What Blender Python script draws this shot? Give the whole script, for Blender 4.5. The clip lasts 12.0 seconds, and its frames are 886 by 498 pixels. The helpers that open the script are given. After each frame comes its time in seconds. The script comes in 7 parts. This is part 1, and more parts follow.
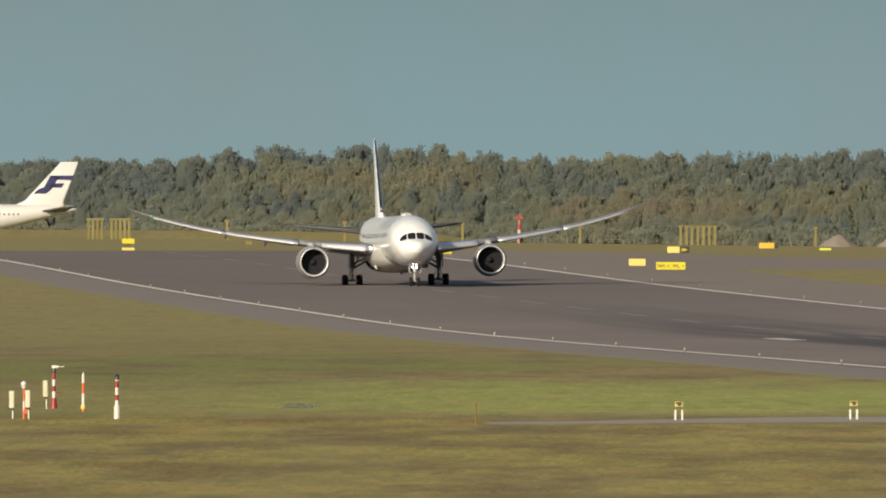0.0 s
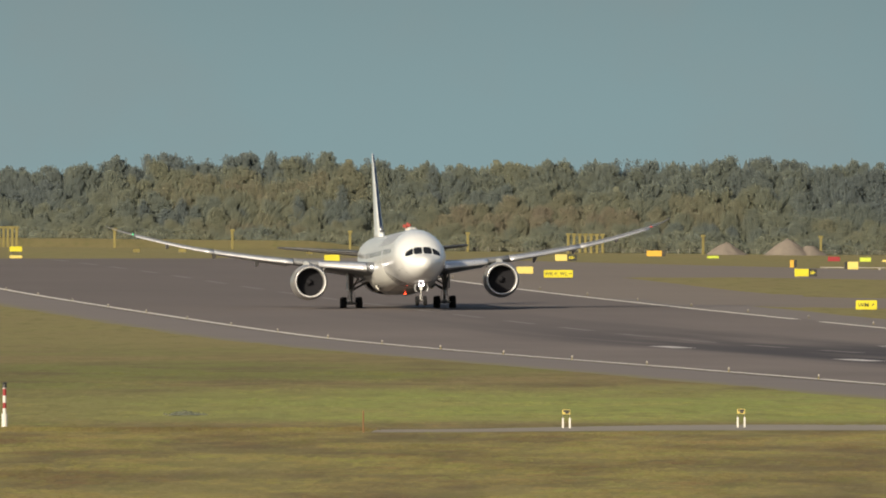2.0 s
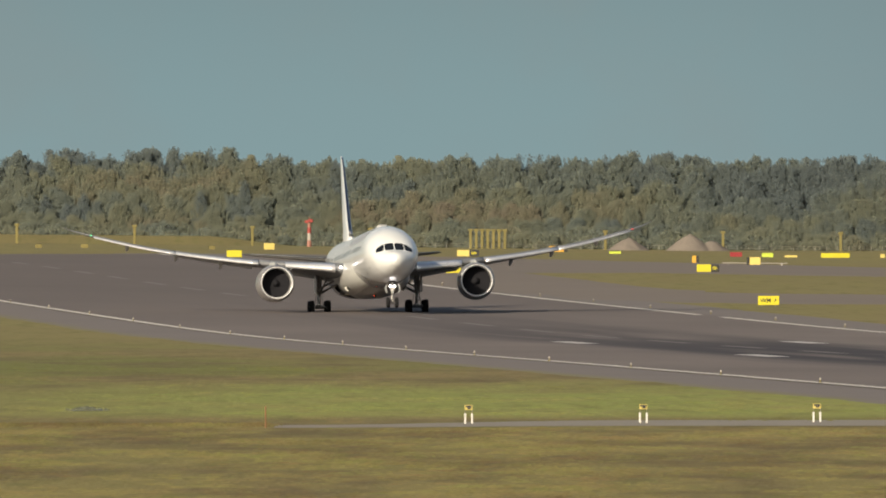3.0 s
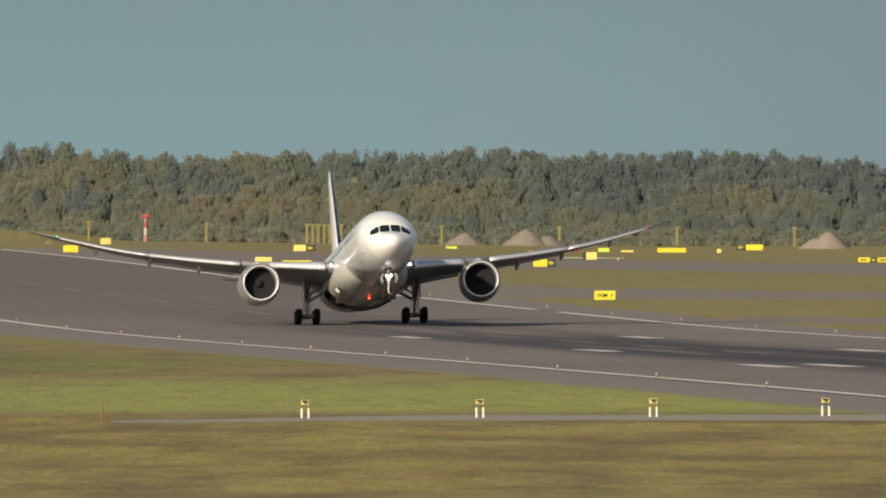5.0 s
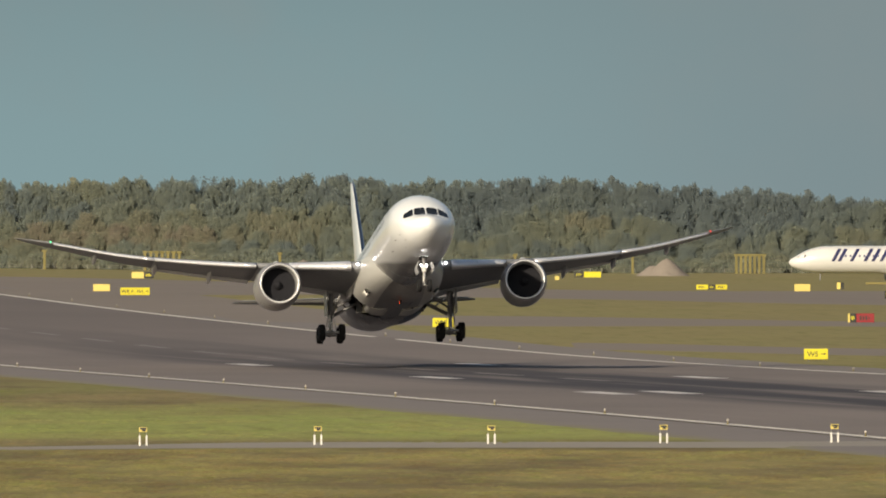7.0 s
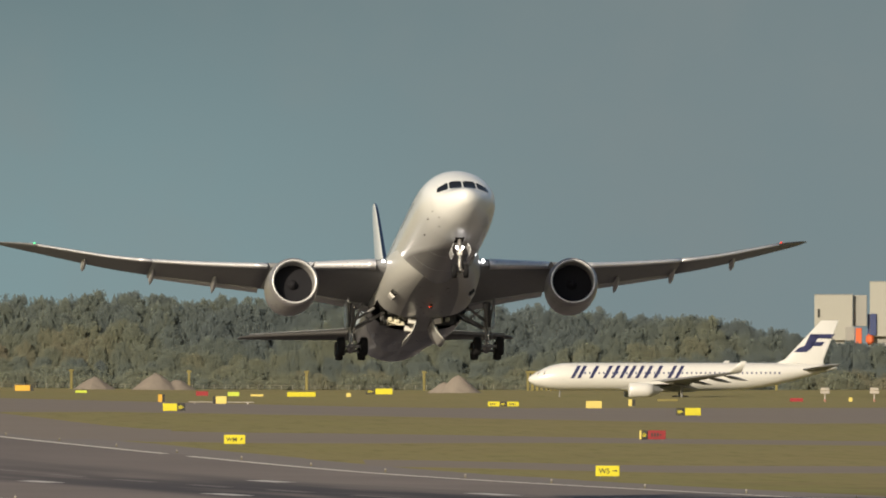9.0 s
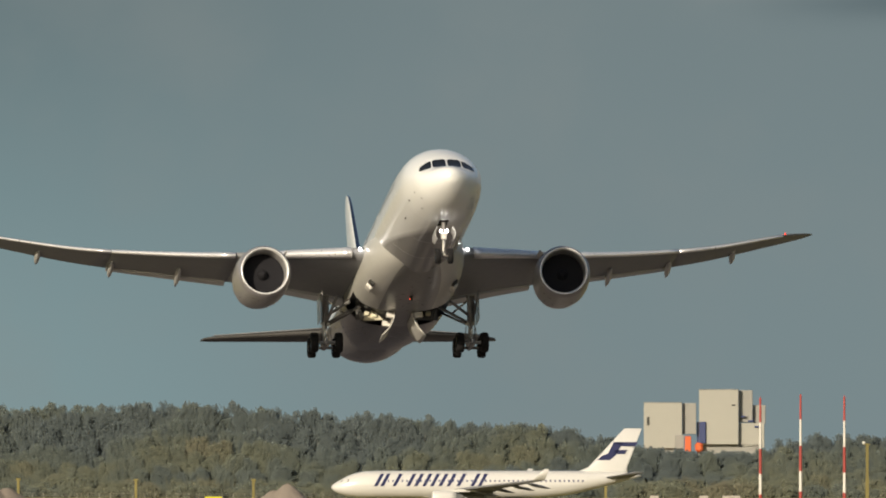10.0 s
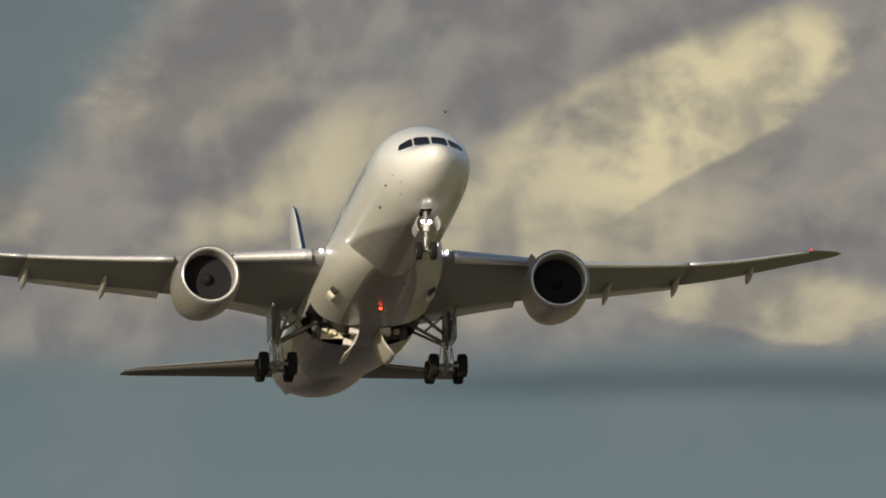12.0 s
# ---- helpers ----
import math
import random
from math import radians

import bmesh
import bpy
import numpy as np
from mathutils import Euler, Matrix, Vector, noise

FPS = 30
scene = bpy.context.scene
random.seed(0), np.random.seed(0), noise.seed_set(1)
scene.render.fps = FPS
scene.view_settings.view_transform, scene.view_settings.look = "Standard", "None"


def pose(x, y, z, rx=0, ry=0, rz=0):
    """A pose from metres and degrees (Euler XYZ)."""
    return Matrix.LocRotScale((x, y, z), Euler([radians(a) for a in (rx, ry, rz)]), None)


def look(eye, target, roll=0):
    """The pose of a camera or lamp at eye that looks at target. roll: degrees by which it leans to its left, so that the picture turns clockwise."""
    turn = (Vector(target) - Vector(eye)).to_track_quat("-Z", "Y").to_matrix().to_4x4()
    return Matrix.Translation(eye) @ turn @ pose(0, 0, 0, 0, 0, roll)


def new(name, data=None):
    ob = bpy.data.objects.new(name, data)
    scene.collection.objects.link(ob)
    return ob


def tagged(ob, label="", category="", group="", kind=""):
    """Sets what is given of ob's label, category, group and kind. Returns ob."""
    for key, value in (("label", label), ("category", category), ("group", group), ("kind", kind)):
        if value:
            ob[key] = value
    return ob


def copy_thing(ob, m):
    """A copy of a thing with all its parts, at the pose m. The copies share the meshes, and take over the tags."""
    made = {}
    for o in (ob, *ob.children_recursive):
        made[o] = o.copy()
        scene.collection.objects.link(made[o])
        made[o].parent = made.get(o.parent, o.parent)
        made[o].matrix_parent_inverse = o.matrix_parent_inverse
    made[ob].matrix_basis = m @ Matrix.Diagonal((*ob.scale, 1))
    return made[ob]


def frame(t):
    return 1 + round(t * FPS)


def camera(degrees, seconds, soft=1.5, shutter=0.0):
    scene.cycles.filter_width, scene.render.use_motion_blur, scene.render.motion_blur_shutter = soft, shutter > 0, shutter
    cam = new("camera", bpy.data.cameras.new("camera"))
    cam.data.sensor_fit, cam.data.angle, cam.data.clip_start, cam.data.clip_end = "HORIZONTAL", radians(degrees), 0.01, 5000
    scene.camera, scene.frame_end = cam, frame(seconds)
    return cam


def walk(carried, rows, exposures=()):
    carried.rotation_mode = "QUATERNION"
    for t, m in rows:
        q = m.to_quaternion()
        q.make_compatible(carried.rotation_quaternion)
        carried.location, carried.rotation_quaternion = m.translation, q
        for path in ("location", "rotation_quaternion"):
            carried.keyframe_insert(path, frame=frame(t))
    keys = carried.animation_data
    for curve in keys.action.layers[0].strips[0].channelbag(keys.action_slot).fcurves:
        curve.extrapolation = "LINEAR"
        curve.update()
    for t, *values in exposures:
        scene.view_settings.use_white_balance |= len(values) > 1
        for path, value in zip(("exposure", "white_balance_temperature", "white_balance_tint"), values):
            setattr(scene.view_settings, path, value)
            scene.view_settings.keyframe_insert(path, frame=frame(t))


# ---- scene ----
# ---------------------------------------------------------------- camera
EYE = (0.0, 0.0, 12.0)
FOV = 2.8069


def aim(yaw, pitch):
    """A tripod head at EYE: degrees to the right and up."""
    return pose(*EYE, 90 + pitch, 0, -yaw)


cam = camera(FOV, 12.0, soft=1.9)
PAN = [
    (0.0, 0.0000, -0.2077), (0.5, 0.0931, -0.1916), (1.0, 0.1862, -0.1773), (1.5, 0.2659, -0.1692),
    (2.0, 0.3563, -0.1826), (2.5, 0.5237, -0.1916), (3.0, 0.6661, -0.1969), (5.0, 1.1844, -0.2131),
    (5.5, 1.3053, -0.2077), (6.0, 1.4557, -0.2131), (6.5, 1.5703, -0.2077), (7.0, 1.6974, -0.1271),
    (7.2, 1.7440, -0.1253), (8.8, 2.2740, 0.1934), (9.0, 2.3580, 0.2435), (9.5, 2.5891, 0.3850),
    (10.0, 2.8988, 0.5855), (10.5, 3.2193, 0.8165), (11.0, 3.4950, 1.0940), (11.5, 3.8406, 1.4288),
    (12.0, 4.1575, 1.7940),
]
walk(cam, [(t, aim(yaw, pitch)) for t, yaw, pitch in PAN], exposures=[(0.0, 0.27), (7.0, 0.27), (8.8, 0.14), (10.3, 0.12), (11.0, 0.15), (12.0, -0.12)])

# ---------------------------------------------------------------- light
SUN_AZ, SUN_EL = 212.0, 21.0      # compass degrees clockwise from +Y, and height
sun_dir = Vector((math.sin(radians(SUN_AZ)) * math.cos(radians(SUN_EL)),
                  math.cos(radians(SUN_AZ)) * math.cos(radians(SUN_EL)), math.sin(radians(SUN_EL))))
sun_data = bpy.data.lights.new("sun", "SUN")
sun_data.energy, sun_data.angle, sun_data.color = 4.5, radians(0.53), (1.0, 0.87, 0.68)
sun = new("sun", sun_data)
sun.matrix_world = look(sun_dir * 100, (0, 0, 0))


def build_world():
    """Low autumn sun, dull blue-green haze low down, and a bank of cumulus higher up to the right."""
    w = bpy.data.worlds.new("sky")
    scene.world = w
    w.use_nodes = True
    nt = w.node_tree
    nt.nodes.clear()
    N, L = nt.nodes.new, nt.links.new

    def math_node(op, a, b=None, c=None, clamp=False):
        n = N("ShaderNodeMath")
        n.operation, n.use_clamp = op, clamp
        for i, v in enumerate((a, b, c)):
            if v is None:
                continue
            if isinstance(v, (int, float)):
                n.inputs[i].default_value = v
            else:
                L(v, n.inputs[i])
        return n.outputs[0]

    def smooth(v, a, b):
        n = N("ShaderNodeMapRange")
        n.interpolation_type = "SMOOTHSTEP"
        L(v, n.inputs[0])
        n.inputs[1].default_value, n.inputs[2].default_value = a, b
        return n.outputs[0]

    def mix(f, a, b):
        n = N("ShaderNodeMix")
        n.data_type = "RGBA"
        for sock, v in ((n.inputs[0], f), (n.inputs[6], a), (n.inputs[7], b)):
            if isinstance(v, (int, float)):
                sock.default_value = v
            elif isinstance(v, tuple):
                sock.default_value = (*v, 1)
            else:
                L(v, sock)
        return n.outputs[2]

    def noise_at(vec, scale, detail=5.0, rough=0.55, distort=0.0):
        n = N("ShaderNodeTexNoise")
        L(vec, n.inputs["Vector"])
        n.inputs["Scale"].default_value, n.inputs["Detail"].default_value = scale, detail
        n.inputs["Roughness"].default_value, n.inputs["Distortion"].default_value = rough, distort
        return n.outputs["Fac"]

    sky = N("ShaderNodeTexSky")
    sky.sky_type, sky.sun_disc = "NISHITA", False
    sky.sun_elevation, sky.sun_rotation = radians(SUN_EL), radians(SUN_AZ)
    sky.air_density, sky.dust_density, sky.ozone_density = 1.0, 2.0, 0.3
    coord = N("ShaderNodeTexCoord").outputs["Generated"]
    xyz = N("ShaderNodeSeparateXYZ")
    L(coord, xyz.inputs[0])
    az = math_node("MULTIPLY", math_node("ARCTAN2", xyz.outputs[0], xyz.outputs[1]), 180 / math.pi)
    el = math_node("MULTIPLY", math_node("ARCSINE", xyz.outputs[2]), 180 / math.pi)
    flat = N("ShaderNodeCombineXYZ")
    L(az, flat.inputs[0]), L(el, flat.inputs[1])
    slant = N("ShaderNodeMapping")
    L(flat.outputs[0], slant.inputs[0])
    slant.inputs["Rotation"].default_value = (0, 0, radians(-30))
    slant.inputs["Scale"].default_value = (0.6, 1.0, 1.0)
    p = slant.outputs[0]
    puffs = noise_at(p, 3.0, 5.0, 0.52, 0.15)
    soft = noise_at(p, 1.4, 5.0, 0.5, 0.3)
    wisps = noise_at(p, 7.0, 6.0, 0.6, 0.2)
    wobble = math_node("ADD", math_node("MULTIPLY_ADD", soft, 0.55, -0.275), math_node("MULTIPLY_ADD", puffs, 0.5, -0.25))
    # the bank of cloud has a flat base and a ragged slanting left end
    base = math_node("ADD", el, math_node("MULTIPLY", wobble, 0.45))
    left = math_node("ADD", math_node("SUBTRACT", az, math_node("MULTIPLY_ADD", el, 0.86, 1.07)), wobble)
    inside = math_node("MULTIPLY", smooth(base, 1.38, 1.56), smooth(left, -0.10, 0.16))
    gaps = smooth(math_node("ADD", math_node("MULTIPLY", soft, 0.6), math_node("MULTIPLY", puffs, 0.5)), 0.30, 0.47)
    thick = math_node("MULTIPLY", inside, math_node("MULTIPLY_ADD", gaps, 0.30, 0.70))

    def billow(scale, reach, gain):
        """Relief of the cloud's heads, lit from the upper left: the difference of one field and itself a little further on."""
        on = N("ShaderNodeVectorMath")
        on.operation = "ADD"
        L(flat.outputs[0], on.inputs[0])
        on.inputs[1].default_value = (-reach, reach * 0.9, 0.0)
        d = math_node("SUBTRACT", noise_at(flat.outputs[0], scale, 4.5, 0.48, 0.4), noise_at(on.outputs[0], scale, 4.5, 0.48, 0.4))
        return math_node("MULTIPLY_ADD", d, gain, 0.5, clamp=True)
    relief = math_node("ADD", math_node("MULTIPLY", billow(1.5, 0.16, 2.8), 0.6), math_node("MULTIPLY", billow(4.2, 0.06, 2.6), 0.4))

    def ridge(a0, e0, half, wide, power, lean=30):
        """A ridge of cloud: a slanting soft lobe."""
        c, d = math.cos(radians(lean)), math.sin(radians(lean))
        u0, v0 = a0 * c + e0 * d, -a0 * d + e0 * c
        u = math_node("ADD", math_node("MULTIPLY", az, c), math_node("MULTIPLY_ADD", el, d, -u0))
        v = math_node("ADD", math_node("MULTIPLY", az, -d), math_node("MULTIPLY_ADD", el, c, -v0))
        u, v = math_node("DIVIDE", u, half), math_node("DIVIDE", math_node("ADD", v, math_node("MULTIPLY", wobble, 0.42)), wide)
        r2 = math_node("ADD", math_node("MULTIPLY", u, u), math_node("MULTIPLY", v, v))
        return math_node("MULTIPLY", math_node("POWER", math.e, math_node("MULTIPLY", math_node("MULTIPLY", r2, r2), -0.8)), power)
    heads = math_node("ADD", math_node("MULTIPLY_ADD", puffs, 3.0, -1.5), math_node("MULTIPLY_ADD", soft, 1.6, -0.8))

    def crisp(r, lo, hi):
        """A ridge with heaped, sharp-edged heads."""
        return smooth(math_node("ADD", r, heads), lo, hi)
    main = math_node("MULTIPLY", crisp(ridge(4.80, 2.14, 0.64, 0.25, 1.5, 28), 0.30, 1.05), math_node("SUBTRACT", 1.0, math_node("MULTIPLY", crisp(ridge(5.10, 2.05, 0.48, 0.07, 1.0, 28), 0.30, 0.80), 0.75)))
    lobes = math_node("MULTIPLY", main, math_node("MULTIPLY_ADD", ridge(5.12, 2.28, 0.55, 0.28, 1.0, 26), 0.42, 0.48))
    for r in (ridge(3.66, 2.00, 0.38, 0.11, 0.50), ridge(3.36, 2.24, 0.36, 0.10, 0.22, 15), math_node("MULTIPLY", crisp(ridge(5.18, 1.62, 0.50, 0.12, 1.0, -4), 0.30, 0.95), 0.45),
              ridge(4.50, 1.80, 0.60, 0.17, 0.42, 10), ridge(3.55, 1.72, 0.42, 0.12, 0.30, 5)):
        lobes = math_node("MAXIMUM", lobes, r)
    lit = math_node("MULTIPLY", lobes, math_node("ADD", smooth(relief, 0.10, 0.85), math_node("MULTIPLY_ADD", wisps, 0.35, 0.16)), clamp=True)
    grey = mix(smooth(relief, 0.18, 0.84), (0.236, 0.231, 0.228), (0.372, 0.346, 0.311))
    cloud = mix(lit, grey, (0.84, 0.73, 0.46))
    haze = mix(smooth(el, 0.0, 1.9), (0.228, 0.332, 0.348), (0.130, 0.178, 0.190))
    dull = mix(smooth(el, 0.0, 1.9), (0.206, 0.271, 0.284), (0.184, 0.234, 0.244))
    haze = mix(smooth(az, 1.2, 3.2), haze, dull)
    veil = mix(math_node("MULTIPLY", smooth(noise_at(flat.outputs[0], 1.1, 5.0), 0.40, 0.72), 0.32), haze, (0.25, 0.28, 0.275))
    streak = math_node("DIVIDE", math_node("ADD", math_node("SUBTRACT", el, 1.37), math_node("MULTIPLY", wobble, 0.12)), 0.055)
    streak = math_node("POWER", math.e, math_node("MULTIPLY", math_node("MULTIPLY", streak, streak), -1.0))
    veil = mix(math_node("MULTIPLY", math_node("MULTIPLY", streak, smooth(az, 3.7, 4.5)), 0.6), veil, (0.085, 0.120, 0.135))
    low = mix(math_node("MULTIPLY", thick, 1.0), veil, cloud)
    # the low band of haze gives way to clear sky above ten degrees
    bg_low, bg_sky, join, out = N("ShaderNodeBackground"), N("ShaderNodeBackground"), N("ShaderNodeMixShader"), N("ShaderNodeOutputWorld")
    L(low, bg_low.inputs[0])
    bg_low.inputs[1].default_value = 0.845
    L(sky.outputs[0], bg_sky.inputs[0])
    bg_sky.inputs[1].default_value = 0.07
    L(smooth(el, 4.0, 9.0), join.inputs[0])
    L(bg_low.outputs[0], join.inputs[1]), L(bg_sky.outputs[0], join.inputs[2])
    L(join.outputs[0], out.inputs[0])


build_world()

# ---------------------------------------------------------------- materials


def material(name, base, second=None, rough=0.6, metal=0.0, scale=1.0, fine=12.0, amount=0.5, bump=0.0, coat=0.0,
             stretch=(1, 1, 1), spec=0.5, per_object=0.0):
    """A painted or natural surface: two tones mixed at a coarse and a fine scale, with a little relief."""
    m = bpy.data.materials.new(name)
    m.use_nodes = True
    nt = m.node_tree
    N, L = nt.nodes.new, nt.links.new
    b = nt.nodes["Principled BSDF"]
    b.inputs["Roughness"].default_value, b.inputs["Metallic"].default_value = rough, metal
    b.inputs["Coat Weight"].default_value = coat
    b.inputs["Specular IOR Level"].default_value = spec
    second = second or tuple(c * 0.8 for c in base)
    co, mp = N("ShaderNodeTexCoord"), N("ShaderNodeMapping")
    L(co.outputs["Object"], mp.inputs[0])
    mp.inputs["Scale"].default_value = stretch
    a, c = N("ShaderNodeTexNoise"), N("ShaderNodeTexNoise")
    for n, s in ((a, scale), (c, fine)):
        L(mp.outputs[0], n.inputs["Vector"])
        n.inputs["Scale"].default_value, n.inputs["Detail"].default_value = s, 5
    add = N("ShaderNodeMath")
    add.operation = "MULTIPLY_ADD"
    L(c.outputs["Fac"], add.inputs[0])
    add.inputs[1].default_value = 0.5
    L(a.outputs["Fac"], add.inputs[2])
    rng = N("ShaderNodeMapRange")
    L(add.outputs[0], rng.inputs[0])
    rng.inputs[1].default_value, rng.inputs[2].default_value = 0.45, 1.05
    rng.inputs[4].default_value = amount
    mx = N("ShaderNodeMix")
    mx.data_type = "RGBA"
    L(rng.outputs[0], mx.inputs[0])
    mx.inputs[6].default_value, mx.inputs[7].default_value = (*base, 1), (*second, 1)
    col = mx.outputs[2]
    if per_object:
        info, hsv, rv = N("ShaderNodeObjectInfo"), N("ShaderNodeHueSaturation"), N("ShaderNodeMapRange")
        L(info.outputs["Random"], rv.inputs[0])
        rv.inputs[3].default_value, rv.inputs[4].default_value = 1 - per_object, 1 + per_object
        L(rv.outputs[0], hsv.inputs["Value"]), L(col, hsv.inputs["Color"])
        col = hsv.outputs[0]
    L(col, b.inputs["Base Color"])
    rr = N("ShaderNodeMapRange")
    L(c.outputs["Fac"], rr.inputs[0])
    rr.inputs[3].default_value, rr.inputs[4].default_value = max(rough - 0.08, 0.02), min(rough + 0.08, 1)
    L(rr.outputs[0], b.inputs["Roughness"])
    if bump:
        bp = N("ShaderNodeBump")
        bp.inputs["Strength"].default_value, bp.inputs["Distance"].default_value = bump, 0.05
        L(c.outputs["Fac"], bp.inputs["Height"]), L(bp.outputs[0], b.inputs["Normal"])
    return m


def glow(name, color, strength):
    m = bpy.data.materials.new(name)
    m.use_nodes = True
    b = m.node_tree.nodes["Principled BSDF"]
    b.inputs["Base Color"].default_value = (*color, 1)
    b.inputs["Emission Color"].default_value = (*color, 1)
    b.inputs["Emission Strength"].default_value = strength
    return m


def ground_material(name, tones, scales, bump=0.5, rough=0.95, mown=None, tufts=False):
    """Grass seen over a great distance: four tones mixed by broad drifts, strips of mowing and small tufts."""
    m = bpy.data.materials.new(name)
    m.use_nodes = True
    nt = m.node_tree
    N, L = nt.nodes.new, nt.links.new
    b = nt.nodes["Principled BSDF"]
    b.inputs["Roughness"].default_value = rough
    b.inputs["Specular IOR Level"].default_value = 0.15
    co = N("ShaderNodeTexCoord")

    def tex(scale, stretch, detail=6):
        mp, n = N("ShaderNodeMapping"), N("ShaderNodeTexNoise")
        L(co.outputs["Object"], mp.inputs[0])
        mp.inputs["Scale"].default_value = stretch
        L(mp.outputs[0], n.inputs["Vector"])
        n.inputs["Scale"].default_value, n.inputs["Detail"].default_value = scale, detail
        n.inputs["Roughness"].default_value = 0.6
        return n.outputs["Fac"]

    def mixed(fac, lo, hi, a, c):
        r, x = N("ShaderNodeMapRange"), N("ShaderNodeMix")
        L(fac, r.inputs[0])
        r.inputs[1].default_value, r.inputs[2].default_value = lo, hi
        x.data_type = "RGBA"
        L(r.outputs[0], x.inputs[0])
        for s, v in ((x.inputs[6], a), (x.inputs[7], c)):
            if isinstance(v, tuple):
                s.default_value = (*v, 1)
            else:
                L(v, s)
        return x.outputs[2]

    drift = tex(scales[0], (1.0, 0.30, 1.0))
    patch = tex(scales[1], (1.0, 0.22, 1.0))
    tuft = tex(scales[2], (1.0, 0.15, 1.0), 4)
    c1 = mixed(drift, 0.42, 0.58, tones[0], tones[1])
    c2 = mixed(patch, 0.46, 0.66, c1, tones[2])
    if mown:                                        # a freshly mown strip with ragged edges
        sep = N("ShaderNodeSeparateXYZ")
        L(co.outputs["Object"], sep.inputs[0])

        def edge(axis, lo, hi, wave):
            a, r = N("ShaderNodeMath"), N("ShaderNodeMapRange")
            a.operation = "MULTIPLY_ADD"
            L(patch, a.inputs[0])
            a.inputs[1].default_value = wave
            L(sep.outputs[axis], a.inputs[2])
            L(a.outputs[0], r.inputs[0])
            r.inputs[1].default_value, r.inputs[2].default_value = lo + wave / 2, hi + wave / 2
            return r.outputs[0]
        c2 = mixed(edge(1, 1250, 1550, 200), 0.0, 1.3, c2, mown[2])      # browner beyond the near field
        c2 = mixed(edge(1, 912, 888, 24), 0.0, 1.2, c2, mixed(patch, 0.44, 0.60, mown[3], mown[4]))      # unmown and brown nearby
        strip = edge(1, 916, 936, 40)
        for e in (edge(1, 1140, 1040, 160), edge(0, -32, 2, 30)):
            m2 = N("ShaderNodeMath")
            m2.operation = "MULTIPLY"
            L(strip, m2.inputs[0]), L(e, m2.inputs[1])
            strip = m2.outputs[0]
        c2 = mixed(strip, 0.0, 1.15, c2, mixed(patch, 0.42, 0.66, mown[0], mown[1]))
    c3 = mixed(tuft, 0.50, 0.95, c2, tones[3])
    c3 = mixed(tex(0.55, (1.0, 0.10, 1.0), 5), 0.50, 0.85, c3, (0.163, 0.156, 0.053))      # darker tussocks
    if tufts:                                       # every tuft a little greener, drier or darker than the turf
        geo, hsv, rv, rh = N("ShaderNodeNewGeometry"), N("ShaderNodeHueSaturation"), N("ShaderNodeMapRange"), N("ShaderNodeMapRange")
        L(geo.outputs["Random Per Island"], rv.inputs[0]), L(tex(0.31, (1.0, 0.4, 1.0), 3), rh.inputs[0])
        rv.inputs[3].default_value, rv.inputs[4].default_value = 0.88, 1.12
        rh.inputs[1].default_value, rh.inputs[2].default_value, rh.inputs[3].default_value, rh.inputs[4].default_value = 0.3, 0.7, 0.475, 0.53
        L(rv.outputs[0], hsv.inputs["Value"]), L(rh.outputs[0], hsv.inputs["Hue"]), L(c3, hsv.inputs["Color"])
        c3 = hsv.outputs[0]
    L(c3, b.inputs["Base Color"])
    bp = N("ShaderNodeBump")
    bp.inputs["Strength"].default_value, bp.inputs["Distance"].default_value = bump, 0.25
    L(tuft, bp.inputs["Height"]), L(bp.outputs[0], b.inputs["Normal"])
    return m


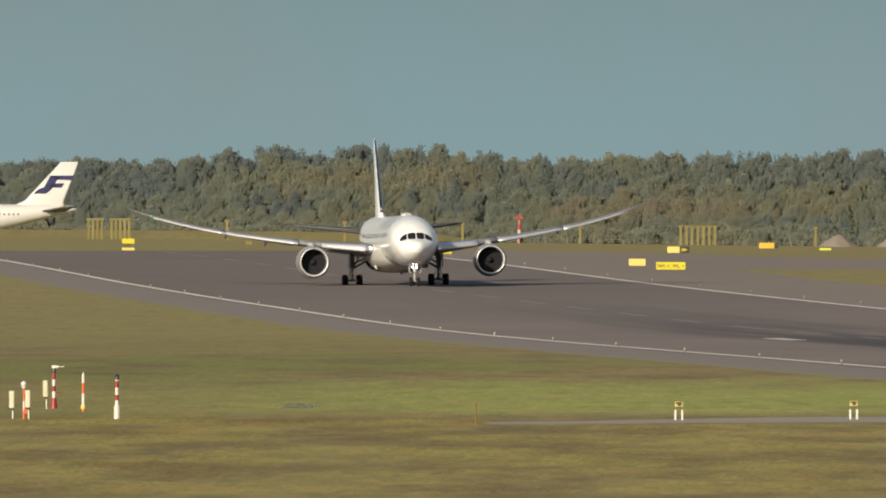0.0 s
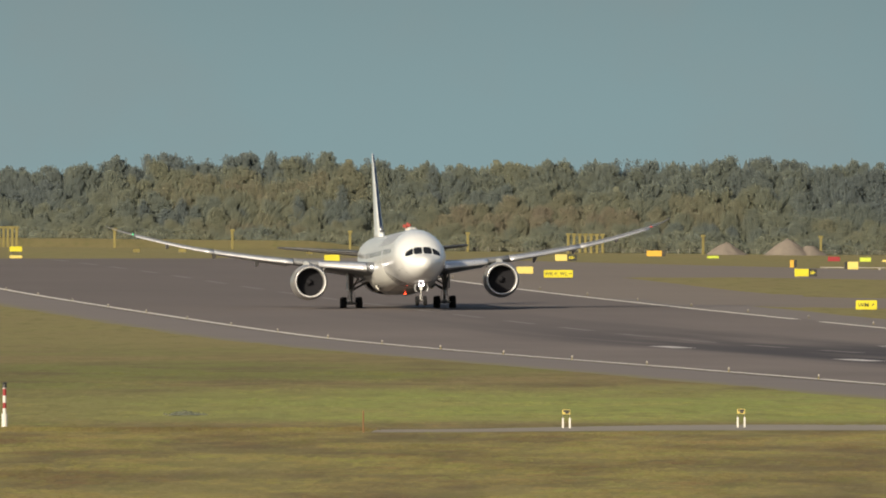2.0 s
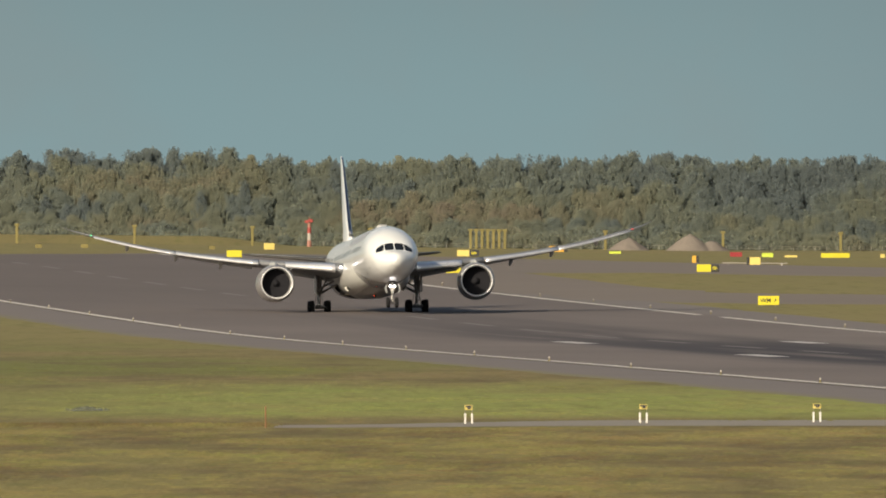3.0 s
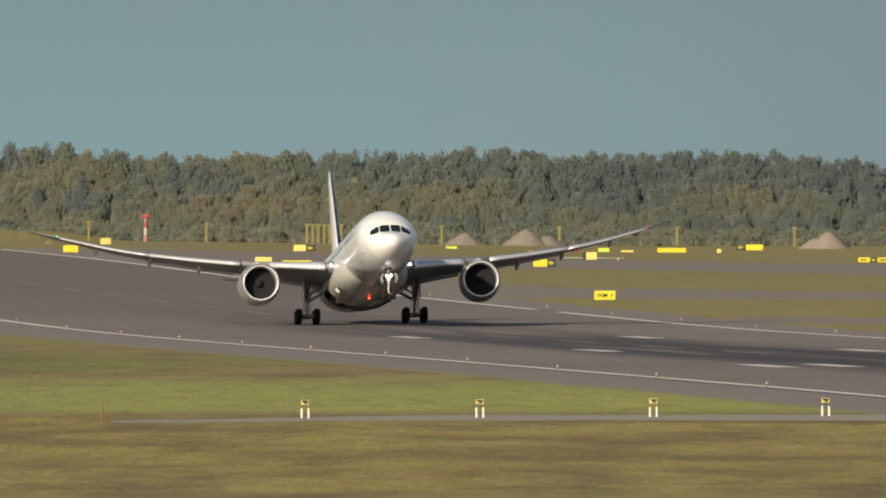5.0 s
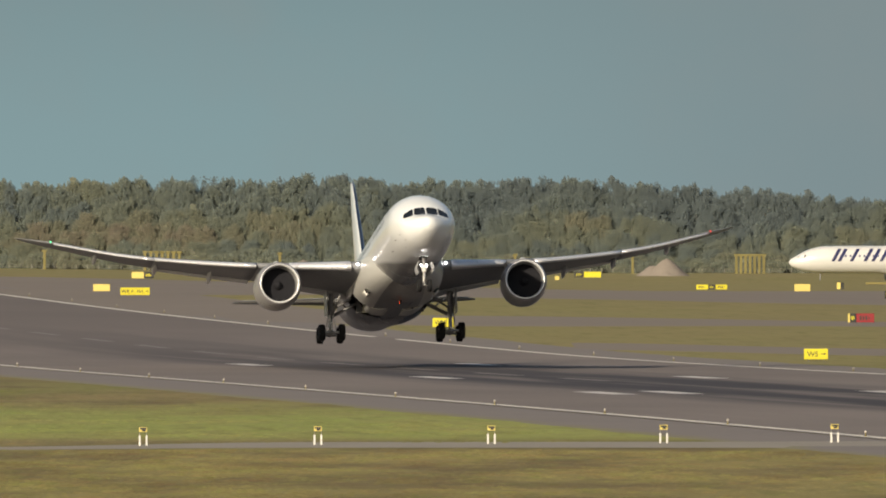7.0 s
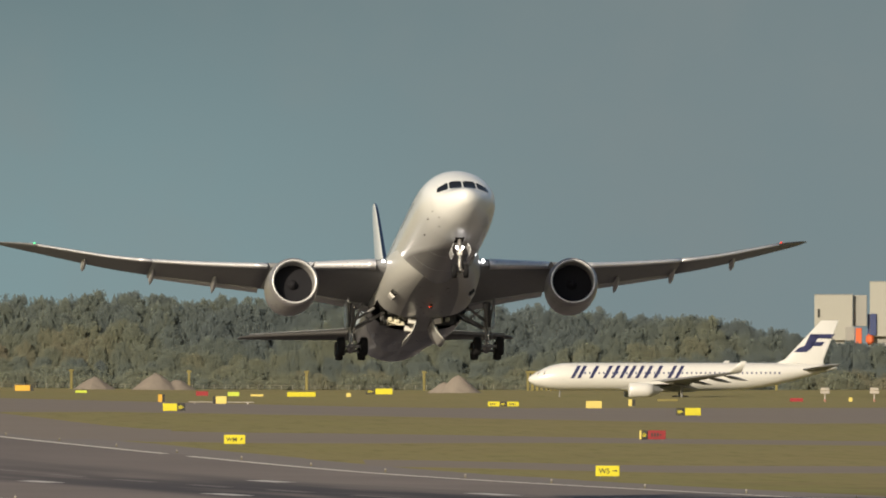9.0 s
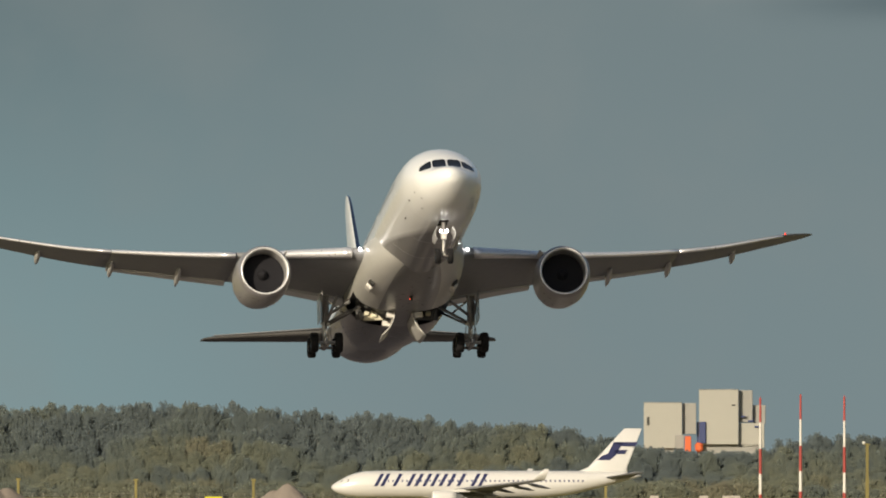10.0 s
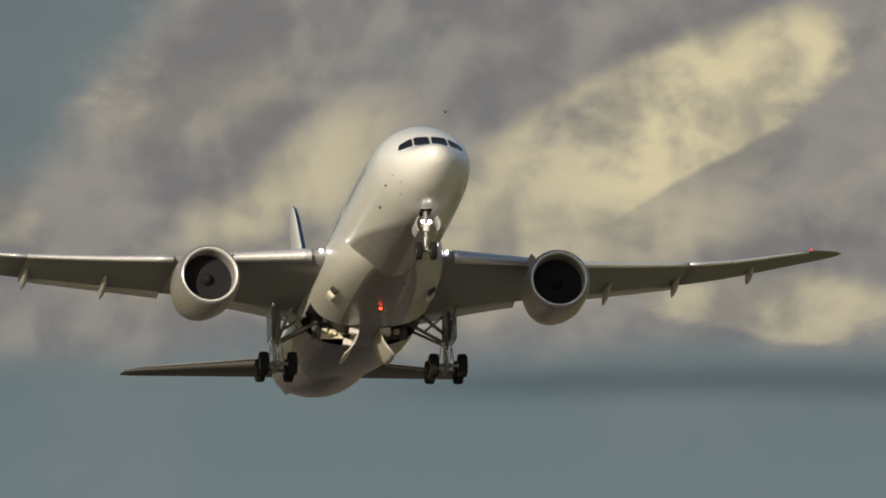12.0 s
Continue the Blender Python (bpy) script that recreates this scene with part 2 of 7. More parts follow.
def runway_material():
    """Grey-brown asphalt with dark tyre rubber along the middle of the touchdown zone and long weathered streaks."""
    m = bpy.data.materials.new("runway_asphalt")
    m.use_nodes = True
    nt = m.node_tree
    N, L = nt.nodes.new, nt.links.new
    b = nt.nodes["Principled BSDF"]
    b.inputs["Roughness"].default_value = 0.9
    b.inputs["Specular IOR Level"].default_value = 0.2
    uv, sep = N("ShaderNodeUVMap"), N("ShaderNodeSeparateXYZ")
    uv.uv_map = "run"
    L(uv.outputs[0], sep.inputs[0])

    def tex(scale, stretch, detail=5):
        mp, n = N("ShaderNodeMapping"), N("ShaderNodeTexNoise")
        L(uv.outputs[0], mp.inputs[0])
        mp.inputs["Scale"].default_value = stretch
        L(mp.outputs[0], n.inputs["Vector"])
        n.inputs["Scale"].default_value, n.inputs["Detail"].default_value = scale, detail
        return n.outputs["Fac"]

    def step(v, lo, hi, to=1.0):
        r = N("ShaderNodeMapRange")
        r.interpolation_type = "SMOOTHSTEP"
        L(v, r.inputs[0])
        r.inputs[1].default_value, r.inputs[2].default_value, r.inputs[4].default_value = lo, hi, to
        return r.outputs[0]

    def op(kind, a, c):
        n = N("ShaderNodeMath")
        n.operation = kind
        for i, v in enumerate((a, c)):
            if isinstance(v, (int, float)):
                n.inputs[i].default_value = v
            else:
                L(v, n.inputs[i])
        return n.outputs[0]

    def mixed(f, a, c):
        x = N("ShaderNodeMix")
        x.data_type = "RGBA"
        L(f, x.inputs[0])
        for s, v in ((x.inputs[6], a), (x.inputs[7], c)):
            if isinstance(v, tuple):
                s.default_value = (*v, 1)
            else:
                L(v, s)
        return x.outputs[2]

    broad, streak, grain = tex(0.012, (1, 2.0, 1)), tex(0.22, (0.035, 1.0, 1)), tex(3.0, (1, 1, 1))
    tone = mixed(step(broad, 0.3, 0.7), (0.173, 0.147, 0.134), (0.217, 0.185, 0.167))
    tone = mixed(step(streak, 0.45, 0.75, 0.5), tone, (0.175, 0.150, 0.139))
    tone = mixed(step(grain, 0.4, 0.8, 0.35), tone, (0.258, 0.224, 0.209))
    tone = mixed(step(op("ADD", op("MULTIPLY", sep.outputs[0], -1.0), op("MULTIPLY", broad, 300.0)), -60.0, 420.0, 0.6), tone, (0.135, 0.116, 0.107))      # darker further off, the grazing view painted into the tone
    across = op("ABSOLUTE", op("SUBTRACT", sep.outputs[1], 28.9), 0)
    band = op("MULTIPLY", step(op("ADD", op("MULTIPLY", across, -1.0), op("MULTIPLY", streak, 7.0)), -12.0, -2.0), step(sep.outputs[0], -200.0, 450.0, 0.95))
    L(mixed(op("MULTIPLY", band, step(streak, 0.22, 0.55)), tone, (0.050, 0.046, 0.053)), b.inputs["Base Color"])
    bp = N("ShaderNodeBump")
    bp.inputs["Strength"].default_value, bp.inputs["Distance"].default_value = 0.25, 0.02
    L(grain, bp.inputs["Height"]), L(bp.outputs[0], b.inputs["Normal"])
    return m


def shoulder_material():
    """Worn pale asphalt that breaks up into grass at its outer edge."""
    m = material("shoulder_asphalt", (0.224, 0.196, 0.181), (0.186, 0.166, 0.154), 0.92, scale=0.05, fine=1.2, bump=0.2, spec=0.2)
    nt = m.node_tree
    N, L = nt.nodes.new, nt.links.new
    base = nt.nodes["Principled BSDF"].inputs["Base Color"]
    paved = base.links[0].from_socket
    uv, sep, n = N("ShaderNodeUVMap"), N("ShaderNodeSeparateXYZ"), N("ShaderNodeTexNoise")
    uv.uv_map = "run"
    L(uv.outputs[0], sep.inputs[0]), L(uv.outputs[0], n.inputs["Vector"])
    n.inputs["Scale"].default_value, n.inputs["Detail"].default_value = 0.12, 6
    far, ab, ad, r, x = N("ShaderNodeMath"), N("ShaderNodeMath"), N("ShaderNodeMath"), N("ShaderNodeMapRange"), N("ShaderNodeMix")
    far.operation, ab.operation, ad.operation, x.data_type = "SUBTRACT", "ABSOLUTE", "MULTIPLY_ADD", "RGBA"
    L(sep.outputs[1], far.inputs[0])
    far.inputs[1].default_value = 28.95
    L(far.outputs[0], ab.inputs[0]), L(n.outputs["Fac"], ad.inputs[0])
    ad.inputs[1].default_value = 7.0
    L(ab.outputs[0], ad.inputs[2]), L(ad.outputs[0], r.inputs[0])
    r.inputs[1].default_value, r.inputs[2].default_value = 40.5, 44.0
    L(r.outputs[0], x.inputs[0]), L(paved, x.inputs[6])
    x.inputs[7].default_value = (0.240, 0.220, 0.076, 1)
    L(x.outputs[2], base)
    return m


TURF = dict(tones=((0.190, 0.194, 0.060), (0.244, 0.192, 0.088), (0.150, 0.120, 0.057), (0.242, 0.210, 0.092)),
            scales=(0.023, 0.114, 0.684),
            mown=((0.285, 0.318, 0.086), (0.318, 0.306, 0.100), (0.268, 0.228, 0.098), (0.272, 0.226, 0.084), (0.172, 0.130, 0.060)))
M_GRASS = ground_material("airfield_grass", **TURF)
M_TUFT = ground_material("grass_tufts", bump=0.1, tufts=True, **TURF)
M_RUNWAY = runway_material()
M_TAXI = material("taxiway_asphalt", (0.232, 0.196, 0.166), (0.185, 0.158, 0.134), 0.9, scale=0.02, fine=0.6, bump=0.2, spec=0.2)
M_SHOULDER = shoulder_material()
M_GRAVEL = material("gravel_track", (0.310, 0.280, 0.236), (0.250, 0.226, 0.190), 0.95, scale=0.2, fine=3.0, bump=0.4, spec=0.2)
M_DASH = material("faded_centre_paint", (0.205, 0.182, 0.171), (0.122, 0.106, 0.099), 0.85, scale=0.06, fine=0.8)
M_LINE = material("worn_white_paint", (0.731, 0.680, 0.595), (0.527, 0.484, 0.425), 0.8, scale=0.15, fine=2.0)
M_MARK = material("white_marking_paint", (0.629, 0.595, 0.561), (0.357, 0.332, 0.315), 0.8, scale=0.1, fine=1.0)
M_JET = material("clean_white_aircraft_paint", (0.62, 0.615, 0.585), (0.57, 0.565, 0.54), 0.3, scale=0.25, fine=2.0, coat=0.2)
M_FUSE = material("white_aircraft_paint", (0.79, 0.80, 0.78), (0.75, 0.76, 0.74), 0.22, scale=0.25, fine=2.0, coat=0.35)


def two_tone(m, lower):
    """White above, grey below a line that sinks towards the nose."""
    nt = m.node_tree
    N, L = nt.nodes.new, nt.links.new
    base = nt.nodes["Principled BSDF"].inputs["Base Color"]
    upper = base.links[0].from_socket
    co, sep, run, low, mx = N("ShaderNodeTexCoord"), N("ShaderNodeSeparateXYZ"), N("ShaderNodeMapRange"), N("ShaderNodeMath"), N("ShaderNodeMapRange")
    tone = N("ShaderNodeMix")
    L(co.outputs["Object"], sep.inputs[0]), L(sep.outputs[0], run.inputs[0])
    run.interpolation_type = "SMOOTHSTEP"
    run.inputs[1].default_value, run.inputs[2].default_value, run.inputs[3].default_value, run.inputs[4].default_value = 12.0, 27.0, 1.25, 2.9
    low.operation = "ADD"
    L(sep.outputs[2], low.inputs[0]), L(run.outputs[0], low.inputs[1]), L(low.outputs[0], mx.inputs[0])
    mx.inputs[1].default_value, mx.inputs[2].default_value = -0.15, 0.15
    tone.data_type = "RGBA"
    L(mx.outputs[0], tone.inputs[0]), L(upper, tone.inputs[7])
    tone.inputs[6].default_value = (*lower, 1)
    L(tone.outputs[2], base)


# the lower grey holds the underside's shade as well as its paint
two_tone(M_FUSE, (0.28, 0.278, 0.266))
M_BELLYSHADE = material("belly_shade_grey", (0.115, 0.112, 0.11), (0.095, 0.093, 0.09), 0.3, scale=0.3, fine=2.5, coat=0.3)
M_KEELSHADE = material("keel_shade_grey", (0.215, 0.212, 0.202), (0.18, 0.178, 0.17), 0.3, scale=0.3, fine=2.5, coat=0.3)
M_GREYP = material("pale_grey_aircraft_paint", (0.46, 0.46, 0.46), (0.40, 0.40, 0.40), 0.3, scale=0.3, fine=2.5, coat=0.2)
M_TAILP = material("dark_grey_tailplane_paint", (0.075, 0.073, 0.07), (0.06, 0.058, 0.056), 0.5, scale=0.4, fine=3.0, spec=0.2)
M_FAIR = material("cream_grey_fairing_paint", (0.49, 0.485, 0.45), (0.43, 0.425, 0.39), 0.35, scale=0.3, fine=2.0, coat=0.2)
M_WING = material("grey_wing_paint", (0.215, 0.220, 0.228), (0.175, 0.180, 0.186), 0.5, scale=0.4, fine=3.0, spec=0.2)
M_SLAT = material("bright_slat_metal", (0.80, 0.80, 0.81), (0.74, 0.74, 0.75), 0.30, metal=0.5, scale=0.6, fine=4.0)
M_LIP = material("polished_inlet_metal", (0.80, 0.80, 0.79), (0.75, 0.75, 0.74), 0.30, metal=0.35, scale=0.8, fine=5.0)
M_BAND = material("dark_reflection_metal", (0.30, 0.29, 0.295), (0.26, 0.25, 0.255), 0.35, metal=0.4, scale=0.8, fine=5.0)
M_FINEDGE = material("dark_fin_edge_metal", (0.42, 0.43, 0.46), (0.36, 0.37, 0.40), 0.14, metal=1.0, scale=0.8, fine=5.0)
M_NAC = material("nacelle_paint", (0.28, 0.275, 0.26), (0.24, 0.235, 0.22), 0.3, scale=0.6, fine=3.0, coat=0.3)
M_DARKFAN = material("fan_titanium", (0.022, 0.022, 0.025), (0.019, 0.019, 0.022), 0.9, scale=2, fine=10, spec=0.05)
M_DUCT = material("inlet_duct", (0.28, 0.277, 0.275), (0.25, 0.247, 0.245), 0.5, scale=1.5, fine=6)
M_BLACK = material("black_rubber", (0.013, 0.013, 0.014), (0.020, 0.019, 0.019), 0.9, scale=2, fine=10, spec=0.15)
M_STRUT = material("gear_steel_paint", (0.25, 0.245, 0.24), (0.17, 0.167, 0.163), 0.4, metal=0.2, scale=3, fine=15)
M_LEG = material("dark_gear_leg_paint", (0.15, 0.14, 0.135), (0.10, 0.095, 0.09), 0.4, metal=0.3, scale=3, fine=15)
M_CHROME = material("gear_chrome", (0.75, 0.75, 0.74), (0.6, 0.6, 0.6), 0.2, metal=0.9, scale=3, fine=12)
M_PRIMER = material("gear_bay_primer", (0.80, 0.75, 0.56), (0.48, 0.45, 0.34), 0.6, scale=1.5, fine=6)
M_WINDOW = material("cockpit_glass", (0.012, 0.014, 0.017), (0.02, 0.022, 0.025), 0.1, scale=2, fine=8)
M_NAVY = material("navy_paint", (0.020, 0.024, 0.085), (0.026, 0.03, 0.09), 0.35, scale=0.5, fine=3)
M_LAMP = glow("white_lamp_glow", (1.0, 0.96, 0.94), 16.0)
M_BEACON = glow("red_beacon_glow", (1.0, 0.06, 0.02), 6.0)
M_NAVGREEN = glow("green_nav_glow", (0.15, 1.0, 0.45), 0.5)
M_NAVRED = glow("red_nav_glow", (1.0, 0.08, 0.06), 0.2)
M_YELLOW = material("yellow_sign_face", (0.60, 0.535, 0.02), (0.54, 0.48, 0.02), 0.5, scale=1, fine=6, per_object=0.08)
M_CREAM = material("pale_yellow_plastic", (0.64, 0.52, 0.14), (0.58, 0.47, 0.12), 0.55, scale=1, fine=6, per_object=0.10)
M_ORANGEY = material("amber_panel", (0.64, 0.37, 0.04), (0.58, 0.33, 0.04), 0.55, scale=1, fine=6, per_object=0.10)
M_BLACKP = material("black_sign_face", (0.025, 0.025, 0.022), (0.04, 0.04, 0.035), 0.5, scale=1, fine=6)
M_REDP = material("red_sign_face", (0.27, 0.020, 0.024), (0.23, 0.018, 0.021), 0.5, scale=1, fine=6, per_object=0.1)
M_GREENY = material("lime_panel", (0.50, 0.60, 0.06), (0.44, 0.54, 0.05), 0.55, scale=1, fine=6)
M_WHITEP = material("white_post_paint", (0.66, 0.64, 0.59), (0.56, 0.54, 0.49), 0.55, scale=2, fine=9)
# red paled in its base colour for the haze at a distance
M_HAZED = material("hazed_red_paint", (0.36, 0.165, 0.125), (0.30, 0.15, 0.12), 0.7, scale=0.5, fine=4)
M_MASTR = material("red_mast_paint", (0.36, 0.055, 0.045), (0.30, 0.045, 0.04), 0.7, scale=0.5, fine=4)
M_PALE = material("cream_cabinet_paint", (0.66, 0.62, 0.44), (0.58, 0.54, 0.38), 0.55, scale=2, fine=9, per_object=0.06)
M_STAKE = material("weathered_orange_wood", (0.20, 0.105, 0.042), (0.16, 0.09, 0.04), 0.8, scale=2, fine=9)
M_CHALK = material("chalky_white_paint", (0.42, 0.385, 0.335), (0.36, 0.33, 0.29), 0.7, scale=0.5, fine=4)
M_ORANGE = material("orange_paint", (0.60, 0.115, 0.03), (0.50, 0.10, 0.03), 0.5, scale=1, fine=6)
# yellow dulled in its base colour for the haze before the far masts
M_POSTY = material("dull_yellow_post", (0.20, 0.168, 0.052), (0.165, 0.14, 0.05), 0.8, scale=0.6, fine=4, per_object=0.12)
M_SAND = material("sand_gravel", (0.250, 0.215, 0.178), (0.190, 0.163, 0.136), 0.95, scale=0.25, fine=1.6, bump=0.7, spec=0.1, per_object=0.12)
M_CONC = material("pale_concrete_cladding", (0.345, 0.340, 0.300), (0.325, 0.320, 0.283), 0.8, scale=0.05, fine=0.5)
M_CONC2 = material("grey_concrete_cladding", (0.275, 0.272, 0.250), (0.255, 0.252, 0.232), 0.8, scale=0.05, fine=0.5)
M_BLUEP = material("blue_panel_paint", (0.035, 0.05, 0.14), (0.03, 0.04, 0.11), 0.6, scale=0.3, fine=2)
M_FENCE = material("fence_wire", (0.26, 0.25, 0.21), (0.2, 0.19, 0.16), 0.7, scale=0.4, fine=3)
M_BIRD = material("dark_feathers", (0.05, 0.045, 0.04), (0.03, 0.028, 0.025), 0.8, scale=8, fine=30)


def foliage_material(name, ramp, gaps):
    m = bpy.data.materials.new(name)
    m.use_nodes = True
    nt = m.node_tree
    N, L = nt.nodes.new, nt.links.new
    b = nt.nodes["Principled BSDF"]
    b.inputs["Roughness"].default_value, b.inputs["Specular IOR Level"].default_value = 0.85, 0.15
    at, cr = N("ShaderNodeAttribute"), N("ShaderNodeValToRGB")
    at.attribute_name = "tint"
    geo, ad = N("ShaderNodeNewGeometry"), N("ShaderNodeMath")
    ad.operation = "MULTIPLY_ADD"
    L(geo.outputs["Random Per Island"], ad.inputs[0])
    ad.inputs[1].default_value = 0.04
    L(at.outputs["Fac"], ad.inputs[2])
    L(ad.outputs[0], cr.inputs[0])
    e = cr.color_ramp.elements
    while len(e) < len(ramp):
        e.new(0.5)
    for el, (p, c) in zip(e, ramp):
        el.position, el.color = p, (*c, 1)
    L(cr.outputs[0], b.inputs["Base Color"])
    tr, mx = N("ShaderNodeBsdfTranslucent"), N("ShaderNodeMixShader")
    mx.inputs[0].default_value = 0.45
    L(cr.outputs[0], tr.inputs[0])
    L(b.outputs[0], mx.inputs[1]), L(tr.outputs[0], mx.inputs[2])
    clear, open_mix = N("ShaderNodeBsdfTransparent"), N("ShaderNodeMixShader")      # small gaps between the leaves of a spray
    open_mix.inputs[0].default_value = gaps
    L(mx.outputs[0], open_mix.inputs[1]), L(clear.outputs[0], open_mix.inputs[2])
    L(open_mix.outputs[0] if gaps else mx.outputs[0], nt.nodes["Material Output"].inputs[0])
    return m


# leaf tones lightened and blued to stand in for the distant haze
LEAVES = ((0.0, (0.139, 0.168, 0.170)), (0.25, (0.160, 0.188, 0.168)), (0.5, (0.198, 0.212, 0.154)), (0.72, (0.220, 0.212, 0.150)),
          (0.9, (0.225, 0.195, 0.155)), (1.0, (0.228, 0.202, 0.138)))
M_LEAF = foliage_material("autumn_leaf_sprays", LEAVES, 0.45)
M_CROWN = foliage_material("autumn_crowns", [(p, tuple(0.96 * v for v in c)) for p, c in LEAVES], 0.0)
M_BARK = material("bark", (0.17, 0.14, 0.11), (0.10, 0.085, 0.07), 0.9, scale=0.4, fine=2, per_object=0.1)

# ---------------------------------------------------------------- mesh helpers


def mesh_object(name, verts, faces, mats, parent=None, smooth=False, label="", face_mats=None):
    me = bpy.data.meshes.new(name)
    me.from_pydata([tuple(v) for v in verts], [], faces)
    for m in mats if isinstance(mats, (list, tuple)) else (mats,):
        me.materials.append(m)
    if face_mats is not None:
        me.polygons.foreach_set("material_index", face_mats)
    if smooth:
        me.polygons.foreach_set("use_smooth", [True] * len(me.polygons))
    me.update()
    ob = new(name, me)
    if parent is not None:
        ob.parent = parent
    if label:
        tagged(ob, label)
    return ob


def part(name, bm, mat, parent, label="", smooth=False):
    me = bpy.data.meshes.new(name)
    bmesh.ops.recalc_face_normals(bm, faces=bm.faces)
    bm.to_mesh(me)
    bm.free()
    me.materials.append(mat)
    if smooth:
        me.polygons.foreach_set("use_smooth", [True] * len(me.polygons))
    ob = new(name, me)
    if parent is not None:
        ob.parent = parent
    if label:
        tagged(ob, label)
    return ob


def thing(name, m, label, category, group=""):
    ob = new(name)
    ob.empty_display_size = 0.5
    ob.matrix_basis = m
    return tagged(ob, label, category, group)


def add_box(bm, x0, x1, y0, y1, z0, z1, bevel=0.0, m=None):
    r = bmesh.ops.create_cube(bm, size=1.0)
    mt = Matrix.Translation(((x0 + x1) / 2, (y0 + y1) / 2, (z0 + z1) / 2)) @ Matrix.Diagonal((x1 - x0, y1 - y0, z1 - z0, 1))
    bmesh.ops.transform(bm, matrix=(m @ mt) if m else mt, verts=r["verts"])
    if bevel:
        es = list({e for v in r["verts"] for e in v.link_edges})
        bmesh.ops.bevel(bm, geom=es, offset=bevel, segments=1, affect="EDGES")


def add_tube(bm, a, b, r0, r1=None, seg=10, caps=True):
    """A tapered bar from a to b."""
    a, b = Vector(a), Vector(b)
    d = b - a
    q = d.to_track_quat("Z", "Y").to_matrix().to_4x4()
    bmesh.ops.create_cone(bm, cap_ends=caps, segments=seg, radius1=r0, radius2=r0 if r1 is None else r1, depth=d.length,
                          matrix=Matrix.Translation((a + b) / 2) @ q)


def add_lathe(bm, profile, m, seg=32, cap=False):
    """Turn (along, radius) pairs round the local X axis."""
    rings = []
    for x, r in profile:
        if r < 1e-5:
            rings.append([bm.verts.new(m @ Vector((x, 0, 0)))])
        else:
            rings.append([bm.verts.new(m @ Vector((x, r * math.cos(2 * math.pi * k / seg), r * math.sin(2 * math.pi * k / seg)))) for k in range(seg)])
    for a, b in zip(rings, rings[1:]):
        for k in range(seg):
            k2 = (k + 1) % seg
            if len(a) == 1 and len(b) > 1:
                bm.faces.new((a[0], b[k], b[k2]))
            elif len(b) == 1 and len(a) > 1:
                bm.faces.new((a[k], b[0], a[k2]))
            elif len(a) > 1:
                bm.faces.new((a[k], b[k], b[k2], a[k2]))


def add_loft(bm, rings, closed=True, caps=True, skip=None):
    """Skin between rings of equal length."""
    vs = [[bm.verts.new(p) for p in r] for r in rings]
    n = len(vs[0])
    for i in range(len(vs) - 1):
        for k in range(n if closed else n - 1):
            k2 = (k + 1) % n
            if skip and skip(i, k):
                continue
            bm.faces.new((vs[i][k], vs[i + 1][k], vs[i + 1][k2], vs[i][k2]))
    if caps and closed:
        bm.faces.new(vs[0])
        bm.faces.new(list(reversed(vs[-1])))


def interp(table, x):
    """Smooth reading of rows (x, a, b, ...)."""
    xs = [r[0] for r in table]
    i = max(0, min(len(xs) - 2, int(np.searchsorted(xs, x)) - 1))
    h = xs[i + 1] - xs[i]
    t = min(1, max(0, (x - xs[i]) / h))
    out = []
    for c in range(1, len(table[0])):
        def slope(k):
            if k <= 0 or k >= len(xs) - 1:
                return 0.0 if not (k == 0 or k == len(xs) - 1) else (table[min(k + 1, len(xs) - 1)][c] - table[max(k - 1, 0)][c]) / (xs[min(k + 1, len(xs) - 1)] - xs[max(k - 1, 0)])
            return (table[k + 1][c] - table[k - 1][c]) / (xs[k + 1] - xs[k - 1])
        a, b = table[i][c], table[i + 1][c]
        out.append((2 * t**3 - 3 * t * t + 1) * a + (t**3 - 2 * t * t + t) * h * slope(i) + (-2 * t**3 + 3 * t * t) * b + (t**3 - t * t) * h * slope(i + 1))
    return out


# ---------------------------------------------------------------- the lie of the land
# height of the ground by distance: on the runway side, and on the taxiway side beyond it
LAND = [(-8000, 0.3, 0.3), (700, 0.3, 0.3), (990, 0.15, 0.15), (1220, -0.23, -0.23), (1449, -0.69, -0.75), (1580, -0.75, -0.95), (1737, -0.3, -0.9),
        (1985, 0.7, -0.6), (2274, 2.35, -0.2), (2560, 3.2, 0.0), (2900, 2.8, -0.6), (3500, 0.5, -2.5), (3684, 0.4, -2.55), (3696, -0.28, -3.6), (3714, -0.28, -3.6), (3728, 0.3, -2.6), (4000, 0.0, -2.2), (9000, 0.0, -2.0)]
RUN_U = Vector((0.0782, -0.9969, 0))      # along the runway, towards the viewer
RUN_V = Vector((0.9969, 0.0782, 0))       # across it, from the near edge line
RUN_0 = Vector((-13.65, 1737.0, 0))
RUN_W = 57.9


def land(x, y):
    w = (x - (-13.65 + (1737 - y) * 0.0784 + RUN_W) - 10) / (140 + max(0, y - 2600) * 0.1)
    w = min(1, max(0, w))
    w = w * w * (3 - 2 * w)
    a, b = interp(LAND, y)
    return a * (1 - w) + b * w


def on_run(s, w, lift=0.0):
    p = RUN_0 + RUN_U * s + RUN_V * w
    return Vector((p.x, p.y, land(p.x, p.y) + lift))


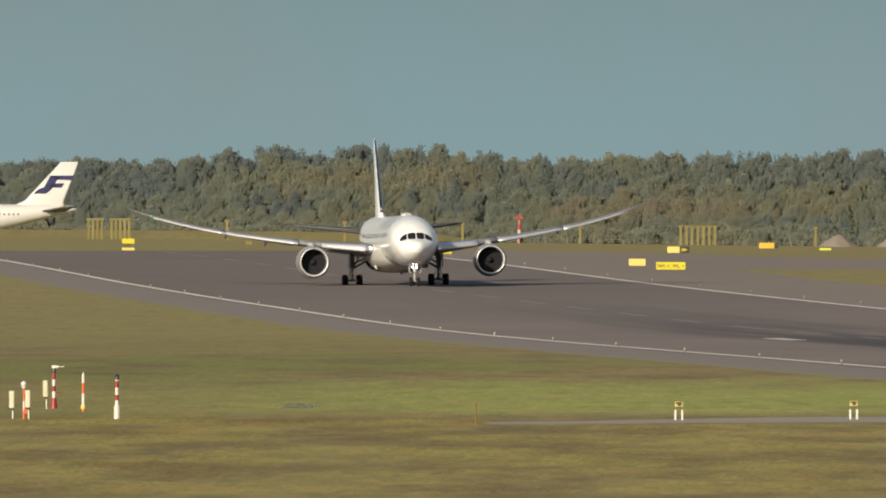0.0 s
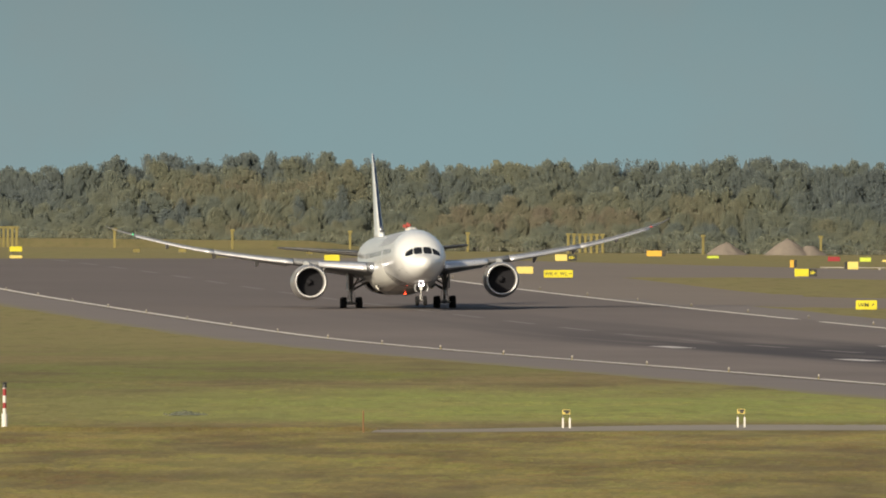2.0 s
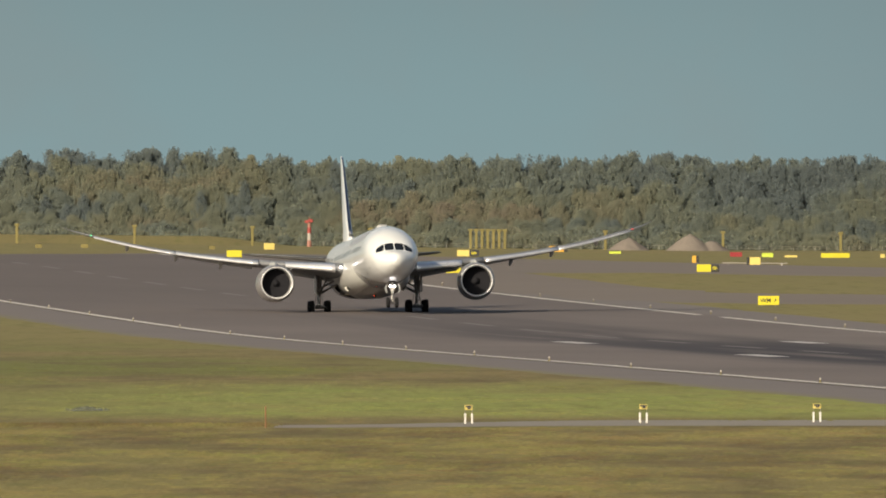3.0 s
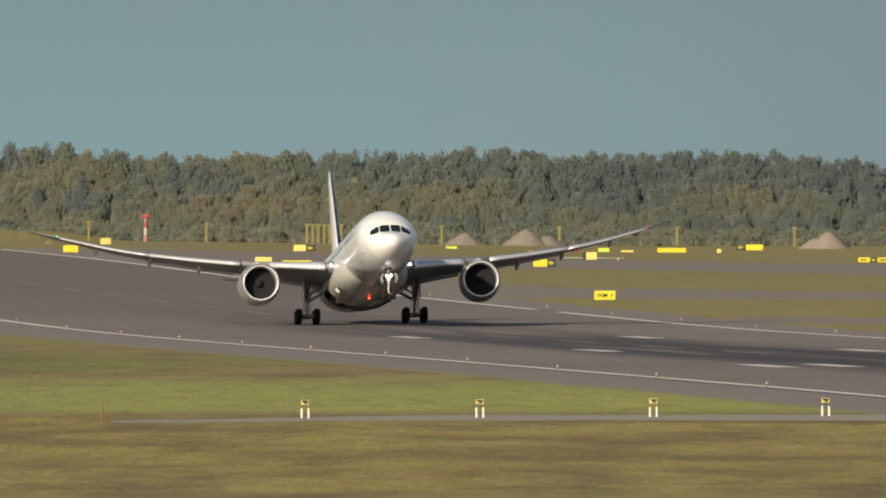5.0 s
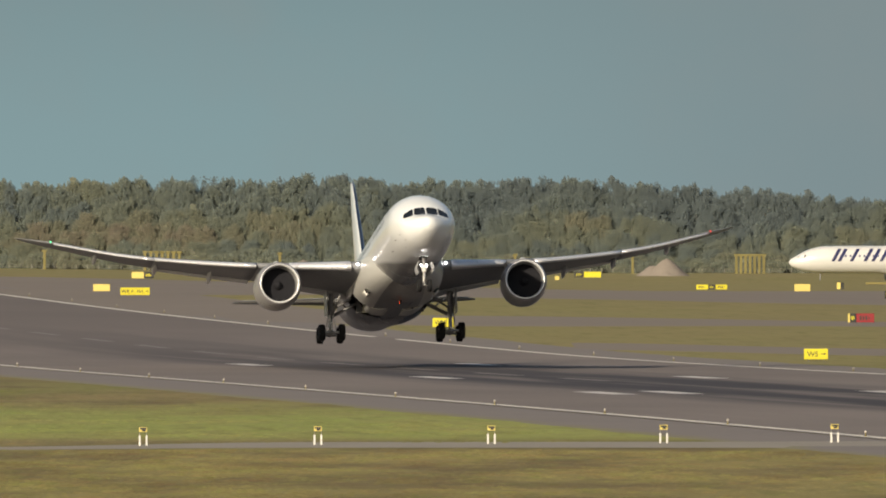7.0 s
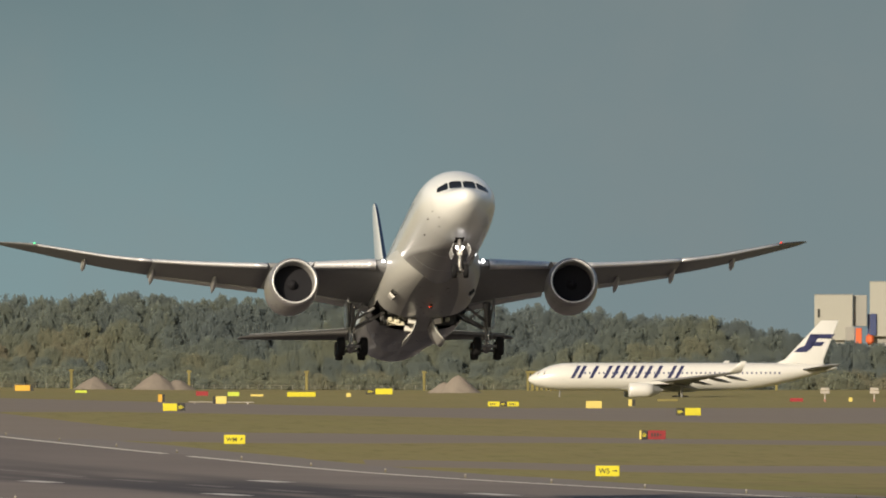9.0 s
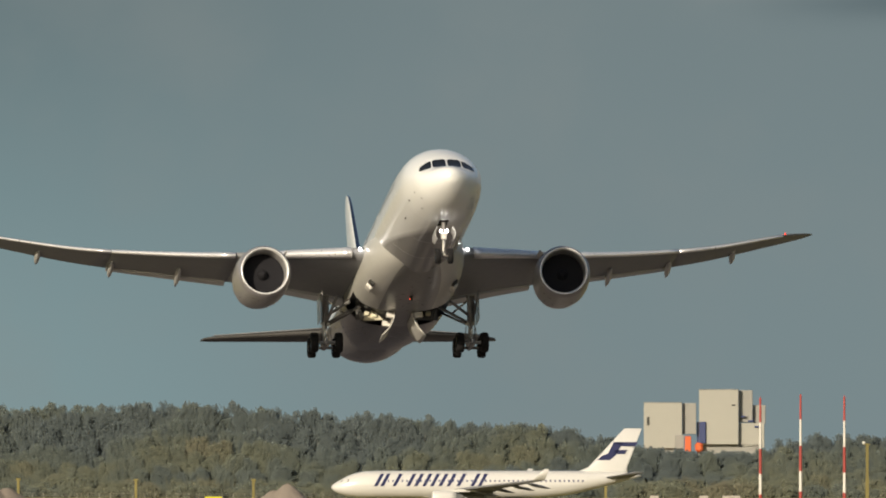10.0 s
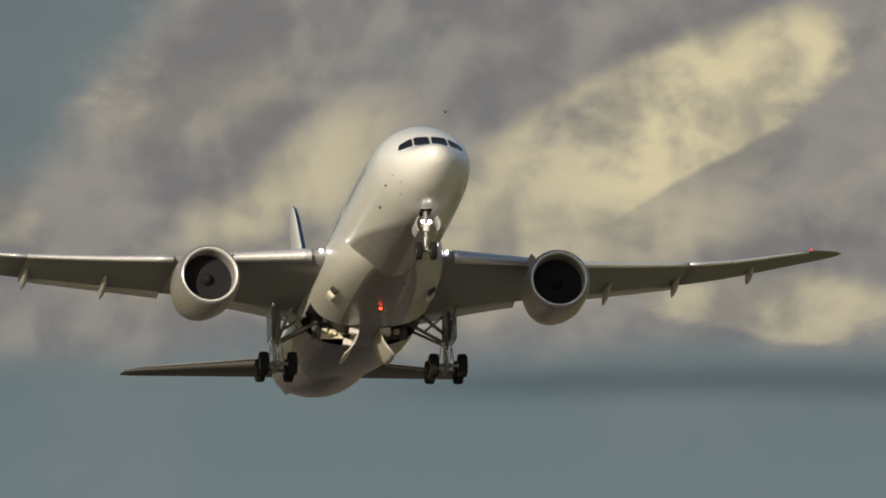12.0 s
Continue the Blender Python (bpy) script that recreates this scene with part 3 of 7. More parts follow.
def build_ground():
    ys = list(range(-6000, -400, 1400)) + list(range(-400, 600, 200)) + list(range(600, 3000, 20)) + list(range(3000, 3600, 50)) + list(range(3600, 3760, 6)) + list(range(3760, 4200, 40)) + [4400, 4900, 6000, 9000]
    xs = [-6000, -3000, -1500, -700, -450] + [-300 + 12.5 * k for k in range(69)] + [700, 1100, 2000, 3500, 6000]
    verts = [(x, y, land(x, y)) for y in ys for x in xs]
    n = len(xs)
    faces = [(j * n + i, j * n + i + 1, (j + 1) * n + i + 1, (j + 1) * n + i) for j in range(len(ys) - 1) for i in range(n - 1)]
    g = mesh_object("ground", verts, faces, M_GRASS, smooth=True)
    tagged(g, "wide airfield grass, olive with brown drifts and a mown strip", "ground", kind="structure")


def build_bank():
    """A low grassy bank along the foot of the forest."""
    n, verts, faces = 13, [], []
    xs = [-160 + 2.5 * k for k in range(72)]
    for x in xs:
        fade = min(1.0, max(0.0, (16 - x) / 22))
        h = 2.0 * fade * fade * (3 - 2 * fade) + 0.25 * noise.noise(Vector((x * 0.06, 4.0, 0)))
        for j in range(n):
            y, q = 3953 + 48 * j / (n - 1), min(1.0, 1.4 * j / (n - 1))
            verts.append((x, y, land(x, y) - 0.1 + max(0.0, h) * q * q * (3 - 2 * q)))
    for i in range(len(xs) - 1):
        for j in range(n - 1):
            faces.append((i * n + j, (i + 1) * n + j, (i + 1) * n + j + 1, i * n + j + 1))
    tagged(mesh_object("grass_bank", verts, faces, M_GRASS, smooth=True), "low dry grass bank before the forest", "bank", kind="structure")


def run_sheet(name, s0, s1, w0, w1, step, lift, mat, cols=6, wobble=0.0, seed=1, parent=None):
    """A sheet along the runway between two offsets, lying on the land."""
    n = max(2, int(abs(s1 - s0) / step) + 1)
    verts, faces, uvs = [], [], []
    for i in range(n):
        s = s0 + (s1 - s0) * i / (n - 1)
        a = w0 + wobble * (noise.noise(Vector((s * 0.02, seed, 0))) + 0.5 * noise.noise(Vector((s * 0.11, seed, 3))))
        for j in range(cols + 1):
            w = a + (w1 - a) * j / cols
            verts.append(on_run(s, w, lift - (0.09 if wobble and j == 0 else 0.0)))      # worn edges sink into the turf
            uvs.append((s, w))
    c = cols + 1
    for i in range(n - 1):
        for j in range(cols):
            faces.append((i * c + j, i * c + j + 1, (i + 1) * c + j + 1, (i + 1) * c + j))
    ob = mesh_object(name, verts, faces, mat, parent=parent, smooth=True)
    layer = ob.data.uv_layers.new(name="run")
    for lp in ob.data.loops:
        layer.data[lp.index].uv = uvs[lp.vertex_index]
    return ob


def build_runway():
    r = run_sheet("runway", -690, 2300, -0.9, RUN_W + 1.0, 12, 0.05, M_RUNWAY, cols=10)
    tagged(r, "broad grey asphalt runway with dark tyre rubber", "runway", kind="structure")
    for nm, a, b, sd in (("runway_shoulder", -12.5, -0.9, 2), ("runway_shoulder", RUN_W + 11.5, RUN_W + 1.0, 5)):
        tagged(run_sheet(nm, -690, 2300, a, b, 8, 0.03, M_SHOULDER, cols=3, wobble=1.4, seed=sd), "pale grey worn asphalt shoulder beside the runway", "shoulder", kind="structure")
    run_sheet("edge_line", -690, 2300, -0.42, 0.42, 12, 0.062, M_LINE, cols=1, parent=r)
    run_sheet("edge_line", -690, 8, RUN_W - 0.45, RUN_W + 0.45, 12, 0.062, M_LINE, cols=1, parent=r)
    run_sheet("edge_line", 30, 2300, RUN_W - 0.45, RUN_W + 0.45, 12, 0.062, M_LINE, cols=1, parent=r)
    for k in range(-16, 24):                       # centre line dashes
        s = 19 + k * 57.0
        if -680 < s < 450:
            run_sheet("centre_dash", s, s + 30, 28.5, 29.4, 6, 0.064, M_DASH, cols=1, parent=r)
    for s, w in ((258, 20.4), (258, 39.2), (400, 20.4), (400, 40.0), (540, 16.5), (536, 21.3), (540, 40.0), (536, 36.0), (680, 20.4), (680, 40.0)):
        run_sheet("touchdown_bar", s, s + 23, w - 0.9, w + 0.9, 6, 0.064, M_MARK, cols=1, parent=r)


def drape(name, outline, step, lift, mat, label, category, sink=0.09):
    """A sheet between two lines of (x, y), far then near, lying on the land."""
    far, near = outline
    n = max(2, int(max(abs(far[-1][0] - far[0][0]), 30) / step))
    verts, faces, rows = [], [], 8

    def at(line, t):
        x = line[0][0] + (line[-1][0] - line[0][0]) * t
        for (x0, y0), (x1, y1) in zip(line, line[1:]):
            if x <= x1 or (x1, y1) == line[-1]:
                k = (x - x0) / (x1 - x0)
                k = k * k * (3 - 2 * k)
                return Vector((x, y0 + (y1 - y0) * k, 0))
    for i in range(n + 1):
        a, b = at(far, i / n), at(near, i / n)
        for j in range(rows + 1):
            p = a.lerp(b, j / rows)
            p += Vector((0, 4.0 * noise.noise(Vector((p.x * 0.03, p.y * 0.01, 7))), 0)) if j in (0, rows) else Vector()
            verts.append((p.x, p.y, land(p.x, p.y) + lift - (sink if j in (0, rows) else 0.0)))
    c = rows + 1
    for i in range(n):
        for j in range(rows):
            faces.append((i * c + j, (i + 1) * c + j, (i + 1) * c + j + 1, i * c + j + 1))
    return tagged(mesh_object(name, verts, faces, mat, smooth=True), label, category, kind="structure")


def build_taxiways():
    drape("taxiway", ([(-20, 2480), (40, 2440), (130, 2700), (240, 2720), (600, 2700)], [(20, 2110), (60, 2165), (100, 2190), (240, 2240), (600, 2200)]), 6, 0.03, M_TAXI,
          "grey asphalt taxiway running across behind the runway", "taxiway")
    drape("taxiway", ([(30, 2020), (60, 1960), (110, 1930), (300, 1930), (600, 1930)], [(36, 1860), (60, 1830), (100, 1858), (300, 1862), (600, 1862)]), 6, 0.035, M_TAXI,
          "narrow grey asphalt link taxiway in the grass", "taxiway")
    drape("taxiway", ([(8, 2260), (30, 2200), (52, 1990)], [(18, 2010), (34, 1900), (48, 1840)]), 3, 0.045, M_TAXI, "grey asphalt taxiway joining the runway", "taxiway")
    drape("taxiway", ([(62, 1690), (90, 1640), (300, 1640), (600, 1640)], [(60, 1620), (90, 1560), (300, 1560), (600, 1560)]), 6, 0.035, M_TAXI,
          "faded asphalt strip beside the runway", "taxiway")
    drape("service_track", ([(2.2, 892), (20, 911), (60, 918), (300, 934)], [(2.0, 882), (20, 889), (60, 892), (300, 901)]), 3, 0.03, M_GRAVEL, "narrow grey gravel service track through the grass", "track", 0.02)


build_ground()
build_bank()
build_runway()
build_taxiways()

# ---------------------------------------------------------------- the departing airliner
# own frame: x forward from the main wheels, y to its left, z up from the cabin's axis; s is the distance behind the nose
S0 = 30.8
# s, top, bottom, half width, height of the widest line
BODY = [(0.0, -0.75, -0.75, 0.0, -0.75), (0.12, -0.42, -1.08, 0.36, -0.75), (0.4, -0.18, -1.36, 0.70, -0.75), (1.0, 0.05, -1.72, 1.18, -0.72), (2.0, 0.28, -2.13, 1.74, -0.56), (2.5, 0.60, -2.27, 1.96, -0.46),
        (3.0, 1.02, -2.38, 2.10, -0.34), (4.0, 1.60, -2.55, 2.34, -0.16), (5.5, 2.22, -2.70, 2.58, 0.0), (7.5, 2.62, -2.80, 2.69, 0.03),
        (10.0, 2.86, -2.84, 2.74, 0.03), (13.0, 2.91, -2.85, 2.76, 0.03), (40.0, 2.91, -2.85, 2.76, 0.03), (46.0, 2.96, -2.38, 2.70, 0.30),
        (50.0, 2.98, -1.66, 2.48, 0.65), (54.0, 2.94, -0.60, 2.04, 1.15), (58.0, 2.82, 0.58, 1.38, 1.68), (61.0, 2.58, 1.45, 0.70, 2.0), (62.7, 2.15, 1.75, 0.18, 1.95)]


def body_at(s):
    return interp(BODY, s)


def body_ring(s, n=44, grow=1.0):
    top, bot, hw, zc = body_at(s)
    hw = max(hw, 0.004)
    ring = []
    for k in range(n):
        a = 2 * math.pi * k / n
        c, d = math.cos(a), math.sin(a)
        ring.append(Vector((S0 - s, hw * grow * d, zc + ((top - zc) if c > 0 else (zc - bot)) * grow * c)))
    return ring


def body_s(y, z, s_max=12.0):
    """How far behind the nose the skin passes through (y, z), seen from ahead."""
    lo, hi = 0.0, s_max
    for _ in range(40):
        s = (lo + hi) / 2
        top, bot, hw, zc = body_at(s)
        h = (top - zc) if z > zc else (zc - bot)
        inside = hw > 1e-3 and h > 1e-3 and (y / hw) ** 2 + ((z - zc) / h) ** 2 < 1
        lo, hi = (lo, s) if inside else (s, hi)
    return hi


def nose_patch(name, corners, mat, parent, label="", proud=0.02, nu=8, nv=12):
    """A pane let into the nose: four corners (y, z) seen from ahead, laid on the skin."""
    verts, faces = [], []
    for j in range(nv + 1):
        for i in range(nu + 1):
            u, v = i / nu, j / nv
            k = max(0.0, 1 - min(v, 1 - v) / 0.22)      # rounded corners
            u = 0.5 + (u - 0.5) * (1 - 0.16 * (1 - math.sqrt(1 - k * k)) * 2)
            y = (1 - v) * ((1 - u) * corners[0][0] + u * corners[1][0]) + v * ((1 - u) * corners[3][0] + u * corners[2][0])
            z = (1 - v) * ((1 - u) * corners[0][1] + u * corners[1][1]) + v * ((1 - u) * corners[3][1] + u * corners[2][1])
            s = body_s(y, z)
            verts.append((S0 - s + proud, y * 1.006, z + proud * 0.6))
    for j in range(nv):
        for i in range(nu):
            a = j * (nu + 1) + i
            faces.append((a, a + 1, a + nu + 2, a + nu + 1))
    return mesh_object(name, verts, faces, mat, parent, smooth=True, label=label)


def side_patch(name, s0, s1, a0, a1, mat, parent, label="", grow=1.004, n=4):
    """A panel on the cabin's side between two stations and two angles from the top."""
    verts, faces = [], []
    for i in range(n + 1):
        s = s0 + (s1 - s0) * i / n
        top, bot, hw, zc = body_at(s)
        for j in range(n + 1):
            a = radians(a0 + (a1 - a0) * j / n)
            c, d = math.cos(a), math.sin(a)
            verts.append((S0 - s, hw * grow * d, zc + ((top - zc) if c > 0 else (zc - bot)) * grow * c))
    for i in range(n):
        for j in range(n):
            k = i * (n + 1) + j
            faces.append((k, k + 1, k + n + 2, k + n + 1))
    return mesh_object(name, verts, faces, mat, parent, smooth=True, label=label)


def airfoil(n, t, camber=0.015):
    """Outline of a wing section, from the trailing edge over the top and back, chord 1."""
    top, low = [], []
    for k in range(n + 1):
        x = 0.5 * (1 - math.cos(math.pi * k / n))
        th = 5 * t * (0.2969 * math.sqrt(x) - 0.126 * x - 0.3516 * x * x + 0.2843 * x**3 - 0.1015 * x**4) + 0.001
        cm = camber * 4 * x * (1 - x)
        top.append((x, cm + th)), low.append((x, cm - th))
    return list(reversed(top)) + low[1:]


# y, s of leading edge, chord, height, thickness, twist
WING = [(2.2, 20.4, 12.8, -0.98, 0.12, 2.6), (3.2, 21.3, 11.8, -0.80, 0.115, 2.4), (7.0, 23.7, 9.2, -0.36, 0.105, 1.8), (10.5, 26.0, 7.4, 0.06, 0.095, 1.1),
        (16.0, 29.7, 5.6, 0.98, 0.09, 0.3), (21.0, 33.0, 4.3, 2.02, 0.085, -0.4), (26.4, 36.6, 2.9, 3.58, 0.08, -1.0), (27.7, 38.4, 2.0, 4.06, 0.075, -1.2),
        (28.5, 40.0, 1.2, 4.44, 0.065, -1.2), (29.0, 41.4, 0.35, 4.74, 0.06, -1.2)]


def wing_point(y, f, up):
    """A point at the span y, fraction f of the chord behind the leading edge, up in chords."""
    s, c, z, t, tw = interp(WING, y)
    a = radians(tw)
    dx, dz = f * c, up * c
    return Vector((S0 - s - dx * math.cos(a) - dz * math.sin(a), y, z - dx * math.sin(a) + dz * math.cos(a)))


def mirror_y(p, side):
    return Vector((p[0], p[1] * side, p[2]))


WING_JOINTS = (2.2, 11.0, 18.7, 29.0)


def build_wing(craft, side):
    """Three rigid lengths of one wing, which bends at the joints between them."""
    lengths = []
    for (y0, y1), nm, label in zip(zip(WING_JOINTS, WING_JOINTS[1:]), ("wing", "outer_wing", "wing_tip"),
                                   ("grey inner wing with bright leading edge", "grey outer wing curving upward", "grey wing end with a raked tip")):
        ys = [y0 + (y1 - y0) * k / 10 for k in range(11)] if nm != "wing_tip" else [18.7, 19.6, 20.5, 21.5, 22.5, 23.5, 24.5, 25.5, 26.4, 27.0, 27.7, 28.1, 28.5, 28.8, 29.0]
        if nm != "wing":
            ys[0] -= 0.06                           # tucked under the length before it
        bm = bmesh.new()
        add_loft(bm, [[mirror_y(wing_point(y, f, u), side) for f, u in airfoil(11, interp(WING, y)[3])] for y in ys])
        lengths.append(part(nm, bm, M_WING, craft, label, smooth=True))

    def owner(y):
        return lengths[0 if y < WING_JOINTS[1] else 1 if y < WING_JOINTS[2] else 2]
    # slats let down ahead of the leading edge
    for y0, y1 in ((4.0, 8.6), (11.1, 18.72), (18.68, 26.3)):
        bm, rings = bmesh.new(), []
        for k in range(9):
            y = y0 + (y1 - y0) * k / 8
            c, t = interp(WING, y)[1], interp(WING, y)[3]
            d = 0.36 / c
            pts = [(f - d, u - 0.36 * d) for f, u in ((0.11, 0.55 * t), (0.05, 0.41 * t), (0.015, 0.22 * t), (0.0, 0.0), (0.012, -0.14 * t), (0.045, -0.22 * t), (0.05, 0.07 * t))]
            rings.append([mirror_y(wing_point(y, f, u), side) for f, u in pts])
        add_loft(bm, rings)
        part("slat", bm, M_SLAT, owner(y0 + 0.1), "bright metal slat lowered ahead of the wing", smooth=True)
    # flaps let down behind the trailing edge
    for y0, y1, w in ((3.4, 8.9, 0.10), (11.1, 18.6, 0.11)):
        bm, rings = bmesh.new(), []
        for k in range(6):
            y = y0 + (y1 - y0) * k / 5
            pts = [(0.95, 0.004), (0.95 + w * 0.4, -0.004), (0.95 + w, -0.030), (0.95 + w * 0.5, -0.026), (0.96, -0.020)]
            rings.append([mirror_y(wing_point(y, f, u), side) for f, u in pts])
        add_loft(bm, rings)
        part("flap", bm, M_GREYP, owner(y0), "pale grey flap lowered behind the wing")
    for y in (14.2, 18.4, 23.0):                     # flap track fairings
        bm = bmesh.new()
        p = mirror_y(wing_point(y, 0.72, -0.055), side)
        k = (4.6 - 0.09 * y) / 4.6
        rings = []
        for x, r, dz in ((1.9, 0.02, 0.05), (1.2, 0.17, 0.0), (0.2, 0.29, -0.10), (-1.0, 0.30, -0.32), (-1.9, 0.20, -0.55), (-2.7, 0.03, -0.76)):
            rings.append([Vector((p.x + x * k, p.y + 0.62 * r * math.cos(a), p.z + 0.12 + 0.85 * dz * k + 0.95 * r * math.sin(a))) for a in [2 * math.pi * q / 10 for q in range(10)]])
        add_loft(bm, rings)
        part("flap_fairing", bm, M_GREYP, owner(y), "pale canoe-shaped fairing under the wing", smooth=True)
    bm = bmesh.new()
    p = mirror_y(wing_point(26.5, -0.02, 0.02), side)
    bmesh.ops.create_icosphere(bm, subdivisions=2, radius=0.08, matrix=Matrix.Translation(p))
    part("navigation_light", bm, M_NAVRED if side > 0 else M_NAVGREEN, lengths[2], "red light near the wing tip" if side > 0 else "green light near the wing tip")
    bm = bmesh.new()
    p = mirror_y(wing_point(3.5, -0.005, 0.012), side)
    bmesh.ops.create_uvsphere(bm, u_segments=12, v_segments=8, radius=0.10, matrix=Matrix.Translation(p + Vector((0.05, 0, 0))))
    part("landing_light", bm, M_LAMP, lengths[0], "bright landing light in the wing root")
    return lengths


def build_engine(craft, side):
    mt = pose(9.6, side * 9.73, -2.08, 0, 0, -side * 1.5)
    flip = mt @ Matrix.Diagonal((-1, 1, 1, 1))     # the lathe runs aft from the lip
    bm = bmesh.new()
    add_lathe(bm, [(0.42, 1.735), (1.0, 1.80), (1.9, 1.83), (2.9, 1.79), (3.9, 1.64), (4.7, 1.46), (5.25, 1.33), (5.2, 1.27), (4.4, 1.33), (3.4, 1.40)], flip, 48)
    eng = part("engine", bm, M_NAC, craft, "large pale grey engine nacelle under the wing", smooth=True)
    # lip in two tones: dark outer reflection, then a bright highlight rim
    bm = bmesh.new()
    add_lathe(bm, [(0.42, 1.737), (0.25, 1.695), (0.10, 1.63), (0.035, 1.58), (0.015, 1.555)], flip, 56)
    part("lip_reflection_band", bm, M_BAND, eng, "grey band for the inlet lip's dark reflection", smooth=True)
    bm = bmesh.new()
    add_lathe(bm, [(0.015, 1.555), (0.0, 1.52), (0.012, 1.49), (0.04, 1.465), (0.10, 1.44), (0.20, 1.415)], flip, 56)
    part("inlet_lip", bm, M_LIP, eng, "polished metal inlet lip", smooth=True)
    bm = bmesh.new()
    add_lathe(bm, [(0.20, 1.415), (0.5, 1.39), (1.0, 1.39), (1.45, 1.395)], flip, 48)
    part("inlet_duct", bm, M_DUCT, eng, smooth=True)
    bm = bmesh.new()
    add_lathe(bm, [(1.30, 1.394), (1.33, 0.3)], flip, 48)
    part("fan_disc", bm, M_DARKFAN, eng)
    bm, rows = bmesh.new(), []                      # one swept blade, then copies round the hub
    for j in range(5):
        r = 0.34 + (1.36 - 0.34) * j / 4
        a, tw, ch = 0.22 * math.sin(j / 4 * 2.2), radians(80 + 8 * j / 4), 0.13 + 0.31 * j / 4
        rows.append([Vector((-1.28 - q * ch * math.cos(tw), r * math.cos(a + q * ch * math.sin(tw) / r), r * math.sin(a + q * ch * math.sin(tw) / r))) for q in (-0.5, 0.5)])
    vs = [[bm.verts.new(p) for p in r] for r in rows]
    for a, b in zip(vs, vs[1:]):
        bm.faces.new((a[0], a[1], b[1], b[0]))
    blade = part("fan_blade", bm, M_DARKFAN, eng, smooth=True)
    blade.matrix_basis = mt
    for k in range(1, 20):
        ob = new("fan_blade", blade.data)
        ob.parent = eng
        ob.matrix_basis = mt @ Matrix.Rotation(2 * math.pi * k / 20, 4, "X")
    bm = bmesh.new()
    add_lathe(bm, [(0.72, 0.0), (0.80, 0.10), (0.95, 0.22), (1.2, 0.35), (1.4, 0.36)], flip, 24)
    part("spinner", bm, M_DARKFAN, eng, smooth=True)
    bm = bmesh.new()
    add_lathe(bm, [(3.4, 1.0), (4.6, 0.98), (5.6, 0.80), (6.3, 0.62), (6.25, 0.55), (5.6, 0.5), (6.9, 0.2), (7.3, 0.0)], flip, 28)
    part("core_nozzle", bm, M_DUCT, eng, smooth=True)
    bm, rings = bmesh.new(), []                     # pylon between nacelle and wing
    for x, z0, z1, h in ((-1.6, -0.5, -0.36, 0.06), (-2.6, -0.6, -0.12, 0.22), (-4.2, -0.6, 0.0, 0.30), (-6.2, -0.6, 0.05, 0.30), (-9.0, -0.3, 0.05, 0.16)):
        rings.append([Vector((10.2 + x, side * 9.8 + q[0], q[1])) for q in ((-h, z0), (h, z0), (h, z1), (h * 0.4, z1 + 0.1), (-h * 0.4, z1 + 0.1), (-h, z1))])
    add_loft(bm, rings)
    part("pylon", bm, M_FAIR, eng, "pale engine pylon", smooth=True)
    bm = bmesh.new()
    add_box(bm, 7.6, 9.4, -0.02, 0.02, 0, 0.35, m=Matrix.Translation((0, side * 9.8 - side * 1.35, -0.9)) @ Matrix.Rotation(radians(side * 42), 4, "X"))
    part("strake", bm, M_NAC, eng)


def build_tail(craft):
    prof = airfoil(8, 0.10, 0.0)
    for side in (1, -1):
        bm, rings = bmesh.new(), []
        for y, s, c, z in ((0.9, 52.2, 6.6, 1.30), (2.2, 53.2, 5.7, 1.42), (9.2, 58.4, 2.35, 2.10), (9.75, 59.1, 1.6, 2.16), (9.92, 59.8, 0.7, 2.18)):
            rings.append([Vector((S0 - s - f * c, side * y, z + u * c + (f - 0.3) * c * 0.10)) for f, u in prof])
        add_loft(bm, rings)
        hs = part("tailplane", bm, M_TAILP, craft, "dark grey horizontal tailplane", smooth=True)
        bm, rings = bmesh.new(), []
        for y, s, c, z in ((2.4, 53.35, 0.55, 1.43), (9.2, 58.38, 0.3, 2.10)):
            rings.append([Vector((S0 - s - f * c + 0.03, side * y, z + u * c * 1.6 + 0.06)) for f, u in airfoil(6, 0.13, 0.0)])
        add_loft(bm, rings)
        part("leading_edge", bm, M_WING, hs, smooth=True)
    bm, rings = bmesh.new(), []
    for z, s, c in ((2.6, 47.0, 11.6), (3.3, 48.6, 9.6), (4.4, 50.3, 7.6), (10.6, 56.2, 3.5), (11.3, 57.1, 2.6), (11.66, 57.9, 1.6), (11.75, 58.5, 0.7)):
        rings.append([Vector((S0 - s - f * c, u * c * 0.80, z)) for f, u in prof])
    add_loft(bm, rings)
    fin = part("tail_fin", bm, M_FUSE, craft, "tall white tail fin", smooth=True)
    bm, rings = bmesh.new(), []
    for z, s, c in ((3.4, 48.7, 0.8), (4.4, 50.25, 0.7), (10.6, 56.15, 0.42), (11.3, 57.05, 0.34), (11.64, 57.85, 0.25)):
        rings.append([Vector((S0 - s - f * c + 0.03, u * c * 3.0, z)) for f, u in airfoil(6, 0.16, 0.0)])
    add_loft(bm, rings)
    part("leading_edge", bm, M_FINEDGE, fin, "dark polished metal leading edge", smooth=True)


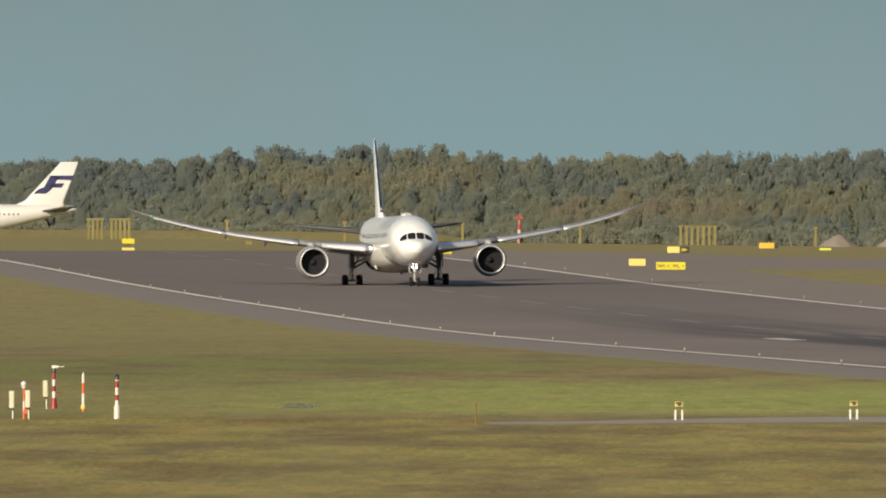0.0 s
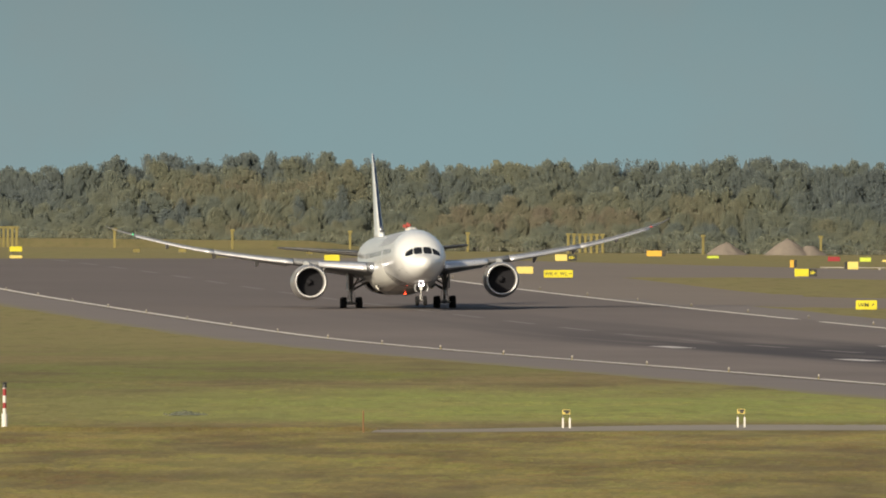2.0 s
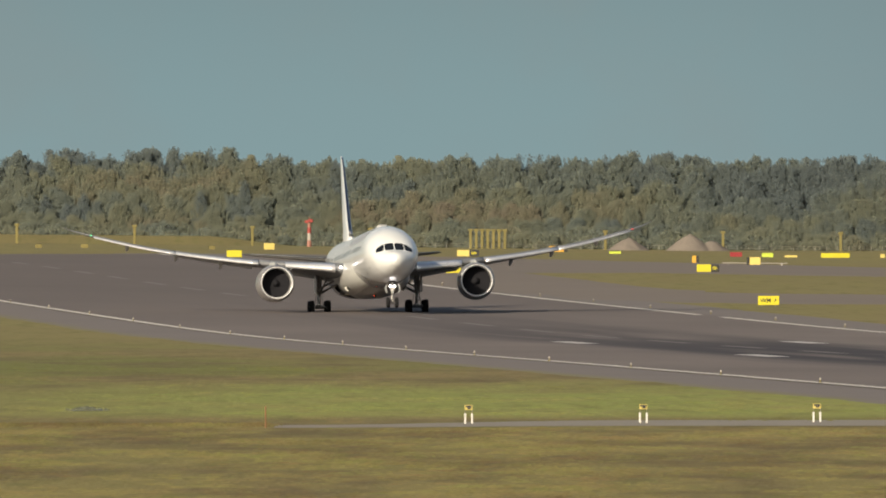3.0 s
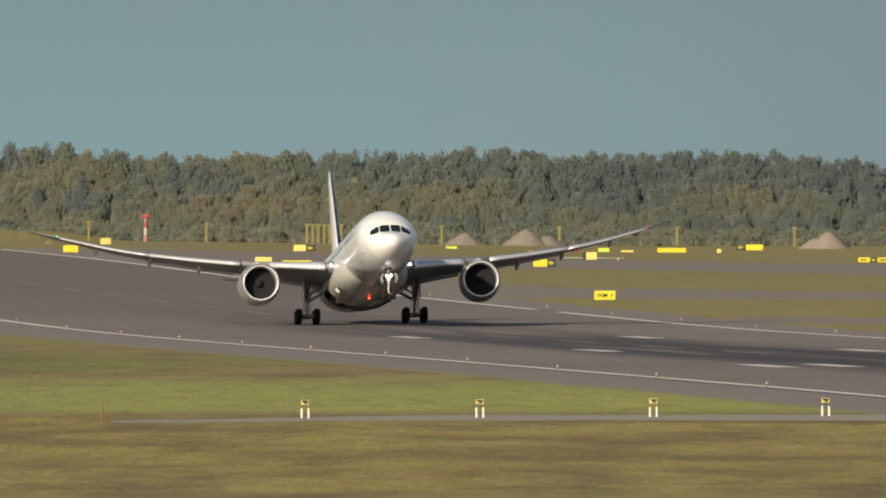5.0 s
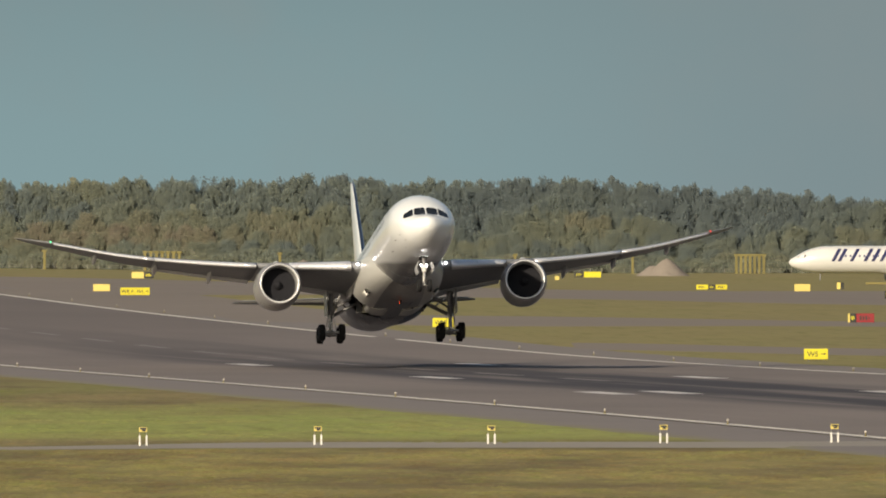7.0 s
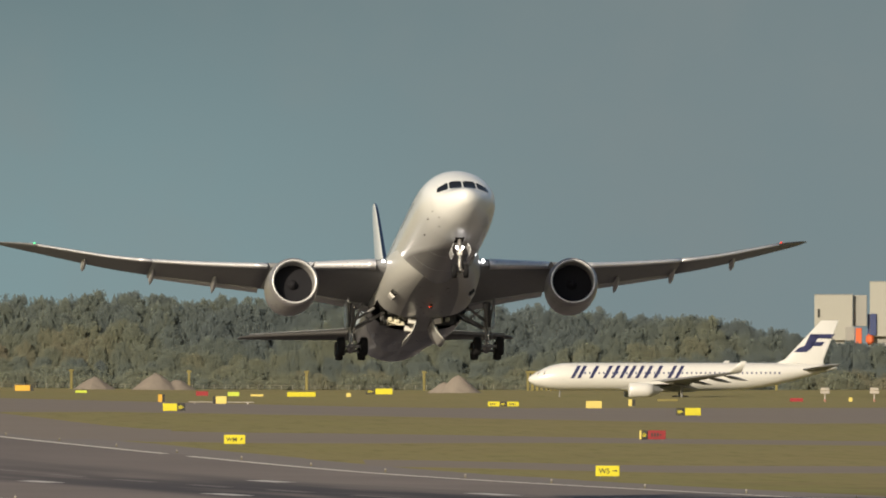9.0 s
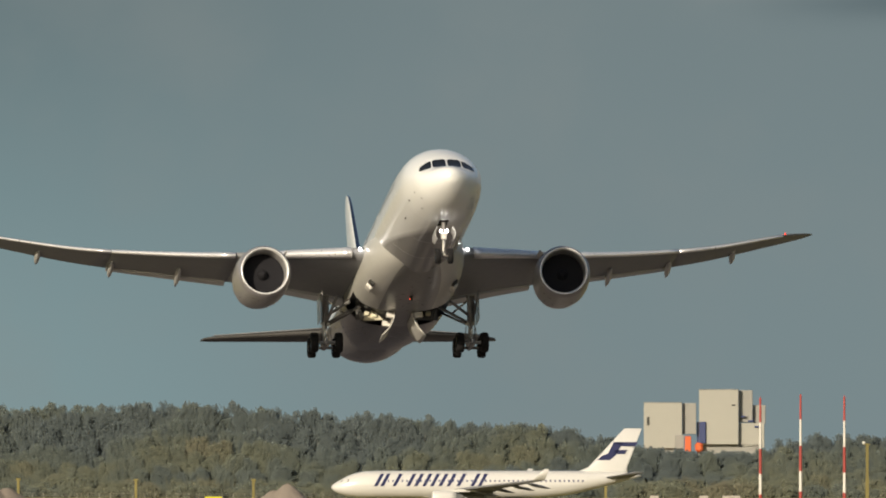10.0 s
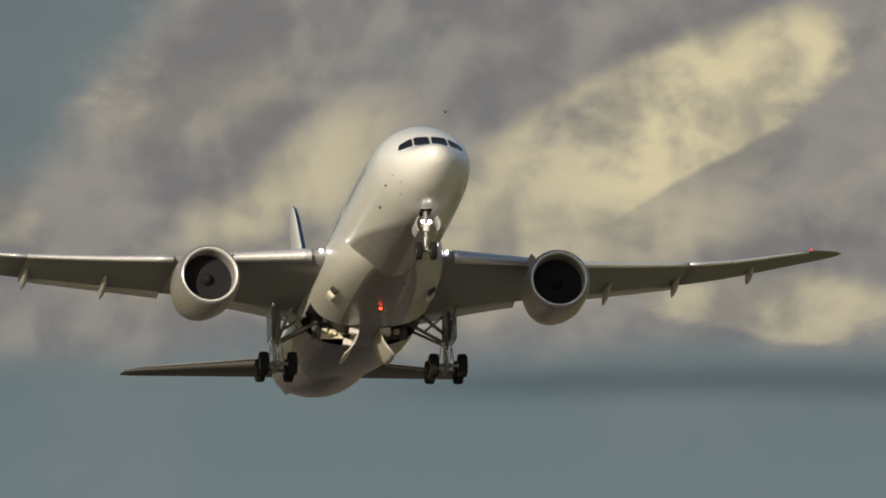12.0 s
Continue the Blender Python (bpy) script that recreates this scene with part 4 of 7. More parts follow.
def wheel(name, parent, x, y, z, r, w):
    bm = bmesh.new()
    mt = Matrix.Translation((x, y, z)) @ Matrix.Rotation(radians(90), 4, "Z")
    add_lathe(bm, [(-w * 0.42, r * 0.52), (-w * 0.5, r * 0.70), (-w * 0.47, r * 0.90), (-w * 0.33, r * 0.985), (0, r), (w * 0.33, r * 0.985), (w * 0.47, r * 0.90), (w * 0.5, r * 0.70), (w * 0.42, r * 0.52)], mt, 26)
    t = part(name, bm, M_BLACK, parent, "black rubber tyre", smooth=True)
    bm = bmesh.new()
    add_lathe(bm, [(-w * 0.40, 0.0), (-w * 0.36, r * 0.25), (-w * 0.30, r * 0.40), (-w * 0.42, r * 0.53), (w * 0.42, r * 0.53), (w * 0.30, r * 0.40), (w * 0.36, r * 0.25), (w * 0.40, 0.0)], mt, 18)
    return t, bm


def build_main_gear(craft, side):
    y = side * 4.78
    bm = bmesh.new()
    add_tube(bm, (0.0, y, -1.0), (-0.55, y, -2.75), 0.25, 0.24, 14)
    g = part("main_gear", bm, M_STRUT, craft, "extended main landing gear with four wheels", smooth=False)
    bm = bmesh.new()
    add_box(bm, -1.85, 0.25, y - 0.13, y + 0.13, -4.28, -4.02, 0.05)
    add_tube(bm, (-1.6, y - 0.62, -4.15), (-1.6, y + 0.62, -4.15), 0.10, 0.10, 10)
    add_tube(bm, (0.0, y - 0.62, -4.15), (0.0, y + 0.62, -4.15), 0.10, 0.10, 10)
    part("bogie", bm, M_STRUT, g, "bogie beam with two axles")
    bm = bmesh.new()
    add_tube(bm, (-0.50, y, -2.60), (-0.78, y, -3.95), 0.16, 0.16, 12)
    add_tube(bm, (-0.58, y, -2.86), (-0.52, y, -2.66), 0.30, 0.30, 14)
    add_box(bm, -1.15, -0.45, y - 0.30, y + 0.30, -4.22, -3.86, 0.10)
    part("oleo", bm, M_WHITEP, g, "bright polished oleo leg", smooth=False)
    for nm, a, b, r in (("side_brace", (0.0, y - side * 2.3, -1.7), (-0.52, y - side * 0.1, -2.75), 0.11), ("drag_brace", (2.4, y - side * 0.5, -1.6), (-0.4, y, -2.9), 0.10),
                        ("side_brace", (-1.6, y - side * 2.0, -1.7), (-0.55, y - side * 0.1, -2.9), 0.08), ("lock_link", (-0.3, y - side * 1.3, -2.2), (0.1, y, -1.2), 0.07), ("retract_actuator", (0.9, y - side * 1.5, -1.6), (-0.3, y - side * 0.1, -2.3), 0.10),
                        ("side_brace", (1.3, y + side * 0.35, -1.0), (-0.45, y + side * 0.15, -2.7), 0.07), ("brake_line", (-0.5, y - 0.3, -3.0), (-1.5, y - 0.35, -4.0), 0.03),
                        ("brake_line", (-0.5, y + 0.3, -3.0), (0.0, y + 0.35, -4.0), 0.03), ("pitch_trimmer", (-0.62, y, -3.1), (0.05, y, -4.0), 0.07), ("torque_link", (-0.15, y, -2.9), (0.1, y, -3.5), 0.06),
                        ("torque_link", (0.1, y, -3.5), (-0.6, y, -3.95), 0.06), ("hydraulic_line", (0.2, y + 0.22 * side, -1.6), (-0.5, y + 0.24 * side, -3.7), 0.03)):
        bm = bmesh.new()
        add_tube(bm, a, b, r, r * 0.9, 8)
        part(nm, bm, M_CHROME if nm in ("torque_link", "pitch_trimmer", "lock_link") else M_STRUT, g, smooth=True)
    for x in (-1.6, 0.0):
        for dy in (-0.80, 0.80):
            t, hub = wheel("tyre", g, x, y + dy, -4.15, 0.66, 0.52)
            part("hub", hub, M_CHROME, g, smooth=True)
    bm = bmesh.new()                                # leg door on the outer side of the strut
    add_box(bm, -1.0, 0.75, y + side * 0.42 - 0.03, y + side * 0.42 + 0.03, -2.75, -1.0, 0.02)
    part("leg_door", bm, M_GREYP, g)
    return g


def bay_door(craft, side):
    """Belly door, hinged near the keel; its own frame has the hinge along x."""
    verts, faces = [], []
    n = 9
    for x, cut in ((3.3, 0.86), (3.0, 1.0), (1.8, 1.0), (0.5, 0.95), (0.1, 0.7)):
        for k in range(n):
            a = k / (n - 1) * cut
            verts.append((x, side * (0.02 + 1.60 * a), 0.62 * a ** 2.6))
    for i in range(4):
        for k in range(n - 1):
            a = i * n + k
            faces.append((a, a + 1, a + n + 1, a + n))
    ob = mesh_object("bay_door", verts, faces, M_FAIR, craft, smooth=True, label="curved pale belly door over the wheel bay")
    md = ob.modifiers.new("thick", "SOLIDIFY")
    md.thickness = 0.07
    for x, w in ((3.05, 0.18), (0.5, 0.18)):
        bm = bmesh.new()
        add_box(bm, x - w, x + w, min(side * 0.05, side * 0.40), max(side * 0.05, side * 0.40), 0.04, 0.55, 0.03)
        part("hinge_arm", bm, M_WHITEP, ob)
    return ob


def build_nose_gear(craft, body):
    x = S0 - 5.0
    bm = bmesh.new()
    add_tube(bm, (x + 0.1, 0, -2.0), (x - 0.05, 0, -3.35), 0.15, 0.14, 12)
    add_tube(bm, (x - 0.1, -0.42, -4.38), (x - 0.1, 0.42, -4.38), 0.07, 0.07, 8)
    add_tube(bm, (x - 1.9, 0, -2.4), (x - 0.05, 0, -3.3), 0.07, 0.06, 8)
    add_box(bm, x + 0.04, x + 0.16, -0.40, 0.40, -2.84, -2.77, 0.02)
    g = part("nose_gear", bm, M_LEG, craft, "extended nose landing gear with two wheels")
    bm = bmesh.new()
    add_tube(bm, (x - 0.05, 0, -3.20), (x - 0.1, 0, -4.35), 0.10, 0.10, 10)
    add_tube(bm, (x - 0.04, 0, -3.30), (x - 0.02, 0, -3.05), 0.19, 0.19, 12)
    add_box(bm, x - 0.2, x + 0.15, -0.24, 0.24, -3.06, -2.86, 0.05)
    part("oleo", bm, M_WHITEP, g, "white painted oleo leg")
    for dy in (-0.40, 0.40):
        t, hub = wheel("tyre", g, x - 0.1, dy, -4.38, 0.50, 0.34)
        part("hub", hub, M_CHROME, g, smooth=True)
        bm = bmesh.new()
        add_lathe(bm, [(0.0, 0.0), (0.02, 0.07), (-0.10, 0.085), (-0.14, 0.0)], Matrix.Translation((x + 0.27, dy * 0.50, -2.80)), 14)
        part("taxi_light", bm, M_LAMP, g, "glowing white taxi light", smooth=True)
        sd = 1 if dy > 0 else -1
        bm = bmesh.new()
        add_loft(bm, [[Vector((x + q, sd * (0.50 + 0.16 * math.sin(k / 5 * 3.0)) + o, -2.62 - 0.85 * k / 5)) for k, o in [(k, 0) for k in range(6)] + [(k, 0.05) for k in range(5, -1, -1)]] for q in (0.75, -0.75)])
        part("nose_gear_door", bm, M_GREYP, g, "small white nose gear door")
    bm = bmesh.new()
    add_tube(bm, (x + 0.12, 0, -3.35), (x + 0.3, 0, -3.85), 0.04, 0.04, 6)
    add_tube(bm, (x + 0.3, 0, -3.85), (x - 0.02, 0, -4.25), 0.04, 0.04, 6)
    part("torque_link", bm, M_CHROME, g)
    bm = bmesh.new()
    # solid black block stands for the shade inside the open nose bay
    add_box(bm, x - 1.0, x + 0.32, -0.30, 0.30, -2.72, -2.40)
    part("wheel_bay", bm, M_BLACK, body, "black block for the shade of the nose wheel bay")
    return g


def build_airliner():
    craft = thing("airliner", pose(0, 2000, 5), "white twin-engined airliner taking off with its landing gear down", "airplane")
    bm = bmesh.new()
    stations = [0.0, 0.04, 0.12, 0.25, 0.4, 0.7, 1.0, 1.5, 2.0, 2.5, 3.0, 3.5, 4.0, 4.75, 5.5, 6.5, 7.5, 8.75, 10, 11.5, 13] + [13 + 3 * k for k in range(1, 10)] + [43, 46, 48, 50, 52, 54, 56, 58, 59.5, 61, 62, 62.7]
    add_loft(bm, [body_ring(s) for s in stations])
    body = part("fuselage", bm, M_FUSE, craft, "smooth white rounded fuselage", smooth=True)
    body.data.materials.append(M_BELLYSHADE)             # grey under the tail cone, darkened for the wing's shade
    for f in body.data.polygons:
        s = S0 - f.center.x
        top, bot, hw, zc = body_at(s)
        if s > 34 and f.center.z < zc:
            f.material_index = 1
    for sd in (1, -1):
        nose_patch("windscreen_pane", [(sd * 0.05, 0.24), (sd * 0.93, 0.20), (sd * 0.88, 0.88), (sd * 0.05, 0.94)], M_WINDOW, body, "dark cockpit pane")
        nose_patch("windscreen_pane", [(sd * 1.00, 0.18), (sd * 1.78, -0.02), (sd * 1.68, 0.42), (sd * 0.96, 0.86)], M_WINDOW, body, "dark cockpit pane")
        for s in (6.6, 17.5, 38.5, 50.0):           # door outlines
            for a, b, d0, d1 in ((s, s + 0.05, 62, 96), (s + 1.05, s + 1.10, 62, 96), (s, s + 1.1, 62, 62.8), (s, s + 1.1, 95.4, 96)):
                side_patch("door_seam", a, b, sd * d0, sd * d1, M_GREYP, body, n=3)
        for k in range(46):                         # cabin windows
            s = 9.0 + 0.86 * k
            if not any(abs(s - d - 0.5) < 0.9 for d in (17.5, 38.5)):
                side_patch("cabin_window", s, s + 0.27, sd * 71, sd * 80.5, M_WINDOW, body, n=1)
        side_patch("livery_panel", 9.5, 24.5, sd * 24, sd * 60, M_GREYP, body, "pale grey livery panel along the roof", grow=1.003, n=10)
        for s, a, w in ((4.6, 118, 0.35), (3.2, 112, 0.12), (2.8, 128, 0.1), (7.5, 128, 0.5), (12.5, 135, 0.25), (3.9, 140, 0.12)):   # probes and vents
            side_patch("vent", s, s + w, sd * a, sd * (a + 2.2), M_BLACKP, body, n=1)
        for s, a0, a1 in ((5.6, 70, 178), (10.2, 70, 178), (14.4, 70, 178)):   # panel joints round the body
            side_patch("panel_seam", s, s + 0.035, sd * a0, sd * a1, M_GREYP, body, n=14, grow=1.002)
    # belly fairing where wing and body meet, open over the wheel bays
    bm, rings, sts = bmesh.new(), [], [16.5, 17.5, 18.5, 20, 21.5, 23, 25, 26.5, 27.5, 28.5, 29.6, 30.7, 31.8, 33.5, 36, 38.5, 41, 43]
    prof = [(16.5, 2.0, -2.60), (18.5, 2.75, -2.88), (21, 3.22, -3.14), (25, 3.42, -3.32), (34, 3.42, -3.32), (38, 3.1, -3.10), (43, 2.0, -2.55)]
    for s in sts:
        hw, bot = interp(prof, s)
        ring = []
        for k in range(29):
            a = radians(-112 + 224 * k / 28)
            ring.append(Vector((S0 - s, hw * math.copysign(abs(math.sin(a)) ** 0.75, a), -1.15 - (-1.15 - bot) * math.copysign(abs(math.cos(a)) ** 0.8, math.cos(a)))))
        rings.append(ring)
    add_loft(bm, rings, closed=False, caps=False, skip=lambda i, k: 8 <= i <= 11 and (5 <= k <= 12 or 15 <= k <= 22))
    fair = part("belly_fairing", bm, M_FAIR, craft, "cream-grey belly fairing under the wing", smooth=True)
    fair.data.materials.append(M_BELLYSHADE)             # shade behind the wheel bays, painted in as grey
    fair.data.materials.append(M_KEELSHADE)             # shade along the keel, painted in as darker grey
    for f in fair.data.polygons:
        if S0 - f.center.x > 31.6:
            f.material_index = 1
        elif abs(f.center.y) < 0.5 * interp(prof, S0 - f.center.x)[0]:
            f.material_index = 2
    for sd in (1, -1):
        bm = bmesh.new()
        # bay walls and roof are coloured dark to hold the bay's shade
        add_box(bm, -1.06, -0.96, min(sd * 0.62, sd * 2.7), max(sd * 0.62, sd * 2.7), -2.95, -1.5)
        part("bay_wall", bm, M_BELLYSHADE, fair, "wall inside the wheel bay, greyed for its shade")
        if sd < 0:                                  # rear wall's sunlit part, put in as a cream block on one side
            bm = bmesh.new()
            add_loft(bm, [[Vector((x, y, z)) for y, z in ((-0.95, -2.98), (-2.25, -2.98), (-2.15, -2.62), (-1.75, -2.36), (-1.35, -2.46))] for x in (-0.95, -0.70)])
            part("bay_lit_block", bm, M_PRIMER, fair, "cream block for the bay wall's sunlit part")
        rb = random.Random(4)
        for k in range(9):                          # pipes and boxes in the bay, most darkened for its shade
            bm = bmesh.new()
            y0 = 1.0 + 0.17 * k
            if k % 3 == 0:
                add_box(bm, -0.85, -0.5, sd * y0 - 0.16, sd * y0 + 0.16, -2.85 + rb.uniform(0, 0.15), -2.45, 0.04)
            else:
                add_tube(bm, (-0.8, sd * y0, -2.85), (-0.7, sd * (y0 + rb.uniform(-0.3, 0.35)), -2.25), 0.08, 0.06, 7)
            part("bay_pipe" if k % 3 else "bay_box", bm, M_PRIMER if k in (3, 6) else M_BELLYSHADE, fair, "hydraulic fitting in the wheel bay")
        bm = bmesh.new()
        add_box(bm, 2.2, 2.3, min(sd * 0.7, sd * 2.5), max(sd * 0.7, sd * 2.5), -2.85, -1.5)
        part("bay_wall", bm, M_BLACKP, fair)
        side_patch("bay_roof", 27.4, 31.9, sd * 128, sd * 172, M_BLACKP, fair, "black patch for the shade in the wheel bay roof", grow=1.01)
        bm = bmesh.new()
        mt = Matrix.Translation((7.6, sd * 2.76, -2.70)) @ Matrix.Rotation(radians(sd * 48), 4, "X")
        add_box(bm, -0.45, 0.45, -0.24, 0.24, -0.16, 0.2, 0.06, m=mt)
        part("air_inlet", bm, M_WHITEP, fair, "small white air scoop")
        bm = bmesh.new()
        add_box(bm, 0.7, 1.3, -0.22, 0.22, -0.05, 0.17, 0.04, m=mt)
        part("inlet_mouth", bm, M_BLACKP, fair)
    bm = bmesh.new()                                # beacon: a lamp that turns behind its dark reflector
    add_lathe(bm, [(0.0, 0.13), (0.04, 0.13), (0.05, 0.09), (0.26, 0.07), (0.30, 0.0)], Matrix.Translation((7.4, 0, -3.28)) @ Matrix.Rotation(radians(90), 4, "Y"), 14)
    b = part("beacon", bm, M_BLACKP, craft, "red anti-collision beacon under the belly", smooth=True)
    b.data.transform(Matrix.Translation((-7.4, 0, 0)))
    bm = bmesh.new()
    for k in range(-2, 2):
        q = [bm.verts.new((0.15 * math.cos(a), 0.15 * math.sin(a), z)) for z in (-3.33, -3.47) for a in (0.3 * k, 0.3 * k + 0.3)]
        bm.faces.new((q[0], q[1], q[3], q[2]))
    part("lamp", bm, M_BEACON, b, "glowing red lamp")
    beacons.append(b)
    bm, rings = bmesh.new(), []
    for x, w, h in ((1.3, 0.1, 0.02), (1.0, 0.5, 0.22), (0.2, 0.62, 0.34), (-1.0, 0.55, 0.28), (-1.8, 0.1, 0.02)):
        rings.append([Vector((16 + x, w * math.cos(a), 2.85 + h * max(0, math.sin(a)))) for a in [math.pi * q / 8 for q in range(9)]])
    add_loft(bm, rings)
    part("antenna_dome", bm, M_WHITEP, body, "white antenna dome on the roof", smooth=True)
    for x, y, h in ((17.6, 0.25, 0.34), (17.6, -0.25, 0.30), (14.2, 0.0, 0.45), (9.0, 0.0, 0.40)):      # blade aerials
        bm = bmesh.new()
        add_loft(bm, [[Vector((x + u * c - h * 0.5 * k, y + v * c, 2.88 + h * k)) for u, v in ((0.5, 0.0), (0.1, 0.08), (-0.5, 0.0), (0.1, -0.08))] for k, c in ((0.0, 0.55), (1.0, 0.28))])
        part("blade_aerial", bm, M_GREYP, body, "small grey blade aerial")
    for sd in (1, -1):
        wings.append((sd, build_wing(craft, sd)))
        build_engine(craft, sd)
        gear_legs.append(build_main_gear(craft, sd))
    build_tail(craft)
    gear_legs.append(build_nose_gear(craft, body))
    return craft


wings, gear_legs, beacons = [], [], []
airliner = build_airliner()
doors = [(sd, bay_door(airliner, sd)) for sd in (1, -1)]

# ---------------------------------------------------------------- taxiing airliners in the distance
JET = [(0.0, -0.6, -0.6, 0.0, -0.6), (0.3, -0.05, -1.15, 0.6, -0.6), (1.2, 0.55, -1.75, 1.35, -0.6), (2.6, 1.35, -2.25, 1.95, -0.45), (4.5, 2.2, -2.6, 2.45, -0.2), (7.0, 2.75, -2.8, 2.78, 0.0),
       (9.5, 2.82, -2.82, 2.82, 0.0), (42.0, 2.82, -2.82, 2.82, 0.0), (48.0, 2.82, -2.3, 2.7, 0.25), (53.0, 2.75, -1.2, 2.3, 0.8), (58.0, 2.6, 0.1, 1.6, 1.4), (62.0, 2.2, 1.2, 0.7, 1.7), (63.6, 1.9, 1.55, 0.15, 1.75)]


def build_jet():
    """Origin on the ground under the main wheels; x forward."""
    craft = thing("airliner", pose(150, 3680, 0), "white airliner with navy tail emblem taxiing past the forest", "airplane", "taxiing airliners")
    up, a0 = 5.2, 31.0

    def at(x, y, z):
        return Vector((a0 - x, y, z + up))
    bm, rings = bmesh.new(), []
    for s in [0.0, 0.1, 0.3, 0.7, 1.2, 1.9, 2.6, 3.5, 4.5, 5.7, 7, 9.5] + [14, 20, 26, 32, 38, 42, 45, 48, 50.5, 53, 55.5, 58, 60, 62, 63.6]:
        top, bot, hw, zc = interp(JET, s)
        rings.append([at(s, max(hw, 0.004) * math.sin(q), zc + ((top - zc) if math.cos(q) > 0 else (zc - bot)) * math.cos(q)) for q in [2 * math.pi * k / 32 for k in range(32)]])
    add_loft(bm, rings)
    body = part("fuselage", bm, M_JET, craft, "white fuselage", smooth=True)

    def plate(name, pts, y, mat, parent, label=""):
        """A thin painted shape on the side, given as (s, z) corners."""
        for sd in (1, -1):
            verts = []
            for off in (0.0, 0.035):
                for s, z in pts:
                    top, bot, hw, zc = interp(JET, s)
                    h = (top - zc) if z > zc else (zc - bot)
                    yy = hw * math.sqrt(max(0.0, 1 - min(1, abs(z - zc) / h) ** 2)) if y is None else y
                    verts.append(at(s, sd * (yy + off + 0.005), z))
            n = len(pts)
            faces = [tuple(range(n)), tuple(range(2 * n - 1, n - 1, -1))] + [(k, (k + 1) % n, n + (k + 1) % n, n + k) for k in range(n)]
            mesh_object(name, verts, faces, mat, parent, label=label)
    for k in range(44):                             # cabin windows
        s = 10.5 + k * 0.95
        plate("cabin_window", [(s, 0.55), (s + 0.32, 0.55), (s + 0.32, 0.95), (s, 0.95)], None, M_BLUEP, body)
    plate("cockpit_window", [(1.75, 0.45), (3.3, 0.5), (3.5, 1.0), (2.35, 1.0)], None, M_WINDOW, body, "dark cockpit pane")
    strokes = [8.6 + 3.3 * k + d for k, pair in enumerate(((0.0, 1.3), (0.5,), (0.0, 1.6), (0.0, 1.6), (0.0, 1.7), (0.4,), (0.0, 1.5))) for d in pair]
    for s0 in strokes:                              # slim slanted navy bars in place of the airline's lettering
        for sd in (1, -1):
            verts, faces, n = [], [], 8
            for off in (0.01, 0.05):
                for j in range(n + 1):
                    z = -0.35 + 2.55 * j / n
                    yy = 2.82 * math.sqrt(1 - (z / 2.82) ** 2) + off
                    verts += [at(s0 + 1.45 * j / n, sd * yy, z + off * 0.7), at(s0 + 0.72 + 1.45 * j / n, sd * yy, z + off * 0.7)]
            m = 2 * (n + 1)
            for j in range(n):
                a = 2 * j
                faces += [(a, a + 1, a + 3, a + 2), (m + a, m + a + 2, m + a + 3, m + a + 1), (a, a + 2, m + a + 2, m + a), (a + 1, m + a + 1, m + a + 3, a + 3)]
            faces += [(0, m, m + 1, 1), (2 * n, 2 * n + 1, m + 2 * n + 1, m + 2 * n)]
            mesh_object("title_bar", verts, faces, M_NAVY, body, label="slim slanted navy shape")
    prof = airfoil(8, 0.10)
    for sd in (1, -1):
        bm, rings = bmesh.new(), []
        for y, s, c, z in ((2.3, 21.5, 11.5, -1.7), (9.5, 26.6, 7.4, -0.9), (28.4, 39.6, 2.6, 0.9)):
            rings.append([at(s + f * c, sd * y, z + u * c) for f, u in prof])
        add_loft(bm, rings)
        wing = part("wing", bm, M_WING, craft, "grey swept wing", smooth=True)
        bm, rings = bmesh.new(), []
        for y, s, c, z in ((28.4, 39.6, 2.6, 0.9), (29.0, 40.9, 1.8, 2.0), (29.5, 42.1, 1.0, 3.2)):
            rings.append([at(s + f * c, sd * (y + u * c), z) for f, u in prof])
        add_loft(bm, rings)
        part("winglet", bm, M_JET, wing, "white winglet", smooth=True)
        for y in (7.0, 13.0, 18.5, 23.0):
            bm = bmesh.new()
            s = 26.6 + (y - 9.5) * 0.68
            add_loft(bm, [[at(s + x, sd * y + r * math.cos(q), -1.0 + (y - 9.5) * 0.09 + dz + r * math.sin(q)) for q in [2 * math.pi * k / 8 for k in range(8)]]
                          for x, r, dz in ((3.0, 0.05, 0), (4.5, 0.35, -0.3), (6.5, 0.3, -0.7), (8.0, 0.04, -1.0))])
            part("flap_fairing", bm, M_WING, wing, smooth=True)
        bm = bmesh.new()
        mt = Matrix.Translation(at(20.2, sd * 9.4, -2.75)) @ Matrix.Diagonal((-1, 1, 1, 1))
        add_lathe(bm, [(0.9, 1.1), (0.25, 1.22), (0.0, 1.33), (0.3, 1.48), (1.4, 1.58), (3.6, 1.50), (5.0, 1.25), (5.0, 1.1), (6.3, 0.75), (6.3, 0.5), (7.2, 0.05)], mt, 28)
        eng = part("engine", bm, M_JET, craft, "white engine nacelle", smooth=True)
        bm = bmesh.new()
        add_lathe(bm, [(0.9, 0.0), (0.95, 1.1)], mt, 24)
        part("fan", bm, M_DARKFAN, eng)
        bm = bmesh.new()
        add_loft(bm, [[at(s, sd * 9.4 + q[0], q[1]) for q in ((-0.2, z0), (0.2, z0), (0.2, z1), (-0.2, z1))] for s, z0, z1 in ((21.5, -1.6, -1.2), (24, -1.6, -0.9), (29.5, -1.4, -0.9))])
        part("pylon", bm, M_JET, eng)
        bm, rings = bmesh.new(), []
